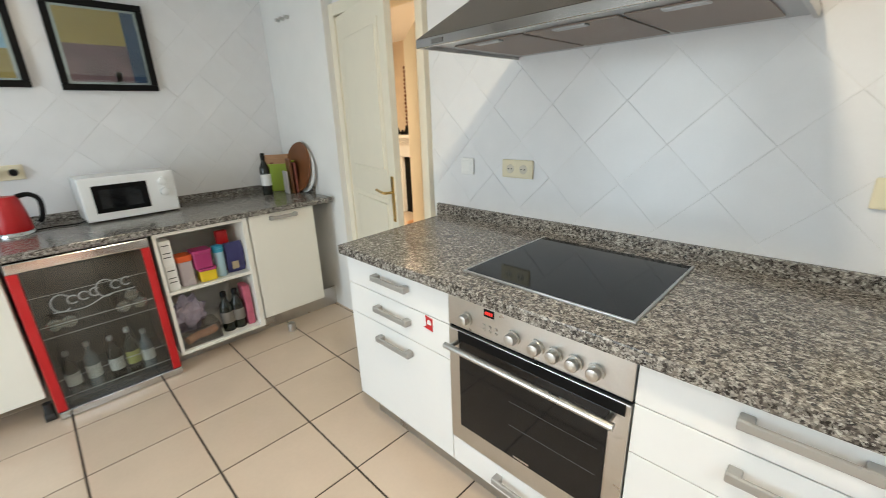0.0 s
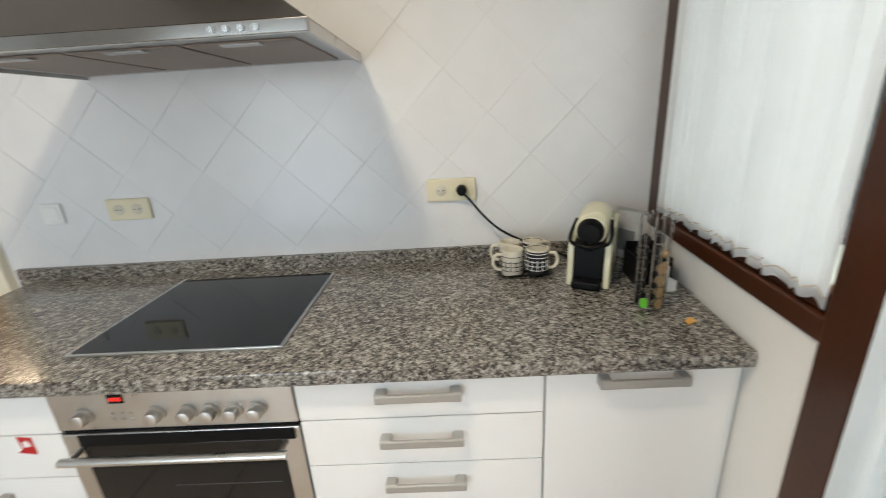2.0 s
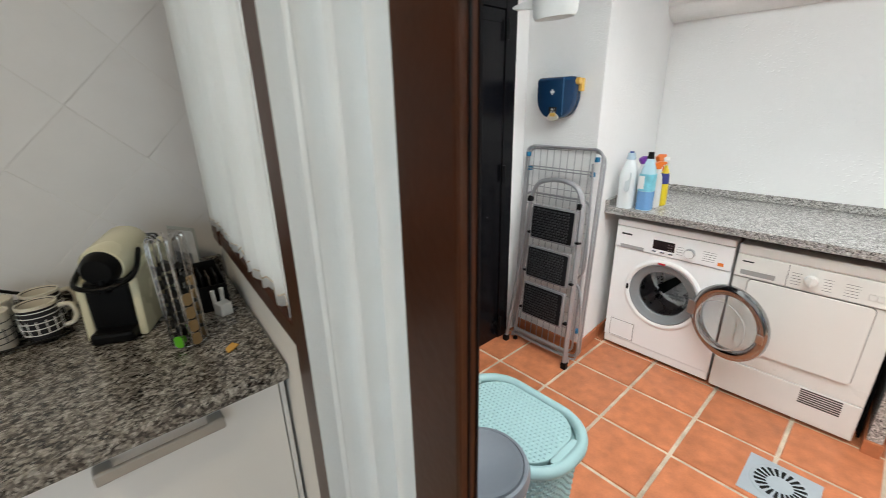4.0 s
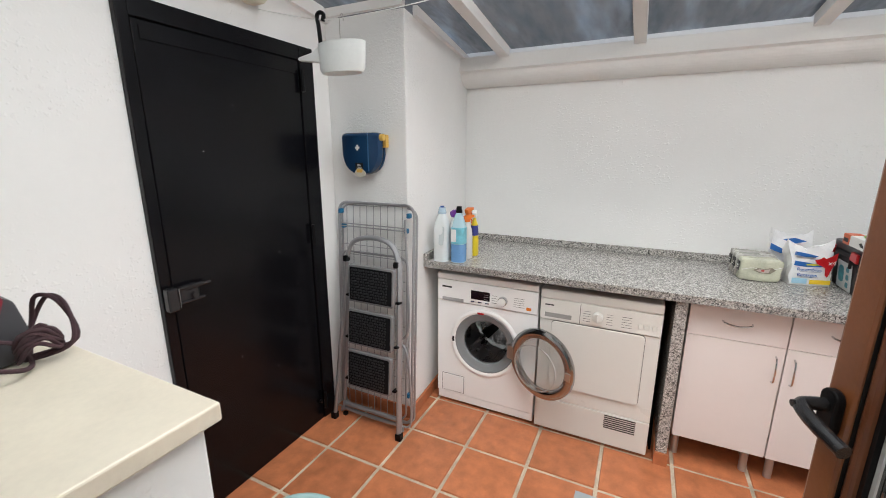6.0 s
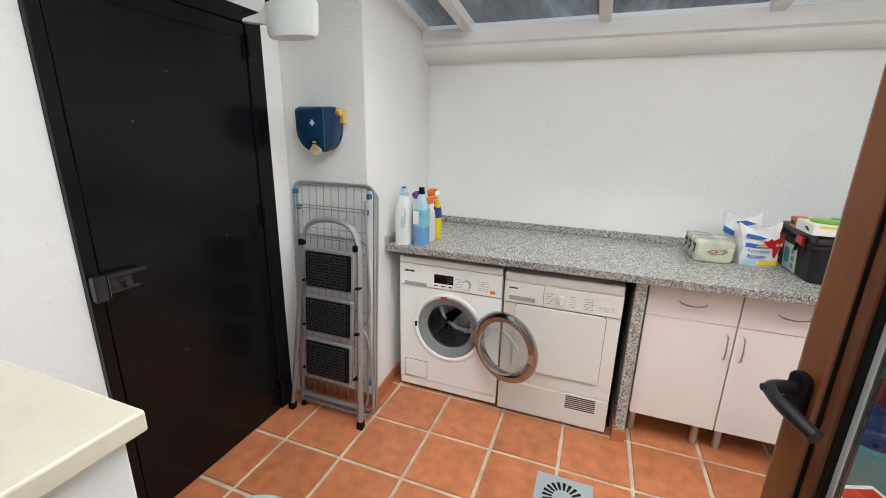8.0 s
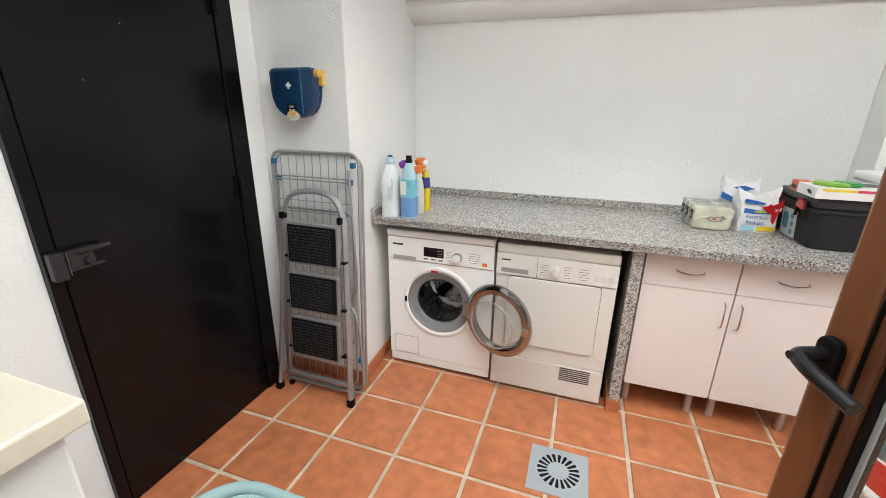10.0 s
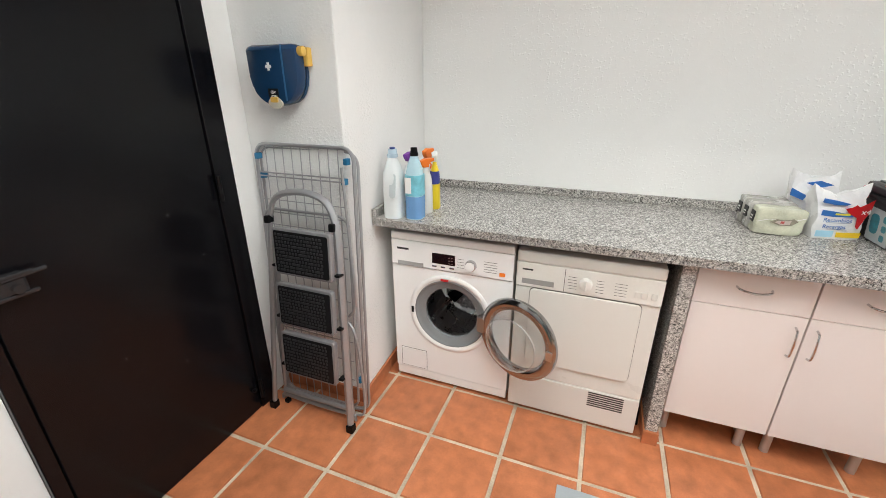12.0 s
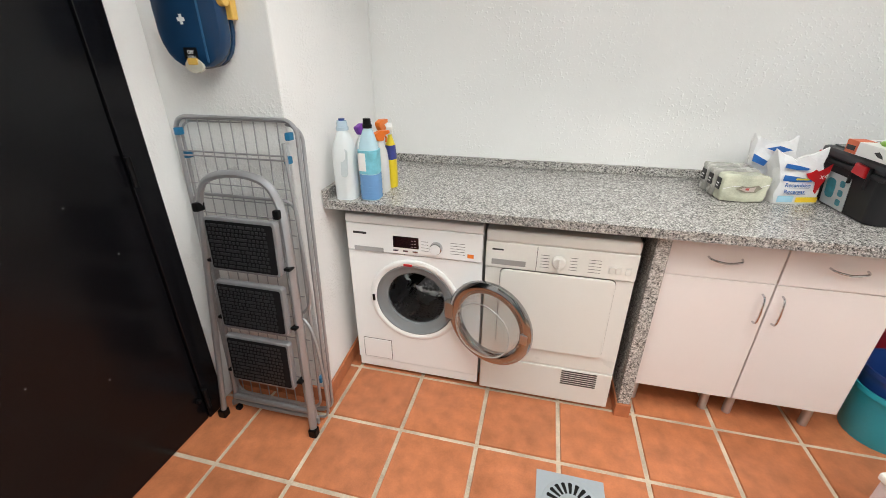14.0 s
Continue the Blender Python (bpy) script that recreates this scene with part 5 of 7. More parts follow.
# capsule carousel
cr = thing("capsule_rack", "chrome capsule carousel holding columns of coffee capsules", "capsule rack", (0.718, 1.092, 0.911))
cr.matrix_basis = cr.matrix_basis @ Matrix.Diagonal((0.82, 0.82, 1.0, 1))
part("base_ring", tube([(0.04 * math.cos(2 * math.pi * k / 28), 0.04 * math.sin(2 * math.pi * k / 28), 0.006) for k in range(28)], 0.003, 6, True), M_CHROME, cr, "", True)
part("hub", cyl((0, 0, 0.005), (0, 0, 0.26), 0.004, 10), M_CHROME, cr, "", True)
for k in range(6):
    a = radians(60 * k + 45)
    dx, dy = math.cos(a), math.sin(a)
    tx, ty = -dy, dx
    bm = bmesh.new()
    for s in (-1, 1):
        px, py = 0.045 * dx + s * 0.014 * tx, 0.045 * dy + s * 0.014 * ty
        tube(smooth_path([(px, py, 0.006), (px, py, 0.14), (px, py, 0.255), (px * 0.8, py * 0.8, 0.272), (px * 0.55, py * 0.55, 0.262)], 4), 0.0018, 6, False, bm)
    part("wire_column", bm, M_CHROME, cr, "", True)
    for j in range(6):
        if (k == 3 and j > 0) or (k in (4, 5) and j > 3 + (k == 5)):
            continue
        kind = {0: (0.02, 0.02, 0.02), 1: (0.02, 0.02, 0.02), 2: (0.01, 0.01, 0.01), 3: (0.16, 0.6, 0.03), 4: (0.30, 0.2, 0.09), 5: (0.30, 0.2, 0.09)}[k]
        key = "capsule_foil_%d" % round(kind[0] * 100)
        m1 = bpy.data.materials.get(key) or mat(key, kind, 0.3, 0.2)
        part("capsule", lathe([(0, 0), (0.010, 0), (0.013, 0.015), (0.0155, 0.017), (0.0155, 0.019), (0, 0.019)], 14), m1, cr, "", True, Matrix.Translation((0.027 * dx, 0.027 * dy, 0.022 + 0.034 * j)) @ Matrix.Rotation(a, 4, "Z") @ Matrix.Rotation(radians(90), 4, "Y"))
# black mesh sachet holder, white cube and clear stand
sh = thing("sachet_holder", "black mesh box holding small sachets beside the window", "organiser", (0.80, 1.29, 0.911), -5)
bm = box(-0.05, 0.05, -0.06, -0.056, 0, 0.075)
box(-0.05, 0.05, 0.06, 0.064, 0, 0.11, 0, bm)
box(-0.054, -0.05, -0.06, 0.064, 0, 0.09, 0, bm)
box(0.05, 0.054, -0.06, 0.064, 0, 0.09, 0, bm)
box(-0.05, 0.05, -0.056, 0.06, 0, 0.004, 0, bm)
part("box", bm, M_BLACK, sh)
for i in range(5):
    part("sachet", box(-0.04 + 0.018 * i, -0.036 + 0.018 * i, -0.045, 0.045, 0.005, 0.09 + 0.006 * (i % 3), 0.001), mat("sachet_brown", (0.06, 0.045, 0.035), 0.5) if i % 2 else M_BLACK, sh)
wc = thing("dispenser", "small white cube with two upright white sticks", "dispenser", (0.822, 1.19, 0.911), 12)
part("cube", box(-0.017, 0.017, -0.017, 0.017, 0, 0.035, 0.003), M_PAPER, wc)
for s in (-1, 1):
    part("stick", cyl((s * 0.01, 0.02, 0.0), (s * 0.012, 0.022, 0.068), 0.0055, 10), M_PAPER, wc, "", True)
sd = thing("sign_holder", "clear acrylic stand with a grey printed card, in the corner", "sign holder", (0.80, 1.45, 0.911), -62)
part("card", box(-0.052, 0.052, 0.0, 0.0015, 0.01, 0.19), mat("grey_card", (0.42, 0.42, 0.42), 0.5, vary=0.3, scale=20), sd)
pn = part("acrylic", box(-0.056, 0.056, 0.003, 0.005, 0.0, 0.2), M_GLASS, sd, "clear acrylic sheet")
part("card_patch", box(-0.04, 0.03, -0.001, -0.0005, 0.04, 0.12), mat("dark_print", (0.15, 0.16, 0.17), 0.6), sd)
cp_ = thing("crisp", "small curled orange-yellow flake on the granite", "food crumb", (0.781, 0.99, 0.911), 30)
bm = bmesh.new()
q = [bm.verts.new(c) for c in ((-0.018, -0.006, 0.001), (0.0, -0.012, 0.006), (0.019, -0.004, 0.002), (0.012, 0.008, 0.009), (-0.008, 0.01, 0.004))]
bm.faces.new(q)
bmesh.ops.poke(bm, faces=bm.faces[:])
o_ = part("flake", bm, mat("orange_flake", (0.62, 0.33, 0.05), 0.5), cp_)
o_.modifiers.new("thick", "SOLIDIFY").thickness = 0.002

# red sticker on the drawer
st = thing("sticker", "red tape sticker with a white bell on the drawer front", "sticker", (-0.979, 0.8692, 0.703))
part("tape", prism([(-0.017, 0.03), (0.022, 0.024), (0.022, -0.03), (-0.03, -0.022), (-0.013, -0.013)], -0.0006, 0, "y"), M_RED, st)
part("bell", prism([(-0.008, -0.004), (-0.006, 0.01), (0.003, 0.017), (0.012, 0.01), (0.014, -0.004)], -0.0012, -0.0007, "y"), M_PAPER, st)

# board corner: wine bottle, boards
M_TAN = mat("tan_wood", (0.40, 0.22, 0.11), 0.5, vary=0.2, scale=9)
M_BROWNW = mat("brown_wood", (0.17, 0.062, 0.02), 0.45, vary=0.2, scale=9)
M_GREENP = mat("lime_plastic", (0.30, 0.42, 0.03), 0.4)
bottle("wine_bottle", "dark wine bottle with a white label beside the chopping boards", (-3.16, 1.24, 0.902), 0.037, 0.31, M_BGLASS, M_BLACK, 0.38, 0.16, lab=M_PAPER)
rt = thing("round_tray", "round dark brown wooden tray leaning on the wall behind the boards", "tray", (-3.025, 1.448, 0.902), 0)
part("disc", lathe([(0, -0.008), (0.182, -0.008), (0.19, 0), (0.184, 0.01), (0.17, 0.007), (0, 0.004)], 48, m=Matrix.Translation((0, 0, 0.192)) @ Matrix.Rotation(radians(80), 4, "X")), M_BROWNW, rt, "", True)
rt2 = thing("plate_tray", "round white tray leaning behind the wooden one", "tray", (-2.985, 1.468, 0.902), 0)
part("disc", lathe([(0, -0.004), (0.165, -0.004), (0.17, 0), (0.165, 0.006), (0, 0.004)], 40, m=Matrix.Translation((0, 0, 0.17)) @ Matrix.Rotation(radians(84), 4, "X")), M_PAPER, rt2, "", True)
b1 = thing("chopping_board", "tan wooden chopping board with a square hole, leaning in the corner", "chopping board", (-3.235, 1.375, 0.902), 58)
bm = box(-0.10, 0.12, 0, 0.014, 0.002, 0.255, 0.003)
box(-0.10, 0.12, 0, 0.014, 0.2555, 0.285, 0.003, bm)
part("board", bm, M_TAN, b1, at=pose(0, 0, 0, -8))
part("grip_hole", box(-0.058, -0.032, -0.002, -0.0005, 0.2, 0.225), M_BROWNW, b1, at=pose(0, 0, 0, -8))
b2_ = thing("chopping_board", "lime green plastic chopping board in front of the tan one", "chopping board", (-3.205, 1.362, 0.902), 58)
part("board", box(-0.085, 0.105, 0, 0.008, 0.002, 0.215, 0.003), M_GREENP, b2_, at=pose(0, 0, 0, -9))
b4 = thing("chopping_board", "slim lime green board behind the edge-on boards", "chopping board", (-3.10, 1.425, 0.902), 75)
part("board", box(-0.03, 0.03, 0, 0.008, 0.002, 0.24, 0.003), M_GREENP, b4)
for label_, x_, y_, m1, h_, w_ in (("grey plastic board seen edge on", -3.06, 1.35, mat("grey_board", (0.45, 0.42, 0.40), 0.5), 0.17, 0.10), ("brown wooden chopping board seen edge on", -3.055, 1.385, M_BROWNW, 0.26, 0.12), ("reddish wooden board seen edge on", -3.045, 1.415, mat("red_wood", (0.24, 0.07, 0.045), 0.5, vary=0.2), 0.23, 0.12)):
    b3 = thing("chopping_board", label_, "chopping board", (x_, y_, 0.902), 168)
    part("board", box(-w_ / 2, w_ / 2, -0.008, 0.008, 0.002, h_, 0.003), m1, b3)
hk = thing("wall_hooks", "row of three steel hooks high on the wall", "hooks", (-3.1, 1.498, 2.12))
for i in range(3):
    part("hook", cyl((0.07 * i, 0, 0), (0.07 * i, -0.03, 0), 0.012, 14), M_STEEL, hk, "", True)

# shelf contents; the unit's front is at x = -2.64


def tub(label, name, y, z, w, d, h, body, lid, category="food tub", x=-2.72, rz=0):
    th = thing(name, label, category, (x, y, z), 90 + rz, "tubs and boxes on the shelf unit")
    part("tub", prism(rrect(-w / 2, w / 2, -d / 2, d / 2, 0.012), 0.001, h * 0.8, "z", bevel=0.003), body, th)
    part("lid", prism(rrect(-w / 2 - 0.004, w / 2 + 0.004, -d / 2 - 0.004, d / 2 + 0.004, 0.014), h * 0.8, h, "z", bevel=0.004), lid, th)
    return th


M_CLEARP = mat("cloudy_plastic", (0.42, 0.36, 0.36), 0.25)
M_ORANGE = mat("orange_lid", (0.65, 0.10, 0.02), 0.35)
M_PINK = mat("magenta_plastic", (0.36, 0.03, 0.14), 0.35)
M_CYAN = mat("cyan_plastic", (0.04, 0.30, 0.48), 0.35)
M_PURP = mat("purple_bag", (0.035, 0.035, 0.13), 0.3)
for i in range(2):
    cb = thing("carton", "white carton with dark printing on the shelf", "carton", (-2.715, 0.41, 0.511 + 0.151 * i), 90, "tubs and boxes on the shelf unit")
    part("box", box(-0.028, 0.028, -0.05, 0.05, 0, 0.15, 0.001), M_PAPER, cb)
    for z in (0.05, 0.075, 0.12):
        part("printed_line", box(-0.02, 0.018, -0.0508, -0.05, z, z + 0.005), M_SIGN, cb)
tub("cloudy plastic tub with an orange lid", "food_tub", 0.49, 0.511, 0.075, 0.09, 0.19, M_CLEARP, M_ORANGE)
tub("yellow plastic tub on the shelf", "food_tub", 0.60, 0.511, 0.095, 0.1, 0.085, mat("bright_yellow", (0.7, 0.5, 0.02), 0.35), M_PINK)
tub("magenta plastic tub stacked on the yellow one", "food_tub", 0.585, 0.598, 0.10, 0.1, 0.115, M_PINK, M_PINK)
bottle("tumbler", "tall clear tumbler with a blue lid", (-2.715, 0.685, 0.511), 0.03, 0.2, mat("ice_blue", (0.35, 0.5, 0.58), 0.3), M_CYAN, 0.95, 0.2, category="tumbler", shoulder=0.75)
bg = thing("snack_bag", "purple printed snack bag standing on the shelf", "snack bag", (-2.72, 0.775, 0.511), 90)
b_ = box(-0.052, 0.052, -0.025, 0.025, 0, 0.2)
bmesh.ops.subdivide_edges(b_, edges=b_.edges[:], cuts=4, use_grid_fill=True)
for v_ in b_.verts:
    t_ = v_.co.z / 0.2
    v_.co.y *= 1.25 * math.sin(math.pi * (0.12 + 0.86 * (1 - t_))) + 0.05
    v_.co += noise.noise_vector(v_.co * 22) * 0.007
    v_.co.z = max(v_.co.z, 0.001)
part("bag", b_, M_PURP, bg, "", True)
part("printed_patch", box(-0.03, 0.01, -0.037, -0.033, 0.03, 0.08, 0.001), mat("patch_tan", (0.4, 0.32, 0.2), 0.5), bg)
rb = thing("snack_packet", "red snack packet standing behind the purple bag", "packet", (-2.80, 0.745, 0.511), 90)
part("packet", box(-0.035, 0.035, -0.02, 0.02, 0, 0.27, 0.006), M_RED, rb)
for y in (0.665, 0.735):
    bottle("sauce_bottle", "dark squat glass bottle on the lower shelf", (-2.73, y, 0.126), 0.04, 0.27, M_BGLASS, M_BLACK, 0.4, 0.12, "bottles on the lower shelf", lab=mat("dim_label", (0.2, 0.18, 0.16), 0.6))
pk_ = thing("snack_packet", "pink striped packet at the shelf's end", "packet", (-2.74, 0.80, 0.126), 90)
part("packet", box(-0.022, 0.022, -0.05, 0.05, 0, 0.28, 0.006), mat("rose_packet", (0.5, 0.12, 0.18), 0.4, vary=0.3, scale=15), pk_)
fb = thing("food_box", "clear plastic box with rolled sliced food", "food box", (-2.74, 0.50, 0.126), 90)
bm = box(-0.12, 0.10, -0.08, 0.08, 0, 0.004)
for a in ((-0.12, -0.117, -0.08, 0.08), (0.097, 0.10, -0.08, 0.08), (-0.117, 0.097, -0.08, -0.077), (-0.117, 0.097, 0.077, 0.08)):
    box(*a, 0.004, 0.11, 0, bm)
part("box", bm, glass("box_plastic", tint=(0.8, 0.8, 0.8)), fb, "clear plastic box")
part("slices", tube(smooth_path([(-0.09, -0.04, 0.03), (-0.03, -0.02, 0.04), (0.03, -0.04, 0.05), (0.08, -0.03, 0.055)]), 0.025, 8), mat("slices_tan", (0.6, 0.33, 0.2), 0.6, vary=0.3, scale=25), fb, "", True)
pb_ = thing("plastic_bag", "crumpled translucent purple-white plastic bag", "plastic bag", (-2.86, 0.48, 0.126), 90)
b_ = bmesh.new()
bmesh.ops.create_icosphere(b_, subdivisions=4, radius=1)
for v_ in b_.verts:
    n_ = noise.noise(v_.co * 2.2) * 0.35 + abs(noise.noise(v_.co * 6)) * 0.25
    v_.co = Vector((v_.co.x * 0.1, v_.co.y * 0.06, v_.co.z * 0.14)) * (0.8 + n_)
    v_.co.z = max(v_.co.z + 0.14, 0.002)
part("bag", b_, mat("film_lilac", (0.45, 0.40, 0.50), 0.3, vary=0.3, scale=12), pb_, "", False)

# hallway beyond the door
hd3 = thing("hall_door", "cream panelled door standing open in the hallway", "door", (-2.18, 2.02, 0), 145.5, kind="structure")
part("leaf", box(0, 0.75, 0, 0.04, 0.01, 2.03, 0.003), M_CREAM, hd3)
for z0, z1 in ((1.12, 1.9), (0.16, 0.98)):
    part("panel", box(0.12, 0.63, -0.01, 0.0, z0, z1, 0.006), M_CREAM, hd3)
part("handle", tube([(0.69, -0.045, 1.03), (0.58, -0.045, 1.03)], 0.009, 8), M_BRASS, hd3, "brass lever")
hs = thing("fireplace", "white moulded fireplace mantel with a dark hearth in the hallway", "fireplace", (-4.85, 4.3, 0))
part("mantel", box(-0.28, 0.6, -0.34, 0, 1.13, 1.18, 0.012), M_WHITE, hs)
part("moulding", box(-0.24, 0.56, -0.30, 0, 1.07, 1.129, 0.014), M_WHITE, hs)
part("lintel", box(-0.22, 0.54, -0.26, 0, 0.86, 1.069, 0.006), M_WHITE, hs)
for x in (-0.22, 0.38):
    part("pilaster", box(x, x + 0.16, -0.26, 0, 0, 0.859, 0.008), M_WHITE, hs)
part("hearth", box(-0.06, 0.38, -0.2, 0, 0.0, 0.859), M_DARK, hs, "dark hearth opening")
for x, h_ in ((-0.16, 0.1), (-0.05, 0.07), (0.05, 0.13)):
    on = thing("ornament", "small dark ornament on the white mantel", "ornament", (-4.9 + x, 4.13, 1.181), 0, "ornaments on the mantel")
    part("body", lathe([(0, 0), (0.03, 0), (0.04, h_ * 0.4), (0.018, h_ * 0.8), (0.02, h_), (0, h_)], 16), M_DARK, on, "", True)
bh = thing("bead_hanging", "dark carved hanging strip on the cream hallway wall", "wall hanging", (-4.97, 4.29, 1.3))
for k in range(16):
    part("bead", lathe([(0, -0.026), (0.022, -0.02), (0.034, 0.0), (0.022, 0.02), (0, 0.026)], 12, m=Matrix.Translation((0.006 * (k % 2), -0.03, 0.055 * k))), M_BROWNW, bh, "", True)
bk_ = thing("basket", "low tan wicker basket on the hallway floor", "basket", (-3.6, 3.2, 0.0))
part("body", lathe([(0, 0), (0.13, 0), (0.17, 0.2), (0.175, 0.21), (0.16, 0.2), (0.12, 0.02), (0, 0.02)], 24), M_TAN, bk_, "", True)

# ---- small things: laundry ----
# skirting of cut terracotta tiles
skt = thing("skirting", "terracotta tile skirting along the laundry walls", "skirting", kind="structure")
for a, b in (((2.672, 1.60), (2.672, 1.117)), ((2.672, 1.117), (3.20, 1.152))):
    L = (Vector(b) - Vector(a)).length
    n = max(1, round(L / 0.26))
    for i in range(n):
        t0, t1 = i / n, (i + 1) / n
        p0, p1 = Vector(a).lerp(Vector(b), t0), Vector(a).lerp(Vector(b), t1)
        d = (p1 - p0).normalized()
        m_ = Matrix.Translation((p0.x, p0.y, LZ)) @ Matrix.Rotation(math.atan2(d.y, d.x), 4, "Z")
        part("skirting_tile", box(0.002, (p1 - p0).length - 0.002, -0.0075, 0.005, 0, 0.075, 0.0015), M_TERRA, skt, at=m_)

# first-aid box: front towards -x
fa = thing("first_aid_box", "navy blue first-aid case with a white cross on a yellow bracket", "first-aid box", (2.665, 1.358, 1.46), -90)
fa.matrix_basis = fa.matrix_basis @ Matrix.Diagonal((0.93, 0.84, 0.98, 1))
shape = [(-0.125, 0.095), (-0.118, 0.11), (0.118, 0.11), (0.125, 0.095)] + [(0.125 * math.cos(radians(a)) ** 0.75, 0.02 - 0.125 * math.sin(radians(a))) for a in (10, 25, 40, 55, 70, 82)] + [(-0.125 * math.cos(radians(a)) ** 0.75, 0.02 - 0.125 * math.sin(radians(a))) for a in (82, 70, 55, 40, 25, 10)]
part("case", prism(shape[::-1], -0.075, -0.004, "y", bevel=0.02), M_BLUEFA, fa, "", True)
part("back_plate", prism([(a * 0.96, b * 0.96) for a, b in shape[::-1]], -0.003, 0.012, "y"), M_BLUEFA, fa)
part("seam", prism(rrect(0.055, 0.062, -0.085, 0.108, 0.003), -0.077, -0.0745, "y"), mat("blue_seam", (0.03, 0.12, 0.25), 0.3), fa)
part("cross", box(-0.026, 0.002, -0.0765, -0.0745, 0.03, 0.04), M_PAPER, fa, "white cross")
part("cross", box(-0.017, -0.007, -0.0768, -0.0747, 0.021, 0.049), M_PAPER, fa, "white cross")
part("label", box(-0.03, 0.022, -0.0765, -0.0745, -0.075, -0.042), M_BLACK, fa, "black label")
text("writing", "FIRST\nAID", 0.015, pose(-0.004, -0.077, -0.062, 90, 180, 0), M_PAPER, fa, "small white upside-down words")
part("latch", prism(rrect(-0.019, 0.019, -0.092, -0.072, 0.005), -0.084, -0.07, "y", bevel=0.003), M_YEL, fa, "yellow latch")
part("clear_knob", lathe([(0, -0.004), (0.036, -0.004), (0.034, 0.006), (0, 0.008)], 28, m=pose(0.0, -0.073, -0.094, 90), sq=(1, 0.62)), mat("milky_plastic", (0.6, 0.58, 0.5), 0.2), fa, "", True)
part("bracket", box(0.118, 0.143, -0.02, 0.012, 0.035, 0.1, 0.004), M_YEL, fa, "yellow bracket")
part("bracket_roll", cyl((0.122, -0.045, 0.085), (0.146, -0.045, 0.085), 0.017, 18, None, None, 0.002), M_YEL, fa, "", True)

# drying rack, folded flat against the pillar
rk = thing("drying_rack", "folded silver wire drying rack leaning on the pillar", "drying rack", (2.60, 1.33, LZ), -90)
lean = Matrix.Rotation(radians(-3.2), 4, "X")
part("outer_frame", tube([(x, 0, z) for x, z in rrect(-0.232, 0.252, 0.02, 1.25, 0.05, 6)], 0.008, 8, True), M_ALU, rk, "grey tube frame", True, lean)
part("rear_frame", tube([(x, 0.018, z) for x, z in rrect(-0.226, 0.259, 0.012, 1.235, 0.055, 6)], 0.0065, 8, True), M_ALU, rk, "", True, lean)
part("inner_frame", tube([(x, -0.022, z) for x, z in rrect(-0.205, 0.228, 0.05, 0.98, 0.05, 5)], 0.006, 8, True), M_ALU, rk, "", True, lean)
part("side_loop", tube(smooth_path([(0.215, -0.03, 1.18), (0.235, -0.035, 0.9), (0.25, -0.04, 0.62), (0.215, -0.04, 0.54)]), 0.006, 8), M_ALU, rk, "", True, lean)
part("side_loop", tube(smooth_path([(0.18, -0.03, 0.52), (0.235, -0.04, 0.47), (0.262, -0.04, 0.3), (0.27, -0.04, 0.06), (0.22, -0.04, 0.02)]), 0.006, 8), M_ALU, rk, "", True, lean)
for i in range(9):
    x = -0.18 + 0.045 * i
    part("wire", tube([(x, 0.0, 1.248), (x, 0.0, 0.03)], 0.0022, 5), M_ALU, rk, "", True, lean)
for z in (1.12, 1.135, 1.02, 0.965, 0.91, 0.85, 0.8, 0.2, 0.3, 0.4, 0.5, 0.6):
    part("cross_wire", tube([(-0.205, -0.022, z), (0.215, -0.022, z)], 0.0035 if z > 1.1 else 0.0022, 6), M_ALU, rk, "", True, lean)
M_BLUCLIP = mat("blue_clip_plastic", (0.015, 0.15, 0.30), 0.35)
for x, z in ((-0.215, 1.2), (0.225, 1.2), (-0.195, 1.12), (0.21, 1.12), (0.235, 0.2)):
    part("joint", box(x - 0.009, x + 0.009, -0.022, 0.008, z - 0.013, z + 0.013, 0.004), M_BLUCLIP, rk, "blue plastic joint", at=lean)

# step ladder, folded, leaning
ld = thing("step_ladder", "folded grey three-step ladder with black ribbed treads", "step ladder", (2.485, 1.315, LZ), -90)
ll = Matrix.Rotation(radians(-4.2), 4, "X")
M_LAD = mat("ladder_grey", (0.36, 0.36, 0.37), 0.34, 0.6)
arch = [(0.225, 0, 0.02)] + [(0.225 - 0.012 * z, 0, z) for z in (0.3, 0.6, 0.88)] + [(0.205, 0, 0.98), (0.17, 0, 1.055), (0.10, 0, 1.085), (0.0, 0, 1.085), (-0.08, 0, 1.055), (-0.115, 0, 0.98)] + [(-0.212 + 0.095 * z, 0, z) for z in (0.88, 0.6, 0.3)] + [(-0.212, 0, 0.02)]
part("arch_frame", tube(smooth_path(arch, 4), 0.0155, 8, False, None, 0.75), M_LAD, ld, "grey tubular arch", True, ll)
part("rear_frame", tube(smooth_path([(0.18, 0.05, 0.9), (0.20, 0.05, 0.1), (0.19, 0.05, 0.05), (-0.17, 0.05, 0.05), (-0.18, 0.05, 0.1), (-0.15, 0.05, 0.9)], 4), 0.0105, 8), M_LAD, ld, "", True, ll)
part("rear_bar", tube([(0.19, 0.035, 0.09), (-0.17, 0.035, 0.09)], 0.012, 8), M_LAD, ld, "", True, ll)
for x, y in ((0.226, 0), (-0.213, 0), (0.195, 0.05), (-0.175, 0.05)):
    fr_ = 0.017 if y == 0 else 0.012
    part("foot", box(x - fr_, x + fr_, y - fr_, y + fr_, 0.0, 0.04 if y == 0 else 0.02, 0.004), M_BLACK, ld, "black rubber foot")
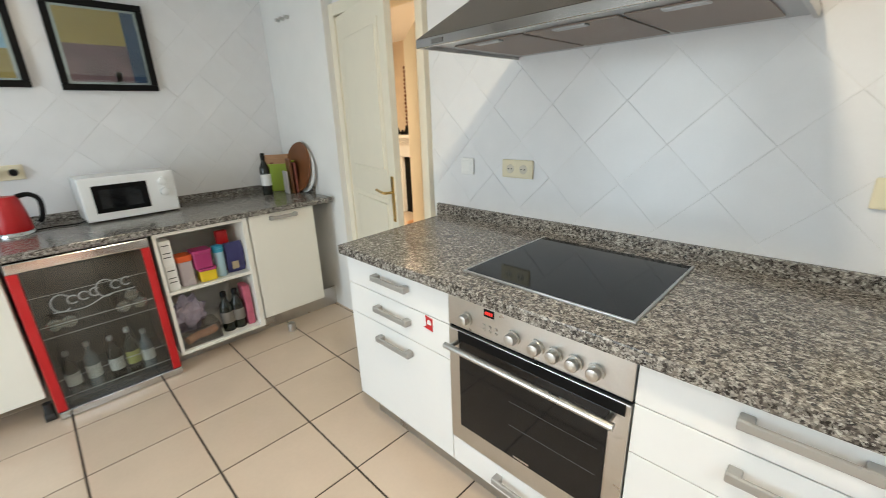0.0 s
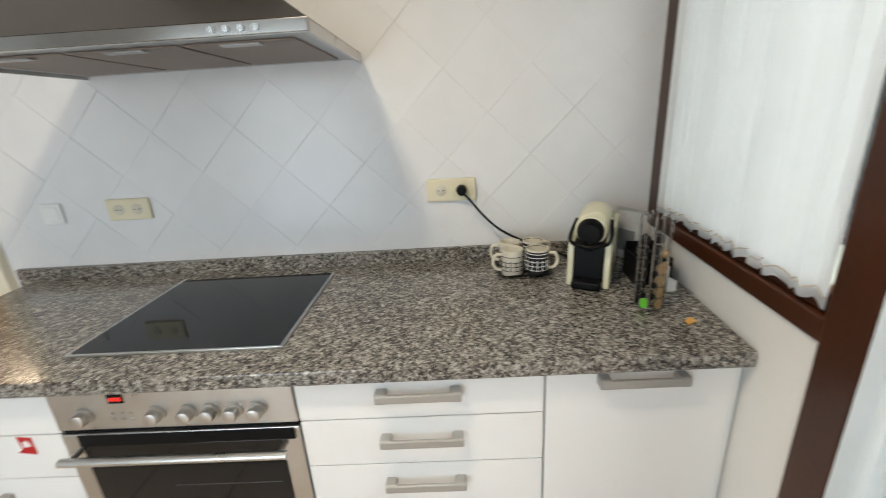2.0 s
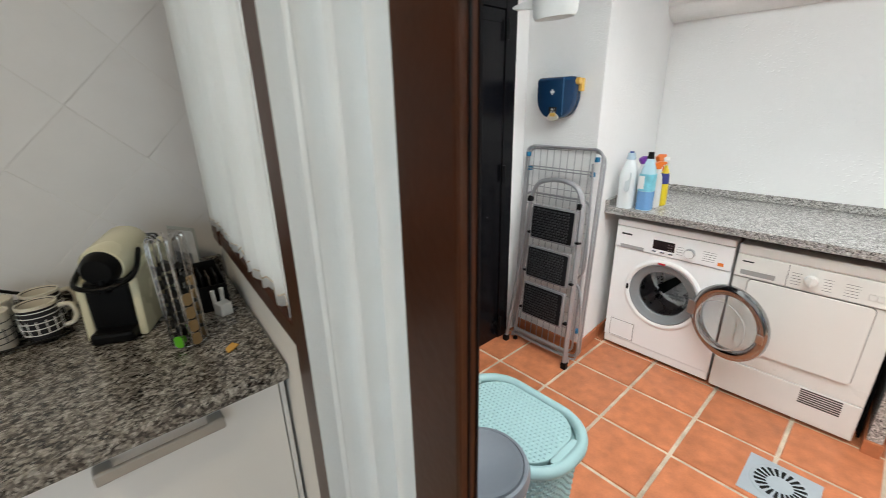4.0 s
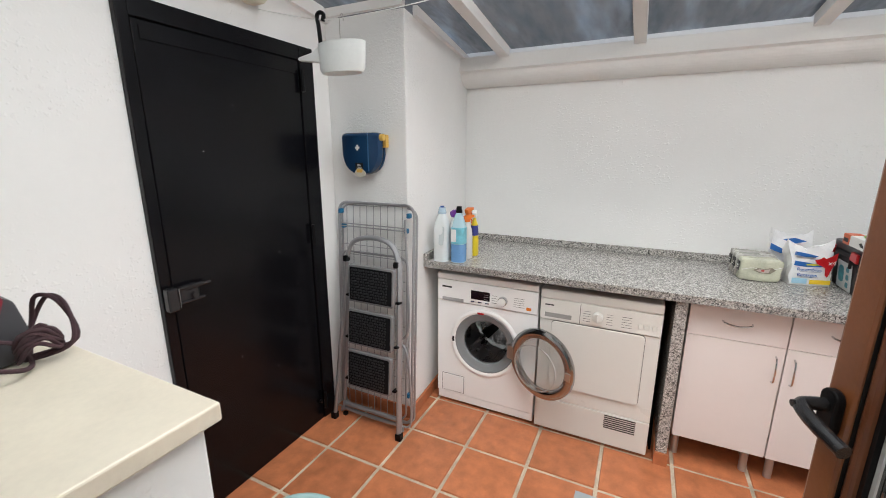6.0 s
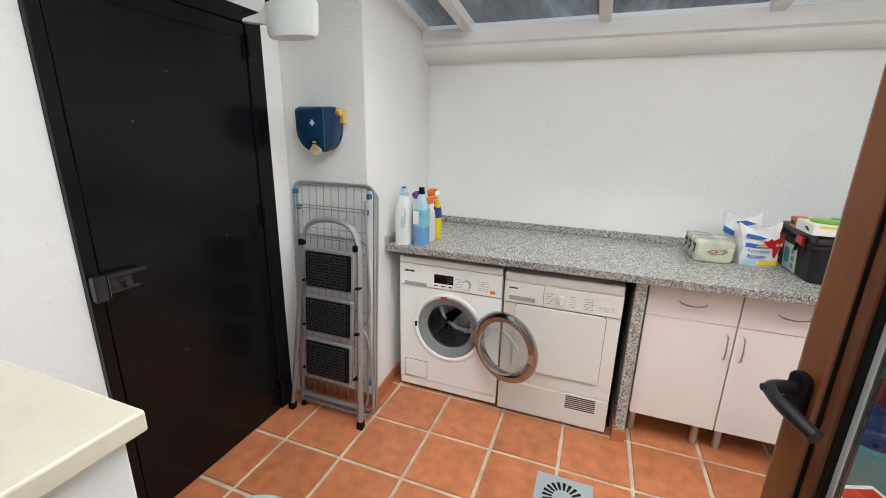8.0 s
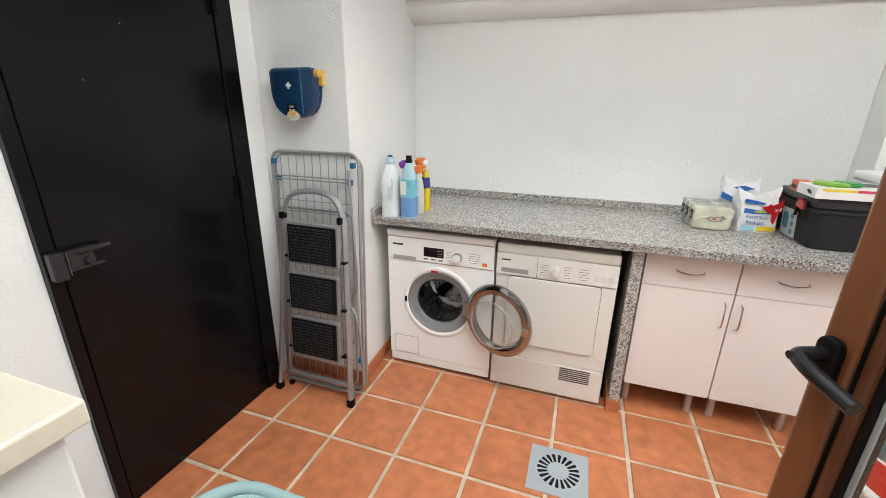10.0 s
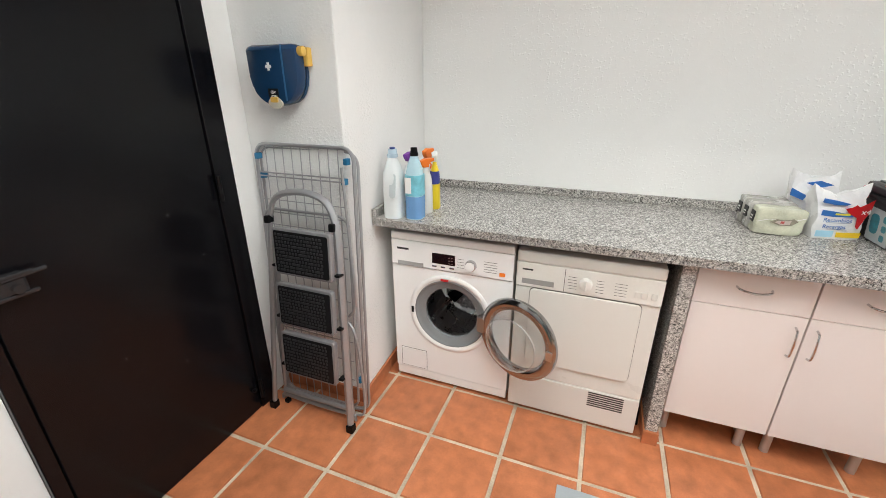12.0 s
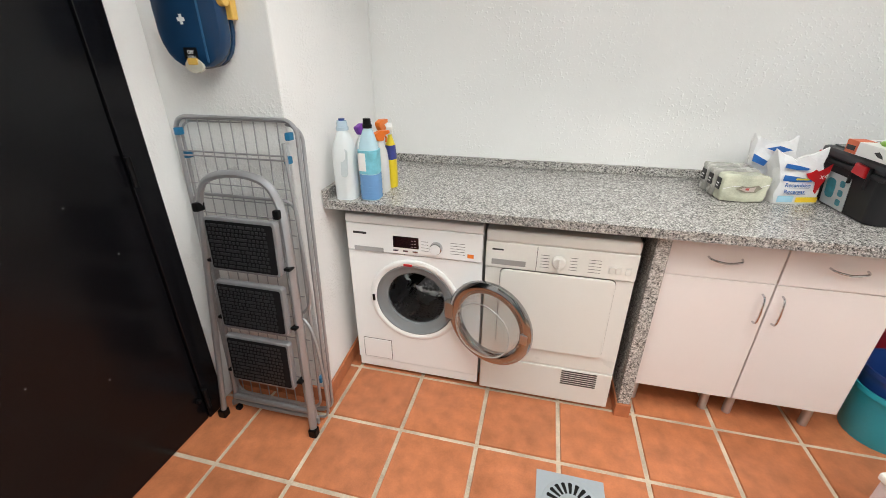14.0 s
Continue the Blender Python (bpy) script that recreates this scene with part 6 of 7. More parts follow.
M_TREAD = mat("black_tread_rubber", (0.007, 0.007, 0.008), 0.5, vary=0.2, scale=20, spec=0.2)
M_RIB = mat("black_tread_ribs", (0.022, 0.023, 0.025), 0.3, vary=0.2, scale=20, spec=0.6)
for z0, z1, x0, x1 in ((0.745, 0.945, -0.075, 0.205), (0.507, 0.703, -0.08, 0.2), (0.262, 0.472, -0.083, 0.194)):
    stp = part("step", prism(rrect(x0, x1, z0, z1, 0.014), -0.045, -0.02, "y", bevel=0.004), M_LAD, ld, "grey folded step", at=ll)
    td = part("tread", prism(rrect(x0 + 0.010, x1 - 0.010, z0 + 0.011, z1 - 0.011, 0.008), -0.0485, -0.0455, "y", bevel=0.001), M_TREAD, stp, "black ribbed tread")
    bmn = bmesh.new()
    rn = random.Random(5)
    nx, nz = 15, 11
    for i in range(nx):
        for j in range(nz):
            u0 = x0 + 0.018 + (x1 - x0 - 0.05) * i / nx + 0.004 * (j % 2)
            w0 = z0 + 0.02 + (z1 - z0 - 0.036) * j / nz
            lng = rn.random() < 0.25
            box(u0, u0 + (0.014 if lng else 0.009), -0.0515, -0.0484, w0, w0 + 0.009, 0, bmn)
    part("ribs", bmn, M_RIB, td)
    for x in (x0 - 0.02, x1 + 0.012):
        part("pivot", box(x - 0.012, x + 0.012, -0.03, 0.005, z0 + 0.02, z0 + 0.031, 0.003), M_BLACK, stp)
for x in (-0.115, 0.2):
    part("pivot_block", box(x - 0.011, x + 0.011, -0.03, 0.008, 0.95, 0.982, 0.005), M_BLACK, ld, "black plastic pivot", at=ll)

# cleaning bottles on the worktop
def jug(name, label, at, w, d, h, material, cap_m, capc=0.02, rz=0):
    th = thing(name, label, "cleaning bottle", at, rz, "cleaning bottles")
    bm = prism(rrect(-w / 2, w / 2, -d / 2, d / 2, min(w, d) * 0.35), 0, h, "z")
    bmesh.ops.subdivide_edges(bm, edges=[e for e in bm.edges if abs(e.verts[0].co.z - e.verts[1].co.z) > 0.01], cuts=12)
    for v_ in bm.verts:
        t_ = v_.co.z / h
        k = 1.0 if t_ < 0.62 else 1.0 - 0.62 * ((t_ - 0.62) / 0.38) ** 1.8
        v_.co.x *= k
        v_.co.y *= k
    body_ = part("body", bm, material, th, "", True)
    part("cap", lathe([(0, h), (capc * 1.15, h), (capc * 1.15, h + 0.012), (capc, h + 0.014), (capc * 0.9, h + 0.035), (0, h + 0.036)], 20), cap_m, th, "", True)
    return th


M_MILK = mat("milky_white_plastic", (0.70, 0.74, 0.75), 0.35, vary=0.03)
bz = 0.8655
j1 = jug("bleach_bottle", "white plastic bleach bottle with a blue cap and hollow handle", (2.925, 1.045, bz), 0.095, 0.085, 0.27, M_MILK, mat("clear_cap", (0.45, 0.58, 0.68), 0.25), 0.021)
# Flat patch draws the hand hole, its shade put into the grey.
part("handle_hollow", prism(rrect(-0.032, -0.003, -0.058, 0.05, 0.0135), -0.0015, 0.0015, "x"), mat("hollow_shade_grey", (0.50, 0.56, 0.58), 0.5), j1, "hand hole drawn as a darker grey patch", at=pose(-0.0462, 0, 0.155, 0, 8, 0))
part("inner_cap", cyl((0, 0, 0.30), (0, 0, 0.313), 0.012, 14), M_NAVY, j1, "blue cap top")
M_BLIQ = mat("blue_liquid_bottle", (0.16, 0.33, 0.60), 0.15, vary=0.05)
M_CLR = mat("pale_blue_clear_plastic", (0.45, 0.64, 0.72), 0.12)
j2 = jug("floor_cleaner", "clear bottle of blue floor cleaner with a black cap", (2.935, 0.945, bz), 0.078, 0.075, 0.28, M_CLR, M_BLACK, 0.016)
part("liquid", prism(rrect(-0.0405, 0.0405, -0.039, 0.039, 0.026), 0.004, 0.105, "z"), M_BLIQ, j2, "blue liquid in the lower part", True)
part("label", prism(rrect(-0.0408, 0.0408, -0.0393, 0.0393, 0.0265), 0.108, 0.2, "z"), mat("aqua_label", (0.18, 0.50, 0.60), 0.4, vary=0.35, scale=28), j2, "pale blue printed label", True)
part("label_text", box(-0.0418, -0.0409, 0.0, 0.03, 0.12, 0.19), M_PAPER, j2)
for i in range(3):
    part("wave_rib", prism(rrect(-0.0415, 0.0415, -0.04, 0.04, 0.0268), 0.03 + 0.022 * i, 0.034 + 0.022 * i, "z"), M_BLIQ, j2, "", True)


def sprayer(label, at, body_m, head_m, h, rz, lab=None):
    th = thing("spray_bottle", label, "spray bottle", at, rz, "cleaning bottles")
    part("body", lathe([(0, 0), (0.036, 0), (0.038, 0.01), (0.036, h * 0.5), (0.03, h * 0.68), (0.014, h * 0.8), (0.013, h * 0.84), (0, h * 0.84)], 24, sq=(1, 0.7)), body_m, th, "", True)
    hm = part("spray_head", prism([(-0.045, h * 0.94), (-0.045, h * 0.99), (0.0, h), (0.03, h * 0.96), (0.026, h * 0.9), (0.014, h * 0.84), (-0.014, h * 0.84), (-0.018, h * 0.92)], -0.012, 0.012, "y", bevel=0.003), head_m, th, "spray head")
    part("trigger", tube(smooth_path([(-0.02, 0, h * 0.93), (-0.034, 0, h * 0.87), (-0.03, 0, h * 0.8)]), 0.004, 6), head_m, hm, "", True)
    if lab:
        part("label", lathe([(0.0372, h * 0.46), (0.037, h * 0.5), (0.031, h * 0.68)], 24, sq=(1, 0.7)), lab, th, "", True)
    return th


M_ORSPRAY = mat("orange_spray", (0.75, 0.17, 0.015), 0.35)
sprayer("clear spray bottle with an orange head", (3.03, 0.935, bz), mat("frosted_clear", (0.62, 0.62, 0.6), 0.3), M_ORSPRAY, 0.255, 150)
sprayer("yellow spray bottle with a white head and navy shoulder", (3.12, 0.925, bz), mat("bottle_yellow", (0.72, 0.55, 0.02), 0.35), M_PAPER, 0.27, 200, mat("navy_print", (0.03, 0.04, 0.2), 0.4, vary=0.3))
sprayer("white spray bottle with a purple head", (3.06, 1.03, bz), M_MILK, mat("purple_head", (0.15, 0.03, 0.3), 0.35), 0.275, 160)
sprayer("orange-headed spray bottle at the back", (3.16, 0.98, bz), M_MILK, M_ORSPRAY, 0.28, 170)

# shrink-wrapped packs
M_WRAP = mat("pale_green_wrap", (0.55, 0.56, 0.44), 0.22, vary=0.32, scale=13, bump=0.9, bscale=34)
M_WRAPG = mat("pale_grey_wrap", (0.40, 0.39, 0.36), 0.25, vary=0.4, scale=22, bump=0.6, bscale=30)


M_BAGW = mat("white_glossy_film", (0.78, 0.78, 0.78), 0.25, vary=0.08, scale=12, bump=0.7, bscale=25)
M_PRINTB = mat("blue_print", (0.025, 0.13, 0.42), 0.35)


def wrapped_pack(label, at, rz, w, d, h, m1, seed):
    """A flat carton of small cans, wrapped in film, with a sagging top."""
    th = thing("wrapped_pack", label, "wrapped pack", at, rz, "wrapped packs")
    bm = box(-w / 2, w / 2, -d / 2, d / 2, 0, h, 0.011, None, 2)
    bmesh.ops.subdivide_edges(bm, edges=bm.edges[:], cuts=4, use_grid_fill=True)
    for v_ in bm.verts:
        up = max(0, v_.co.z / h - 0.5) * 2
        v_.co.z -= 0.006 * up * (1 - abs(math.cos(3 * math.pi * v_.co.x / w)))
        v_.co += noise.noise_vector(v_.co * 20 + Vector((seed, 0, 0))) * 0.006 + noise.noise_vector(v_.co * 55 + Vector((seed, 0, 5))) * 0.0035
        v_.co.z = max(v_.co.z, 0.0008)
    part("film", bm, m1, th, "", True)
    lb_ = part("side_label", box(-w / 2 - 0.0055, -w / 2 - 0.001, -0.018, 0.018, 0.045, 0.09, 0.001), M_SIGN, th, "black printed end label")
    part("printed_mark", box(-w / 2 - 0.0062, -w / 2 - 0.0055, -0.010, 0.010, 0.066, 0.071), M_PAPER, lb_)
    part("printed_mark", box(-w / 2 - 0.0062, -w / 2 - 0.0055, -0.006, 0.012, 0.055, 0.059), M_PAPER, lb_)
    part("film_seam", tube(smooth_path([(-w / 2 + 0.004, -d / 2 - 0.003, h * 0.48), (-w * 0.2, -d / 2 - 0.005, h * 0.6), (w * 0.1, -d / 2 - 0.004, h * 0.52), (w / 2 - 0.004, -d / 2 - 0.003, h * 0.7)]), 0.0012, 5), M_BAGW, th, "", True)
    return th


tp = wrapped_pack("shrink-wrapped pack of pale green cans on the worktop", (3.265, -0.512, bz), -88, 0.166, 0.07, 0.112, M_WRAP, 2)
part("opening", prism([(-0.035, 0.056), (-0.015, 0.068), (0.012, 0.066), (0.04, 0.074), (0.055, 0.064), (0.035, 0.046), (-0.005, 0.044)], -0.043, -0.038, "y"), mat("opening_brown", (0.24, 0.22, 0.17), 0.6, vary=0.4, scale=40), tp, "torn opening showing red print")
part("can_side", prism([(-0.022, 0.056), (-0.01, 0.064), (0.018, 0.064), (0.032, 0.068), (0.028, 0.05), (0.0, 0.048)], -0.0442, -0.0431, "y"), mat("can_pink", (0.5, 0.42, 0.38), 0.5), tp)
part("print", prism([(-0.004, 0.054), (-0.002, 0.062), (0.010, 0.063), (0.009, 0.053)], -0.045, -0.0443, "y"), mat("red_print", (0.45, 0.08, 0.07), 0.5), tp)
wrapped_pack("shrink-wrapped pack of grey cans behind the green one", (3.34, -0.505, bz), -86, 0.166, 0.066, 0.116, M_WRAPG, 9)
wrapped_pack("shrink-wrapped pack of grey cans against the splashback", (3.412, -0.50, bz), -86, 0.166, 0.066, 0.117, M_WRAPG, 15)



M_GREYPR = mat("faint_grey_print", (0.35, 0.38, 0.45), 0.5)


def film_bag(label, at, rz, w, d, h, seed, printed=True):
    th = thing("refill_bag", label, "refill bag", at, rz, "refill bags")
    bm = box(-w / 2, w / 2, -d / 2, d / 2, 0, h)
    bmesh.ops.subdivide_edges(bm, edges=bm.edges[:], cuts=9, use_grid_fill=True)
    for v_ in bm.verts:
        t_ = v_.co.z / h
        v_.co.y *= (1.0 - 0.9 * max(0, (t_ - 0.55) / 0.45) ** 1.2) * (1 + 0.12 * math.cos(v_.co.x / w * 3))
        v_.co.x *= 1 + 0.12 * max(0, t_ - 0.6) / 0.4
        v_.co.z += 0.03 * max(0, t_ - 0.6) * (4 * (v_.co.x / w) ** 2 - 0.6)
        v_.co.z += 0.012 * max(0, t_ - 0.75) * 4 * (abs(v_.co.x) / w * 2) ** 4
        v_.co += noise.noise_vector(v_.co * 16 + Vector((seed, 0, 0))) * 0.014 * min(1, t_ * 3)
        v_.co += noise.noise_vector(v_.co * 38 + Vector((seed, 3, 0))) * 0.011 * t_
        v_.co.z = max(v_.co.z, 0.0005)
    part("film", bm, M_BAGW, th, "", True)
    if printed:
        y = -d / 2 * 1.13 - 0.003
        part("blue_band", prism([(-0.076, 0.118), (-0.077, 0.096), (-0.03, 0.091), (0.03, 0.094), (0.035, 0.101), (-0.03, 0.112)], y - 0.001, y, "y"), M_PRINTB, th)
        for z_, x0_, x1_ in ((0.068, -0.05, 0.03), (0.042, -0.045, 0.025), (0.128, -0.02, 0.03)):
            part("printed_line", box(x0_, x1_, y - 0.0012, y - 0.0002, z_ - 0.0012, z_ + 0.0012), M_GREYPR, th)
        part("red_flash", prism([(-0.002, 0.125), (0.018, 0.131), (0.03, 0.142), (0.04, 0.134), (0.060, 0.146), (0.082, 0.165), (0.080, 0.12), (0.068, 0.085), (0.058, 0.046), (0.048, 0.056), (0.044, 0.09), (0.012, 0.108)], y - 0.0022, y - 0.0012, "y"), M_RED, th)
        part("yellow_box", prism([(-0.005, 0.03), (0.075, 0.032), (0.075, 0.012), (-0.005, 0.01)], y - 0.001, y, "y"), mat("print_yellow", (0.8, 0.55, 0.03), 0.4), th)
        part("blue_sheets", box(-0.075, -0.015, y - 0.001, y, 0.01, 0.035), mat("print_pale_blue", (0.35, 0.6, 0.75), 0.4), th)
        part("blue_band", prism([(-0.074, 0.160), (-0.078, 0.145), (-0.04, 0.138), (0.0, 0.137), (0.012, 0.143), (-0.03, 0.153)], y + 0.002, y + 0.012, "y"), M_PRINTB, th)
        part("yellow_pill", prism(rrect(-0.03, 0.02, 0.099, 0.106, 0.003), y - 0.0018, y - 0.001, "y"), mat("pill_yellow", (0.7, 0.6, 0.05), 0.4), th)
        text("writing", "Recambios", 0.022, pose(-0.015, y - 0.0012, 0.078, 90), M_PRINTB, th, "dark blue word")
        text("writing", "Recargas", 0.022, pose(-0.02, y - 0.0012, 0.052, 90), M_PRINTB, th, "dark blue word")
        text("writing", "x4", 0.03, pose(0.066, y - 0.0035, 0.115, 90), M_PAPER, th, "white figure")
    return th


film_bag("white, blue and red film bag of refills", (3.312, -0.70, bz), -80, 0.158, 0.10, 0.185, 1)
b9 = film_bag("white and blue film bag of refills behind the other", (3.44, -0.655, bz), -82, 0.155, 0.08, 0.215, 4, False)
part("blue_patch", prism([(-0.05, 0.19), (0.0, 0.2), (0.05, 0.185), (0.0, 0.172)], -0.05, -0.046, "y"), M_PRINTB, b9)
part("blue_patch", prism([(-0.1, 0.17), (-0.04, 0.14), (-0.05, 0.12), (-0.1, 0.14)], -0.062, -0.058, "y"), M_PRINTB, b9)

tb = thing("tool_box", "dark grey plastic tool box with red latches and a picture label", "tool box", (3.22, -0.92, bz))
M_TBOX = mat("dark_grey_plastic", (0.014, 0.014, 0.016), 0.45, vary=0.15, spec=0.3)
M_TLID = mat("dark_grey_lid_plastic", (0.03, 0.03, 0.034), 0.4, vary=0.15)
bm = bmesh.new()
ring_lo = [bm.verts.new((x, y, 0.0)) for x, y in ((-0.17, 0.07), (-0.15, 0.09), (0.17, 0.09), (0.17, -0.07), (-0.17, -0.07))]
ring_hi = [bm.verts.new((x, y, 0.165)) for x, y in ((-0.186, 0.085), (-0.166, 0.105), (0.185, 0.105), (0.185, -0.12), (-0.186, -0.12))]
bm.faces.new(ring_lo)
bm.faces.new(ring_hi[::-1])
for i in range(5):
    j = (i + 1) % 5
    bm.faces.new((ring_lo[j], ring_lo[i], ring_hi[i], ring_hi[j]))
bmesh.ops.recalc_face_normals(bm, faces=bm.faces[:])
bmesh.ops.bevel(bm, geom=bm.edges[:], offset=0.008, segments=3, affect="EDGES", profile=0.5)
part("tub", bm, M_TBOX, tb)
part("rim", box(-0.194, 0.19, -0.128, 0.113, 0.155, 0.172, 0.005), M_TBOX, tb, "moulded rim")
part("lid", box(-0.190, 0.187, -0.124, 0.109, 0.173, 0.214, 0.012), M_TLID, tb, "dark grey lid")
part("lid_tray", box(-0.15, 0.16, -0.10, 0.085, 0.2145, 0.2205, 0.003), mat("smoky_plastic", (0.11, 0.12, 0.12), 0.2), tb, "smoky lid compartment")
for x, k in ((-0.085, 0.035), (0.15, 0.02)):
    part("latch", prism([(x - k, 0.152), (x + k, 0.158), (x + k * 0.8, 0.196), (x - k * 0.9, 0.19)], 0.112, 0.126, "y", bevel=0.004), M_RED, tb, "red latch")
part("latch_mount", box(-0.13, -0.122, 0.108, 0.12, 0.115, 0.19, 0.003), M_TBOX, tb)
part("latch_mount", box(-0.046, -0.038, 0.108, 0.12, 0.115, 0.19, 0.003), M_TBOX, tb)
tilt_ = pose(0, 0.0925, 0, -5.2)
part("label", box(-0.042, 0.10, 0, 0.0025, 0.006, 0.13), mat("grey_white_label", (0.55, 0.57, 0.57), 0.5), tb, "white picture label", at=tilt_)
M_LTEAL = mat("label_teal", (0.05, 0.26, 0.32), 0.4, vary=0.4, scale=40)
part("label_picture", prism(rrect(0.03, 0.085, 0.035, 0.11, 0.02), 0.0026, 0.0032, "y"), M_LTEAL, tb, at=tilt_)
for z in (0.02, 0.055, 0.09):
    part("label_picture", prism(rrect(-0.02, 0.008, z, z + 0.024, 0.008), 0.0026, 0.0032, "y"), M_LTEAL, tb, at=tilt_)
gb = thing("game_box", "flat white and orange cardboard box on the tool box", "cardboard box", (3.115, -0.93, bz + 0.221))
part("box", box(-0.115, 0.105, -0.15, 0.15, 0, 0.044, 0.002), M_PAPER, gb)
part("orange_end", box(0.045, 0.1055, 0.10, 0.1512, 0.001, 0.0452), mat("orange_card", (0.60, 0.13, 0.05), 0.5), gb)
part("end_print", box(0.055, 0.10, 0.1513, 0.152, 0.012, 0.028), M_SIGN, gb, "dark printed mark")
part("key_print", prism([(-0.04, 0.024), (-0.06, 0.014), (-0.085, 0.012), (-0.08, 0.02), (-0.06, 0.03)], 0.1503, 0.1512, "y"), M_SIGN, gb, "dark printed drawing")
for y0, y1, cm_ in ((0.02, 0.13, (0.8, 0.6, 0.05)), (-0.06, 0.02, (0.6, 0.05, 0.12)), (-0.14, -0.06, (0.1, 0.35, 0.7))):
    part("stripe", box(-0.1162, -0.1145, y0, y1, 0.031, 0.041), mat("card_stripe", cm_, 0.5), gb, "coloured printed stripe")
part("top_print", box(-0.03, 0.07, -0.12, 0.09, 0.0441, 0.0446), mat("dark_card_print", (0.05, 0.05, 0.06), 0.4), gb)
gt = thing("green_toy", "flat two-tone green plastic disc on the cardboard box", "plastic disc", (3.07, -0.85, bz + 0.2657), -40)
part("disc", lathe([(0, 0), (0.04, 0), (0.045, 0.007), (0.04, 0.014), (0, 0.017)], 24, sq=(1, 1.35)), mat("light_green_plastic", (0.22, 0.42, 0.05), 0.35), gt, "light green half", True)
part("disc", lathe([(0, 0), (0.036, 0), (0.041, 0.007), (0.036, 0.016), (0, 0.019)], 24, m=Matrix.Translation((0.05, -0.035, 0)), sq=(1, 1.2)), mat("grass_green_plastic", (0.03, 0.26, 0.05), 0.35), gt, "dark green half", True)
dc = thing("canister", "blue and white plastic cool box behind the tool box", "cool box", (3.24, -1.21, bz), 0)
part("body", box(-0.135, 0.135, -0.145, 0.145, 0, 0.235, 0.018), mat("cool_box_blue", (0.02, 0.09, 0.32), 0.35), dc, "blue body")
part("upper", box(-0.139, 0.139, -0.149, 0.149, 0.236, 0.262, 0.01), M_PAPER, dc, "white collar")
part("lid", box(-0.142, 0.142, -0.152, 0.152, 0.263, 0.305, 0.014), M_PAPER, dc, "ribbed white lid")
for i in range(3):
    part("lid_rib", box(-0.1445, -0.1415, -0.13, 0.13, 0.27 + 0.01 * i, 0.274 + 0.01 * i, 0.001), M_PAPER, dc)

# buckets under the worktop's end
def bucket(name, label, at, r, h, material, handle=True):
    th = thing(name, label, "bucket", at)
    part("pail", lathe([(0, 0), (r * 0.82, 0), (r * 0.84, 0.005), (r, h), (r + 0.008, h + 0.002), (r + 0.008, h - 0.02), (r + 0.003, h - 0.02)] + [(r - 0.004, h - 0.002), (r * 0.82, 0.01), (0, 0.008)], 36), material, th, "", True)
    return th


bucket("bucket", "turquoise plastic bucket on the terracotta floor", (3.06, -1.215, LZ), 0.15, 0.25, M_TEAL)
b8 = bucket("bucket", "blue plastic bucket standing in the turquoise one", (3.065, -1.215, LZ + 0.06), 0.138, 0.265, M_NAVY)
part("handle", tube([(0.13 * math.cos(radians(a)), 0.13 * math.sin(radians(a)), 0.27 + 0.02 * math.sin(radians(a * 2))) for a in range(150, 340, 15)], 0.006, 6), mat("dark_red_plastic", (0.3, 0.01, 0.03), 0.4), b8, "dark red grip", True)
bs = thing("storage_case", "dark red plastic case behind the buckets", "plastic case", (3.32, -1.25, LZ))
part("case", box(-0.08, 0.08, -0.18, 0.14, 0, 0.41, 0.02), mat("dark_red_case", (0.22, 0.008, 0.02), 0.4), bs)
hp_ = thing("drain_hose", "thin grey hose hanging beside the cabinet", "hose", (3.3, -1.02, 0.5))
part("hose", tube(smooth_path([(0.25, 0.0, 0.12), (0.1, -0.04, 0.08), (0.0, -0.15, 0.0), (-0.02, -0.3, -0.04)]), 0.006, 8), mat("hose_grey", (0.4, 0.4, 0.4), 0.4), hp_, "", True)
cn_ = thing("detergent_box", "translucent white tub with a red lid on the floor", "detergent tub", (2.47, -0.95, LZ), 20)
part("tub", box(-0.12, 0.12, -0.09, 0.09, 0, 0.27, 0.015), mat("frosted_pink_white", (0.66, 0.58, 0.6), 0.3), cn_)
part("lid", box(-0.125, 0.125, -0.095, 0.095, 0.271, 0.3, 0.008), M_PAPER, cn_)
part("lid_inset", box(-0.10, 0.10, -0.07, 0.07, 0.3005, 0.306, 0.003), M_RED, cn_, "red lid inset")
mp_ = thing("mop_handle", "thin black sticks between the dryer and the granite panel", "broom handles", (3.0, -0.128, LZ))
for i in range(3):
    part("stick", tube([(0.025 * i, 0.003 * i - 0.003, 0.0), (0.3 + 0.02 * i, 0.002 * i, 0.75)], 0.006, 6), M_BLACK, mp_, "", True)

# floor drain
dn = thing("floor_drain", "square grey plastic floor drain with a slotted round grate", "floor drain", (2.425, 0.055, LZ), 0, kind="structure")
part("frame", box(-0.122, 0.122, -0.122, 0.122, -0.003, 0.004, 0.001), mat("drain_grey", (0.33, 0.37, 0.40), 0.45), dn)
part("grate", lathe([(0, 0.0045), (0.098, 0.0045), (0.1, 0.006), (0.096, 0.0075), (0, 0.0078)], 40), mat("drain_grey_b", (0.35, 0.39, 0.42), 0.45), dn, "round grate", True)
# Slots are thin plates on the grate, black for the shade inside.
for k in range(20):
    a = 2 * math.pi * k / 20
    part("slot", prism([(0.045, -0.004), (0.085, -0.0075), (0.088, 0), (0.085, 0.0075), (0.045, 0.004)], 0.0079, 0.0086, "z"), M_DARK, dn, at=Matrix.Rotation(a, 4, "Z"))

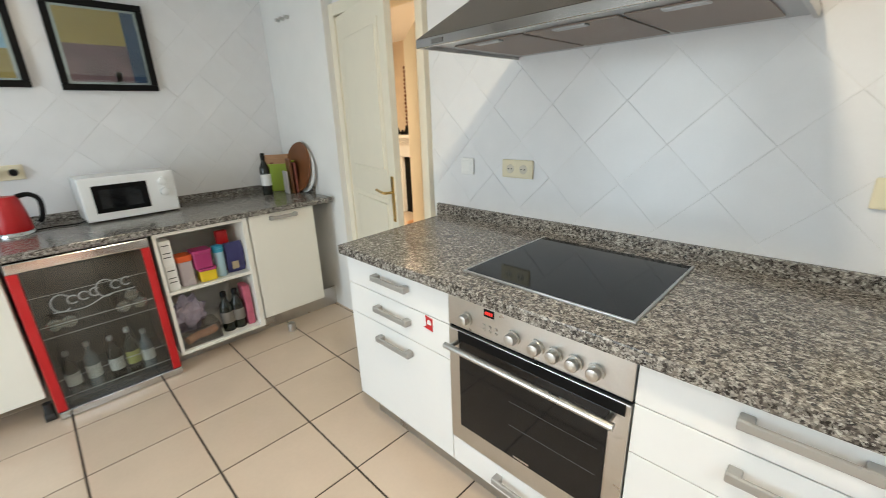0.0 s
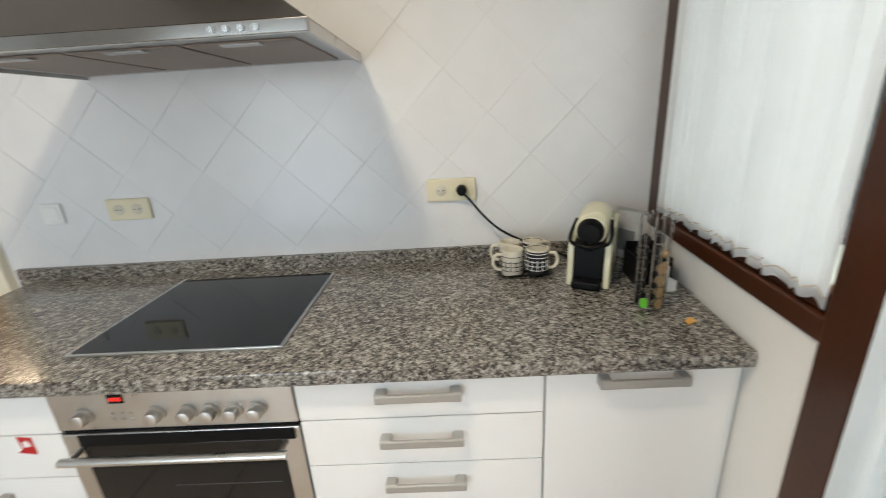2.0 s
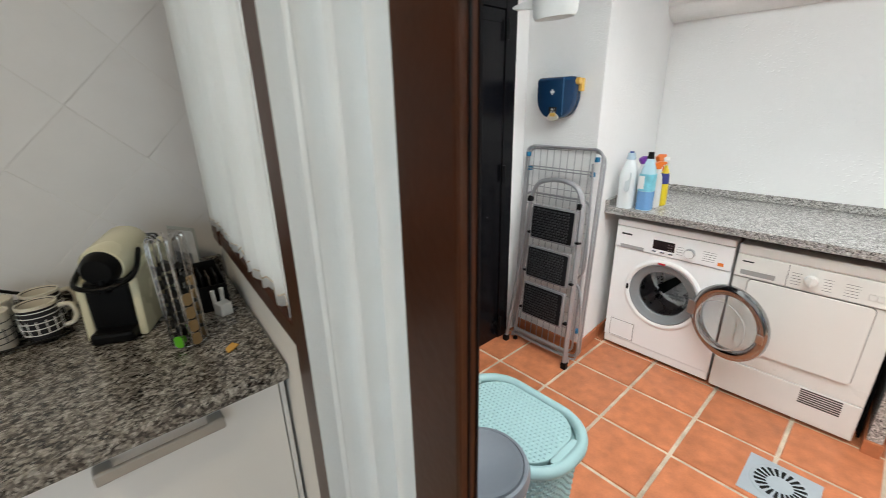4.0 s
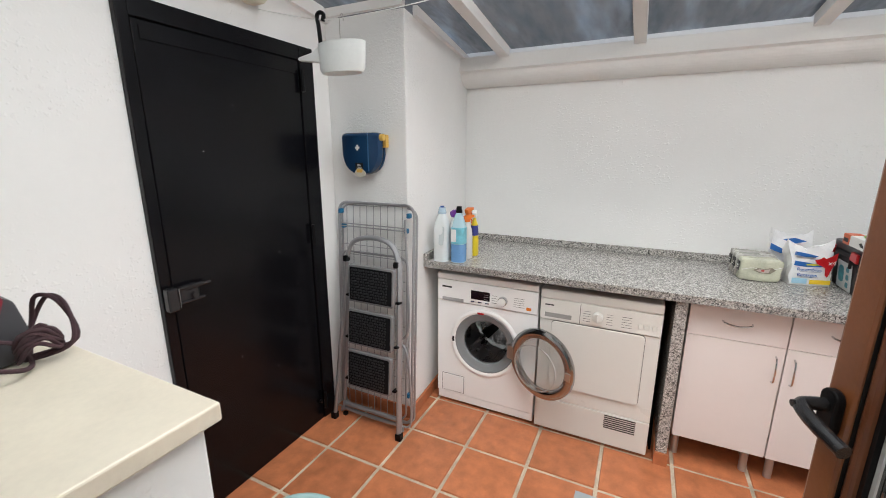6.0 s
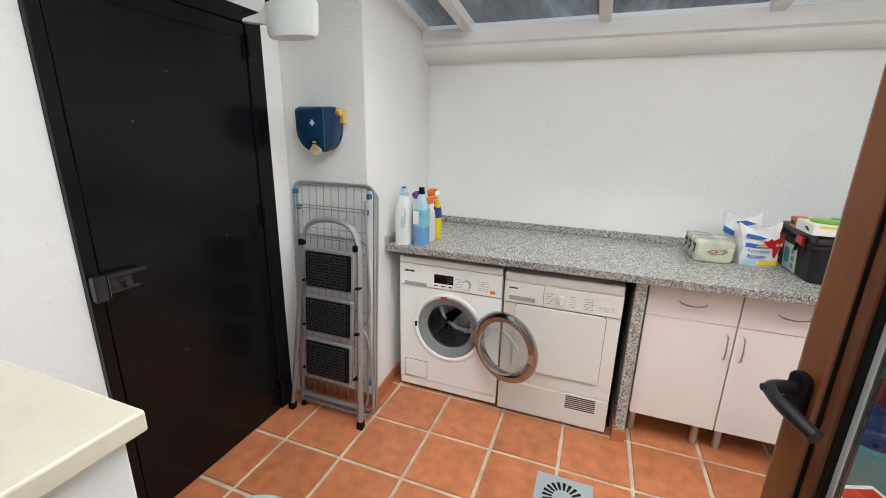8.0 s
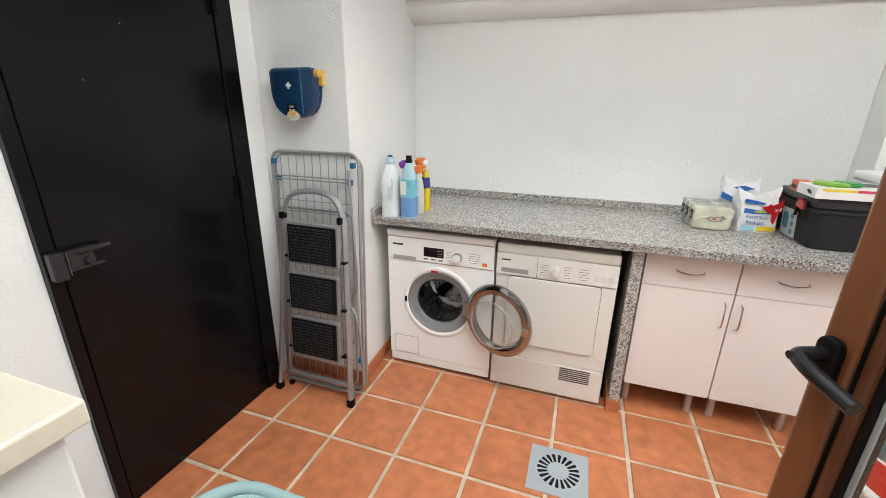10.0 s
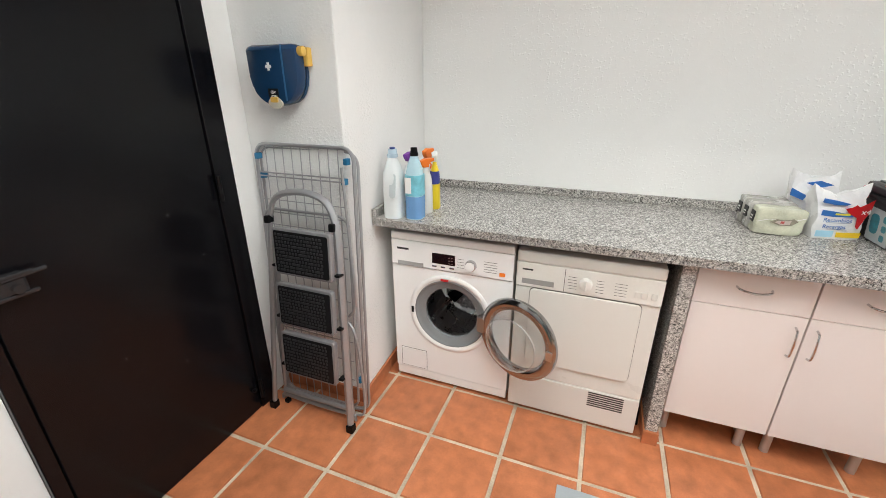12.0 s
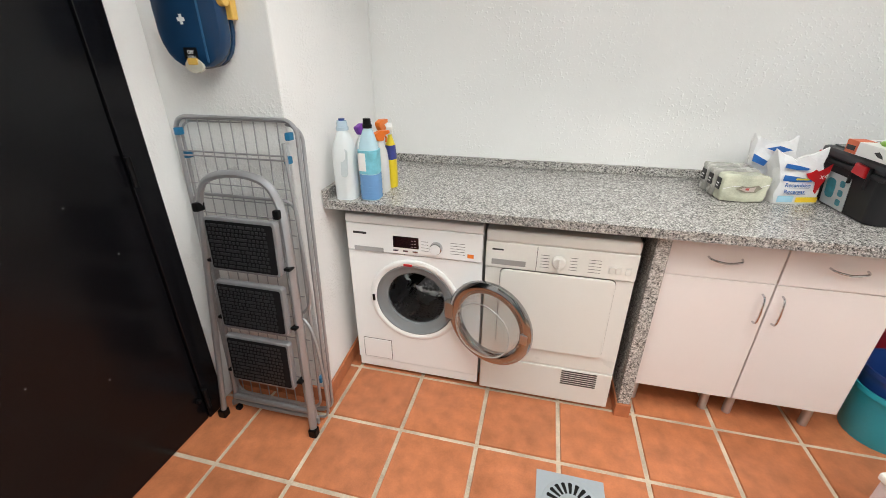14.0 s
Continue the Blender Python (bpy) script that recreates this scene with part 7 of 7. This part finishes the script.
# rubbish bin
rbn = thing("rubbish_bin", "round steel rubbish bin with a slate grey lid", "rubbish bin", (1.155, 0.535, LZ))
part("body", lathe([(0, 0), (0.108, 0), (0.11, 0.01), (0.11, 0.655), (0, 0.655)], 40), M_STEEL, rbn, "brushed steel body", True)
part("rim", lathe([(0.11, 0.655), (0.116, 0.657), (0.118, 0.675), (0.112, 0.69), (0.104, 0.691), (0.104, 0.655)], 40), M_GREYLID, rbn, "grey rim", True)
part("lid", lathe([(0, 0.684), (0.082, 0.686), (0.092, 0.692), (0.1, 0.694), (0.102, 0.688), (0.102, 0.66), (0, 0.66)][::-1], 40), M_GREYLID, rbn, "slate grey lid", True)
part("label", lathe([(0.1112, 0.50), (0.1112, 0.62)], 40), mat("bin_label_blue", (0.05, 0.2, 0.5), 0.4), rbn, "blue printed wrap label", True)

# laundry basket
bk = thing("laundry_basket", "mint plastic rattan-look laundry basket with a hinged lid", "laundry basket", (1.425, 0.655, LZ), 0)
H = 0.60
wx, wy = 0.135, 0.205
b_ = prism(rrect(-wx, wx, -wy, wy, 0.118, 8), 0, H - 0.045, "z")
bmesh.ops.subdivide_edges(b_, edges=[e for e in b_.edges if abs(e.verts[0].co.z - e.verts[1].co.z) > 0.1], cuts=6)
for v_ in b_.verts:
    k = 0.84 + 0.16 * v_.co.z / H
    v_.co.x *= k
    v_.co.y *= k
part("body", b_, M_MINT, bk, "", True)
part("rim", tube([(x, y, H - 0.03) for x, y in rrect(-wx - 0.006, wx + 0.006, -wy - 0.006, wy + 0.006, 0.124, 9)], 0.018, 10, True), M_MINT, bk, "rounded wrapped rim", True)
part("lid", prism(rrect(-wx + 0.008, wx - 0.008, -wy + 0.03, wy - 0.03, 0.10, 8), H - 0.045, H - 0.022, "z", bevel=0.004), M_MINT, bk, "woven-look lid")
for s in (-1, 1):
    part("grip", prism(rrect(-0.06, 0.06, s * (wy - 0.018) - 0.012, s * (wy - 0.018) + 0.012, 0.011), H - 0.04, H - 0.018, "z", bevel=0.004), M_MINT, bk, "moulded grip")
# woven strands in rows round the body and over the lid
bm = bmesh.new()
verts, faces = [], []


def strand(p, u, v, w):
    i = len(verts)
    for a, b, c in ((-1, -1, 0), (1, -1, 0), (1, 1, 0), (-1, 1, 0), (-0.5, -0.5, 1), (0.5, -0.5, 1), (0.5, 0.5, 1), (-0.5, 0.5, 1)):
        verts.append(p + u * a + v * b + w * c)
    faces.extend([(i + 4, i + 5, i + 6, i + 7), (i, i + 1, i + 5, i + 4), (i + 1, i + 2, i + 6, i + 5), (i + 2, i + 3, i + 7, i + 6), (i + 3, i, i + 4, i + 7)])


for r_ in range(44):
    z = 0.03 + r_ * 0.0117
    k = 0.84 + 0.16 * z / H
    per = rrect(-wx * k, wx * k, -wy * k, wy * k, 0.118 * k, 8)
    for i in range(len(per)):
        a, b = Vector((*per[i], z)), Vector((*per[(i + 1) % len(per)], z))
        L = (b - a).length
        n = max(1, round(L / 0.017))
        t_ = (b - a).normalized()
        nn = Vector((t_.y, -t_.x, 0))
        for q_ in range(n):
            c_ = a.lerp(b, (q_ + (0.25 if r_ % 2 else 0.75)) / n)
            strand(c_, t_ * 0.0072, Vector((0, 0, 0.0048)), nn * 0.0035)
for i in range(17):
    for j in range(24):
        x = -wx + 0.022 + i * 0.0142
        y = -wy + 0.045 + j * 0.0138 + (0.0069 if i % 2 else 0)
        ex_, ey_ = max(0, abs(x) - (wx - 0.108)), max(0, abs(y) - (wy - 0.13))
        if math.hypot(ex_, ey_) > 0.093:
            continue
        strand(Vector((x, y, H - 0.0225)), Vector((0.006, 0.0012, 0)), Vector((-0.001, 0.0048, 0)), Vector((0, 0, 0.003)))
me = bpy.data.meshes.new("weave")
me.from_pydata([tuple(v_) for v_ in verts], [], faces)
bm.free()
me.materials.append(M_MINT)
wv = new("weave", me)
wv.parent = bk
tagged(wv, "woven strand pattern", kind="stuff")

bucket("basin", "dark blue plastic basin on the floor by the black door", (1.50, 1.36, LZ), 0.15, 0.18, M_NAVY)

# clothes line reel, line, clip and scoop
rl = thing("line_reel", "off-white wall-mounted clothes line casing above the black door", "clothes line", (2.09, 1.6, 2.12))
part("casing", prism([(-0.19, 0.08), (-0.19, -0.03), (-0.14, -0.055), (-0.09, -0.06), (-0.05, -0.045), (0.0, -0.045), (0.05, -0.03), (0.10, -0.055), (0.15, -0.05), (0.175, -0.02), (0.18, 0.04), (0.15, 0.08)], -0.07, -0.002, "y", bevel=0.01), mat("aged_white_plastic", (0.62, 0.59, 0.48), 0.4), rl, "", True)
for x, z in ((-0.13, -0.035), (0.02, -0.025), (0.13, -0.03)):
    part("screw", cyl((x, -0.07, z), (x, -0.075, z), 0.009, 12), M_STEEL, rl, "", True)
part("line", tube(smooth_path([(0.11, -0.07, -0.08), (0.11, -0.38, -0.155), (0.11, -0.6, -0.165), (0.11, -0.95, -0.15), (0.11, -2.0, -0.08), (0.11, -3.3, 0.0)], 6), 0.0018, 6), M_PAPER, rl, "thin white line")
ck = thing("line_clip", "black plastic hook hanging on the clothes line", "hook", (2.2, 1.21, 1.965))
part("hook", tube(smooth_path([(0.0, -0.012, -0.01), (0.0, -0.018, 0.012), (0.0, 0.0, 0.022), (0.0, 0.014, 0.01), (0.0, 0.008, -0.03), (0.0, 0.004, -0.085)]), 0.008, 8), M_BLACK, ck, "", True)
sc = thing("scoop", "white plastic scoop with a handle, hung from the clothes line", "scoop", (2.2, 1.115, 1.82), 0)
part("cup", lathe([(0, -0.055), (0.09, -0.055), (0.1, -0.04), (0.105, 0.05), (0.1, 0.052), (0.095, 0.048), (0.092, -0.045), (0, -0.05)], 36, sq=(0.5, 1.0)), mat("white_scoop_plastic", (0.72, 0.74, 0.73), 0.35), sc, "", True)
part("handle", prism([(0.1, -0.01), (0.205, 0.004), (0.21, 0.012), (0.2, 0.018), (0.13, 0.03), (0.1, 0.05)], -0.014, 0.014, "x", bevel=0.004), bpy.data.materials["white_scoop_plastic"], sc, "white handle")
part("wire_hook", tube(smooth_path([(0, 0.0, 0.04), (0, 0.004, 0.09), (0, 0.0, 0.14), (0, -0.012, 0.15), (0, -0.016, 0.125)]), 0.002, 6), M_STEEL, sc, "", True)

# steam iron with its cord on the stone slab
ir = thing("steam_iron", "dark grey and burgundy iron standing on end with a braided cord", "iron", (1.115, 1.175, 1.0565), 10)
part("body", prism([(-0.09, 0.0), (0.06, 0.0), (0.075, 0.06), (0.06, 0.13), (-0.02, 0.19), (-0.09, 0.19)], -0.05, 0.05, "x", bevel=0.014), mat("iron_grey", (0.05, 0.05, 0.055), 0.35), ir, "", True, Matrix.Rotation(radians(-90), 4, "Z"))
part("burgundy_shell", prism([(-0.08, 0.13), (0.03, 0.10), (0.045, 0.14), (-0.03, 0.2), (-0.08, 0.2)], -0.053, 0.053, "x", bevel=0.01), mat("burgundy_plastic", (0.16, 0.008, 0.02), 0.3), ir, "burgundy shell", True, Matrix.Rotation(radians(-90), 4, "Z"))
M_CORD = mat("dark_braided_cord", (0.045, 0.02, 0.025), 0.8, vary=0.5, scale=90)
for s, z in ((0, 0.006), (1, 0.012)):
    part("cord_loop", tube(smooth_path([(0.05, -0.06, z), (0.09 + 0.01 * s, -0.13, z + 0.03), (0.11, -0.1 + 0.02 * s, z + 0.1), (0.12 - 0.02 * s, -0.03, z + 0.11), (0.1, 0.0, z + 0.05), (0.07, -0.03, z)], 6, True), 0.0045, 8, True), M_CORD, ir, "braided cord loop", True)
for s in range(4):
    a_ = 0.5 * s
    part("cord_loop", tube(smooth_path([(0.055 + 0.036 * math.cos(a_ + k * math.pi / 3), -0.095 + 0.026 * math.sin(a_ + k * math.pi / 3), 0.012 + 0.01 * s + 0.022 * (1 + math.sin(k * 1.9 + s))) for k in range(6)], 5, True), 0.0045, 8, True), M_CORD, ir, "braided cord loop", True)
part("cord_loop", tube(smooth_path([(0.04, -0.09, 0.01), (0.0, -0.13, 0.02), (-0.05, -0.12, 0.05), (-0.04, -0.09, 0.08), (0.02, -0.09, 0.06)], 6, True), 0.0045, 8, True), M_CORD, ir, "braided cord loop", True)

# ---- tree over the roof ----
tree = thing("tree", "leafy garden tree reaching over the glass roof", "tree", (6.2, 0.6, -0.2))
M_BARK = mat("grey_brown_bark", (0.12, 0.085, 0.06), 0.9, vary=0.3, scale=10, bump=0.8, bscale=40)
M_LEAF = mat("dark_green_leaf", (0.05, 0.085, 0.03), 0.5, vary=0.3)
part("trunk", tube(smooth_path([(0, 0, 0), (0.05, 0.05, 1.5), (-0.2, 0, 3.0), (-0.7, -0.2, 4.2)]), 0.15, 12), M_BARK, tree, "", True)
tr = random.Random(21)
tips = []
for k in range(11):
    a, L = tr.uniform(2.2, 4.2) if k % 3 else tr.uniform(0, 6.28), tr.uniform(1.2, 3.0)
    b0 = Vector((-0.2, 0, 2.8 + 0.12 * k))
    b2_ = b0 + Vector((math.cos(a) * L, math.sin(a) * L * 1.3, tr.uniform(0.6, 1.8)))
    mid = b0.lerp(b2_, 0.5) + Vector((0, 0, 0.25))
    part("limb", tube(smooth_path([b0, mid, b2_]), 0.045, 7), M_BARK, tree, "", True)
    tips += [b2_, mid, b0.lerp(b2_, 0.8)]
lv, lf = [], []
for k in range(5200):
    c_ = tips[tr.randrange(len(tips))] + Vector((tr.gauss(0, 0.5), tr.gauss(0, 0.6), tr.gauss(0, 0.3)))
    u_ = Vector((tr.gauss(0, 1), tr.gauss(0, 1), tr.gauss(0, 0.6))).normalized()
    w_ = u_.cross(Vector((tr.gauss(0, 1), tr.gauss(0, 1), tr.gauss(0, 1)))).normalized()
    i = len(lv)
    for a, b in ((-1, 0), (-0.2, 0.42), (1, 0), (-0.2, -0.42)):
        lv.append(tuple(c_ + u_ * (0.07 * a) + w_ * (0.07 * b)))
    lf.append((i, i + 1, i + 2, i + 3))
me = bpy.data.meshes.new("crown")
me.from_pydata(lv, [], lf)
me.materials.append(M_LEAF)
cw = new("crown", me)
cw.parent = tree
tagged(cw, "uneven crown of small dark leaves", kind="stuff")
wall("ground", -60, 80, -60, 60, -0.4, -0.21, mat("garden_grass", (0.06, 0.09, 0.03), 0.9, vary=0.3), "green garden ground round the house")

# ---- tiles, last ----


def clip_poly(pts, u0, u1, v0, v1):
    """The part of a convex polygon inside a rectangle."""
    for ax, lim, sign in ((0, u0, 1), (0, u1, -1), (1, v0, 1), (1, v1, -1)):
        out = []
        for i, p in enumerate(pts):
            q = pts[(i + 1) % len(pts)]
            a, b = sign * (p[ax] - lim), sign * (q[ax] - lim)
            if a >= 0:
                out.append(p)
            if a * b < 0:
                t = a / (a - b)
                out.append((p[0] + (q[0] - p[0]) * t, p[1] + (q[1] - p[1]) * t))
        pts = out
        if len(pts) < 3:
            return []
    return pts


def pillow(pts, d, c, edge, flip_=False):
    """A tile's faces: outline at the back, a slightly smaller face in front. Local to its centre c; d is its thickness."""
    loc = [(p[0] - c[0], p[1] - c[1]) for p in pts]
    n = len(loc)
    mx_, my_ = sum(p[0] for p in loc) / n, sum(p[1] for p in loc) / n
    top = []
    for p in loc:
        L = math.hypot(p[0] - mx_, p[1] - my_)
        k = max(0.0, 1 - edge / max(L, 1e-6))
        top.append((mx_ + (p[0] - mx_) * k, my_ + (p[1] - my_) * k))
    v = [(*p, 0) for p in loc] + [(*p, d) for p in top]
    f = [tuple(range(n, 2 * n))] + [(i, (i + 1) % n, n + (i + 1) % n, n + i) for i in range(n)]
    return v, f


shared = {}


def tile(name, key, pts, d, c, edge, material, parent, m):
    """A piece on a mesh that alike pieces share."""
    full = (key, tuple((round(p[0] - c[0], 4), round(p[1] - c[1], 4)) for p in pts))
    me = shared.get(full)
    if me is None:
        v, f = pillow(pts, d, c, edge)
        me = bpy.data.meshes.new(name)
        me.from_pydata(v, [], f)
        me.materials.append(material)
        shared[full] = me
    ob = new(name, me)
    ob.parent = parent
    ob.matrix_basis = m
    return ob


rng = random.Random(11)


def diamonds(parent, u_lo, u_hi, v_lo, v_hi, u_ref, v_ref, place, skip=None):
    """Diamond-laid tiles with half diagonal D."""
    D, g = 0.1548, 0.0009
    for i in range(-30, 31):
        for j in range(-12, 13):
            if (i + j) % 2:
                continue
            cu, cv = u_ref + i * D, v_ref + j * D
            h = D - g
            raw = [(cu, cv - h), (cu + h, cv), (cu, cv + h), (cu - h, cv)]
            pts = clip_poly(raw, u_lo, u_hi, v_lo, v_hi)
            if len(pts) < 3:
                continue
            area = abs(sum(p[0] * q[1] - q[0] * p[1] for p, q in zip(pts, pts[1:] + pts[:1]))) / 2
            if area < 2e-4:
                continue
            tilt = Matrix.Rotation(radians(rng.uniform(-0.6, 0.6)), 4, "X") @ Matrix.Rotation(radians(rng.uniform(-0.6, 0.6)), 4, "Y")
            tile("tile", "wall", pts, 0.0042, (cu, cv), 0.0012, M_WTILE, parent, place(cu, cv) @ tilt)


# hob wall: u = x, v = z, facing -y; crossing points at x = -0.456, z = 1.308
diamonds(wall_n, -1.66, 1.0, 0.93, 2.5, -0.456, 1.308 + 0.1548, lambda u, v: Matrix.Translation((u, 1.5848, v)) @ Matrix.Rotation(radians(90), 4, "X"))
# picture wall: u = y, facing +x
diamonds(wall_w, -1.4, 1.5, 0.93, 2.5, 0.05, 1.308, lambda u, v: Matrix.Translation((KX0 - 0.0052, u, v)) @ Matrix(((0, 0, 1, 0), (1, 0, 0, 0), (0, 1, 0, 0), (0, 0, 0, 1))))

# kitchen floor, 0.415 m grid through (-2.077, 0.235)
for i in range(-4, 8):
    for j in range(-7, 4):
        x0, y0 = -2.077 + 0.4155 * i, 0.235 + 0.4155 * j
        pts = clip_poly([(x0 + 0.0028, y0 + 0.0038), (x0 + 0.4127, y0 + 0.0038), (x0 + 0.4127, y0 + 0.4117), (x0 + 0.0028, y0 + 0.4117)], -3.38, 0.798, -2.4, 1.57)
        if len(pts) > 2:
            c = (x0 + 0.2, y0 + 0.2)
            tilt = Matrix.Rotation(radians(rng.uniform(-0.08, 0.08)), 4, "X") @ Matrix.Rotation(radians(rng.uniform(-0.08, 0.08)), 4, "Y")
            tile("tile", "kfloor", pts, 0.007, c, 0.0018, M_KTILE, kfloor, Matrix.Translation((*c, -0.0066)) @ tilt)

# laundry floor, 0.325 m grid through (2.598, 0.747)
for i in range(-6, 5):
    for j in range(-9, 4):
        x0, y0 = 2.598 + 0.3235 * i, 0.747 + 0.3265 * j
        g = 0.007
        pts = clip_poly([(x0 + g, y0 + g), (x0 + 0.3235 - g, y0 + g), (x0 + 0.3235 - g, y0 + 0.3265 - g), (x0 + g, y0 + 0.3265 - g)], 0.982, 3.6, -1.78, 1.6)
        if len(pts) > 2:
            c = (x0 + 0.16, y0 + 0.16)
            tilt = Matrix.Rotation(radians(rng.uniform(-0.15, 0.15)), 4, "X") @ Matrix.Rotation(radians(rng.uniform(-0.15, 0.15)), 4, "Y")
            tile("tile", "lfloor", pts, 0.008, c, 0.006, M_TERRA, lfloor, Matrix.Translation((*c, LZ - 0.0068)) @ tilt)
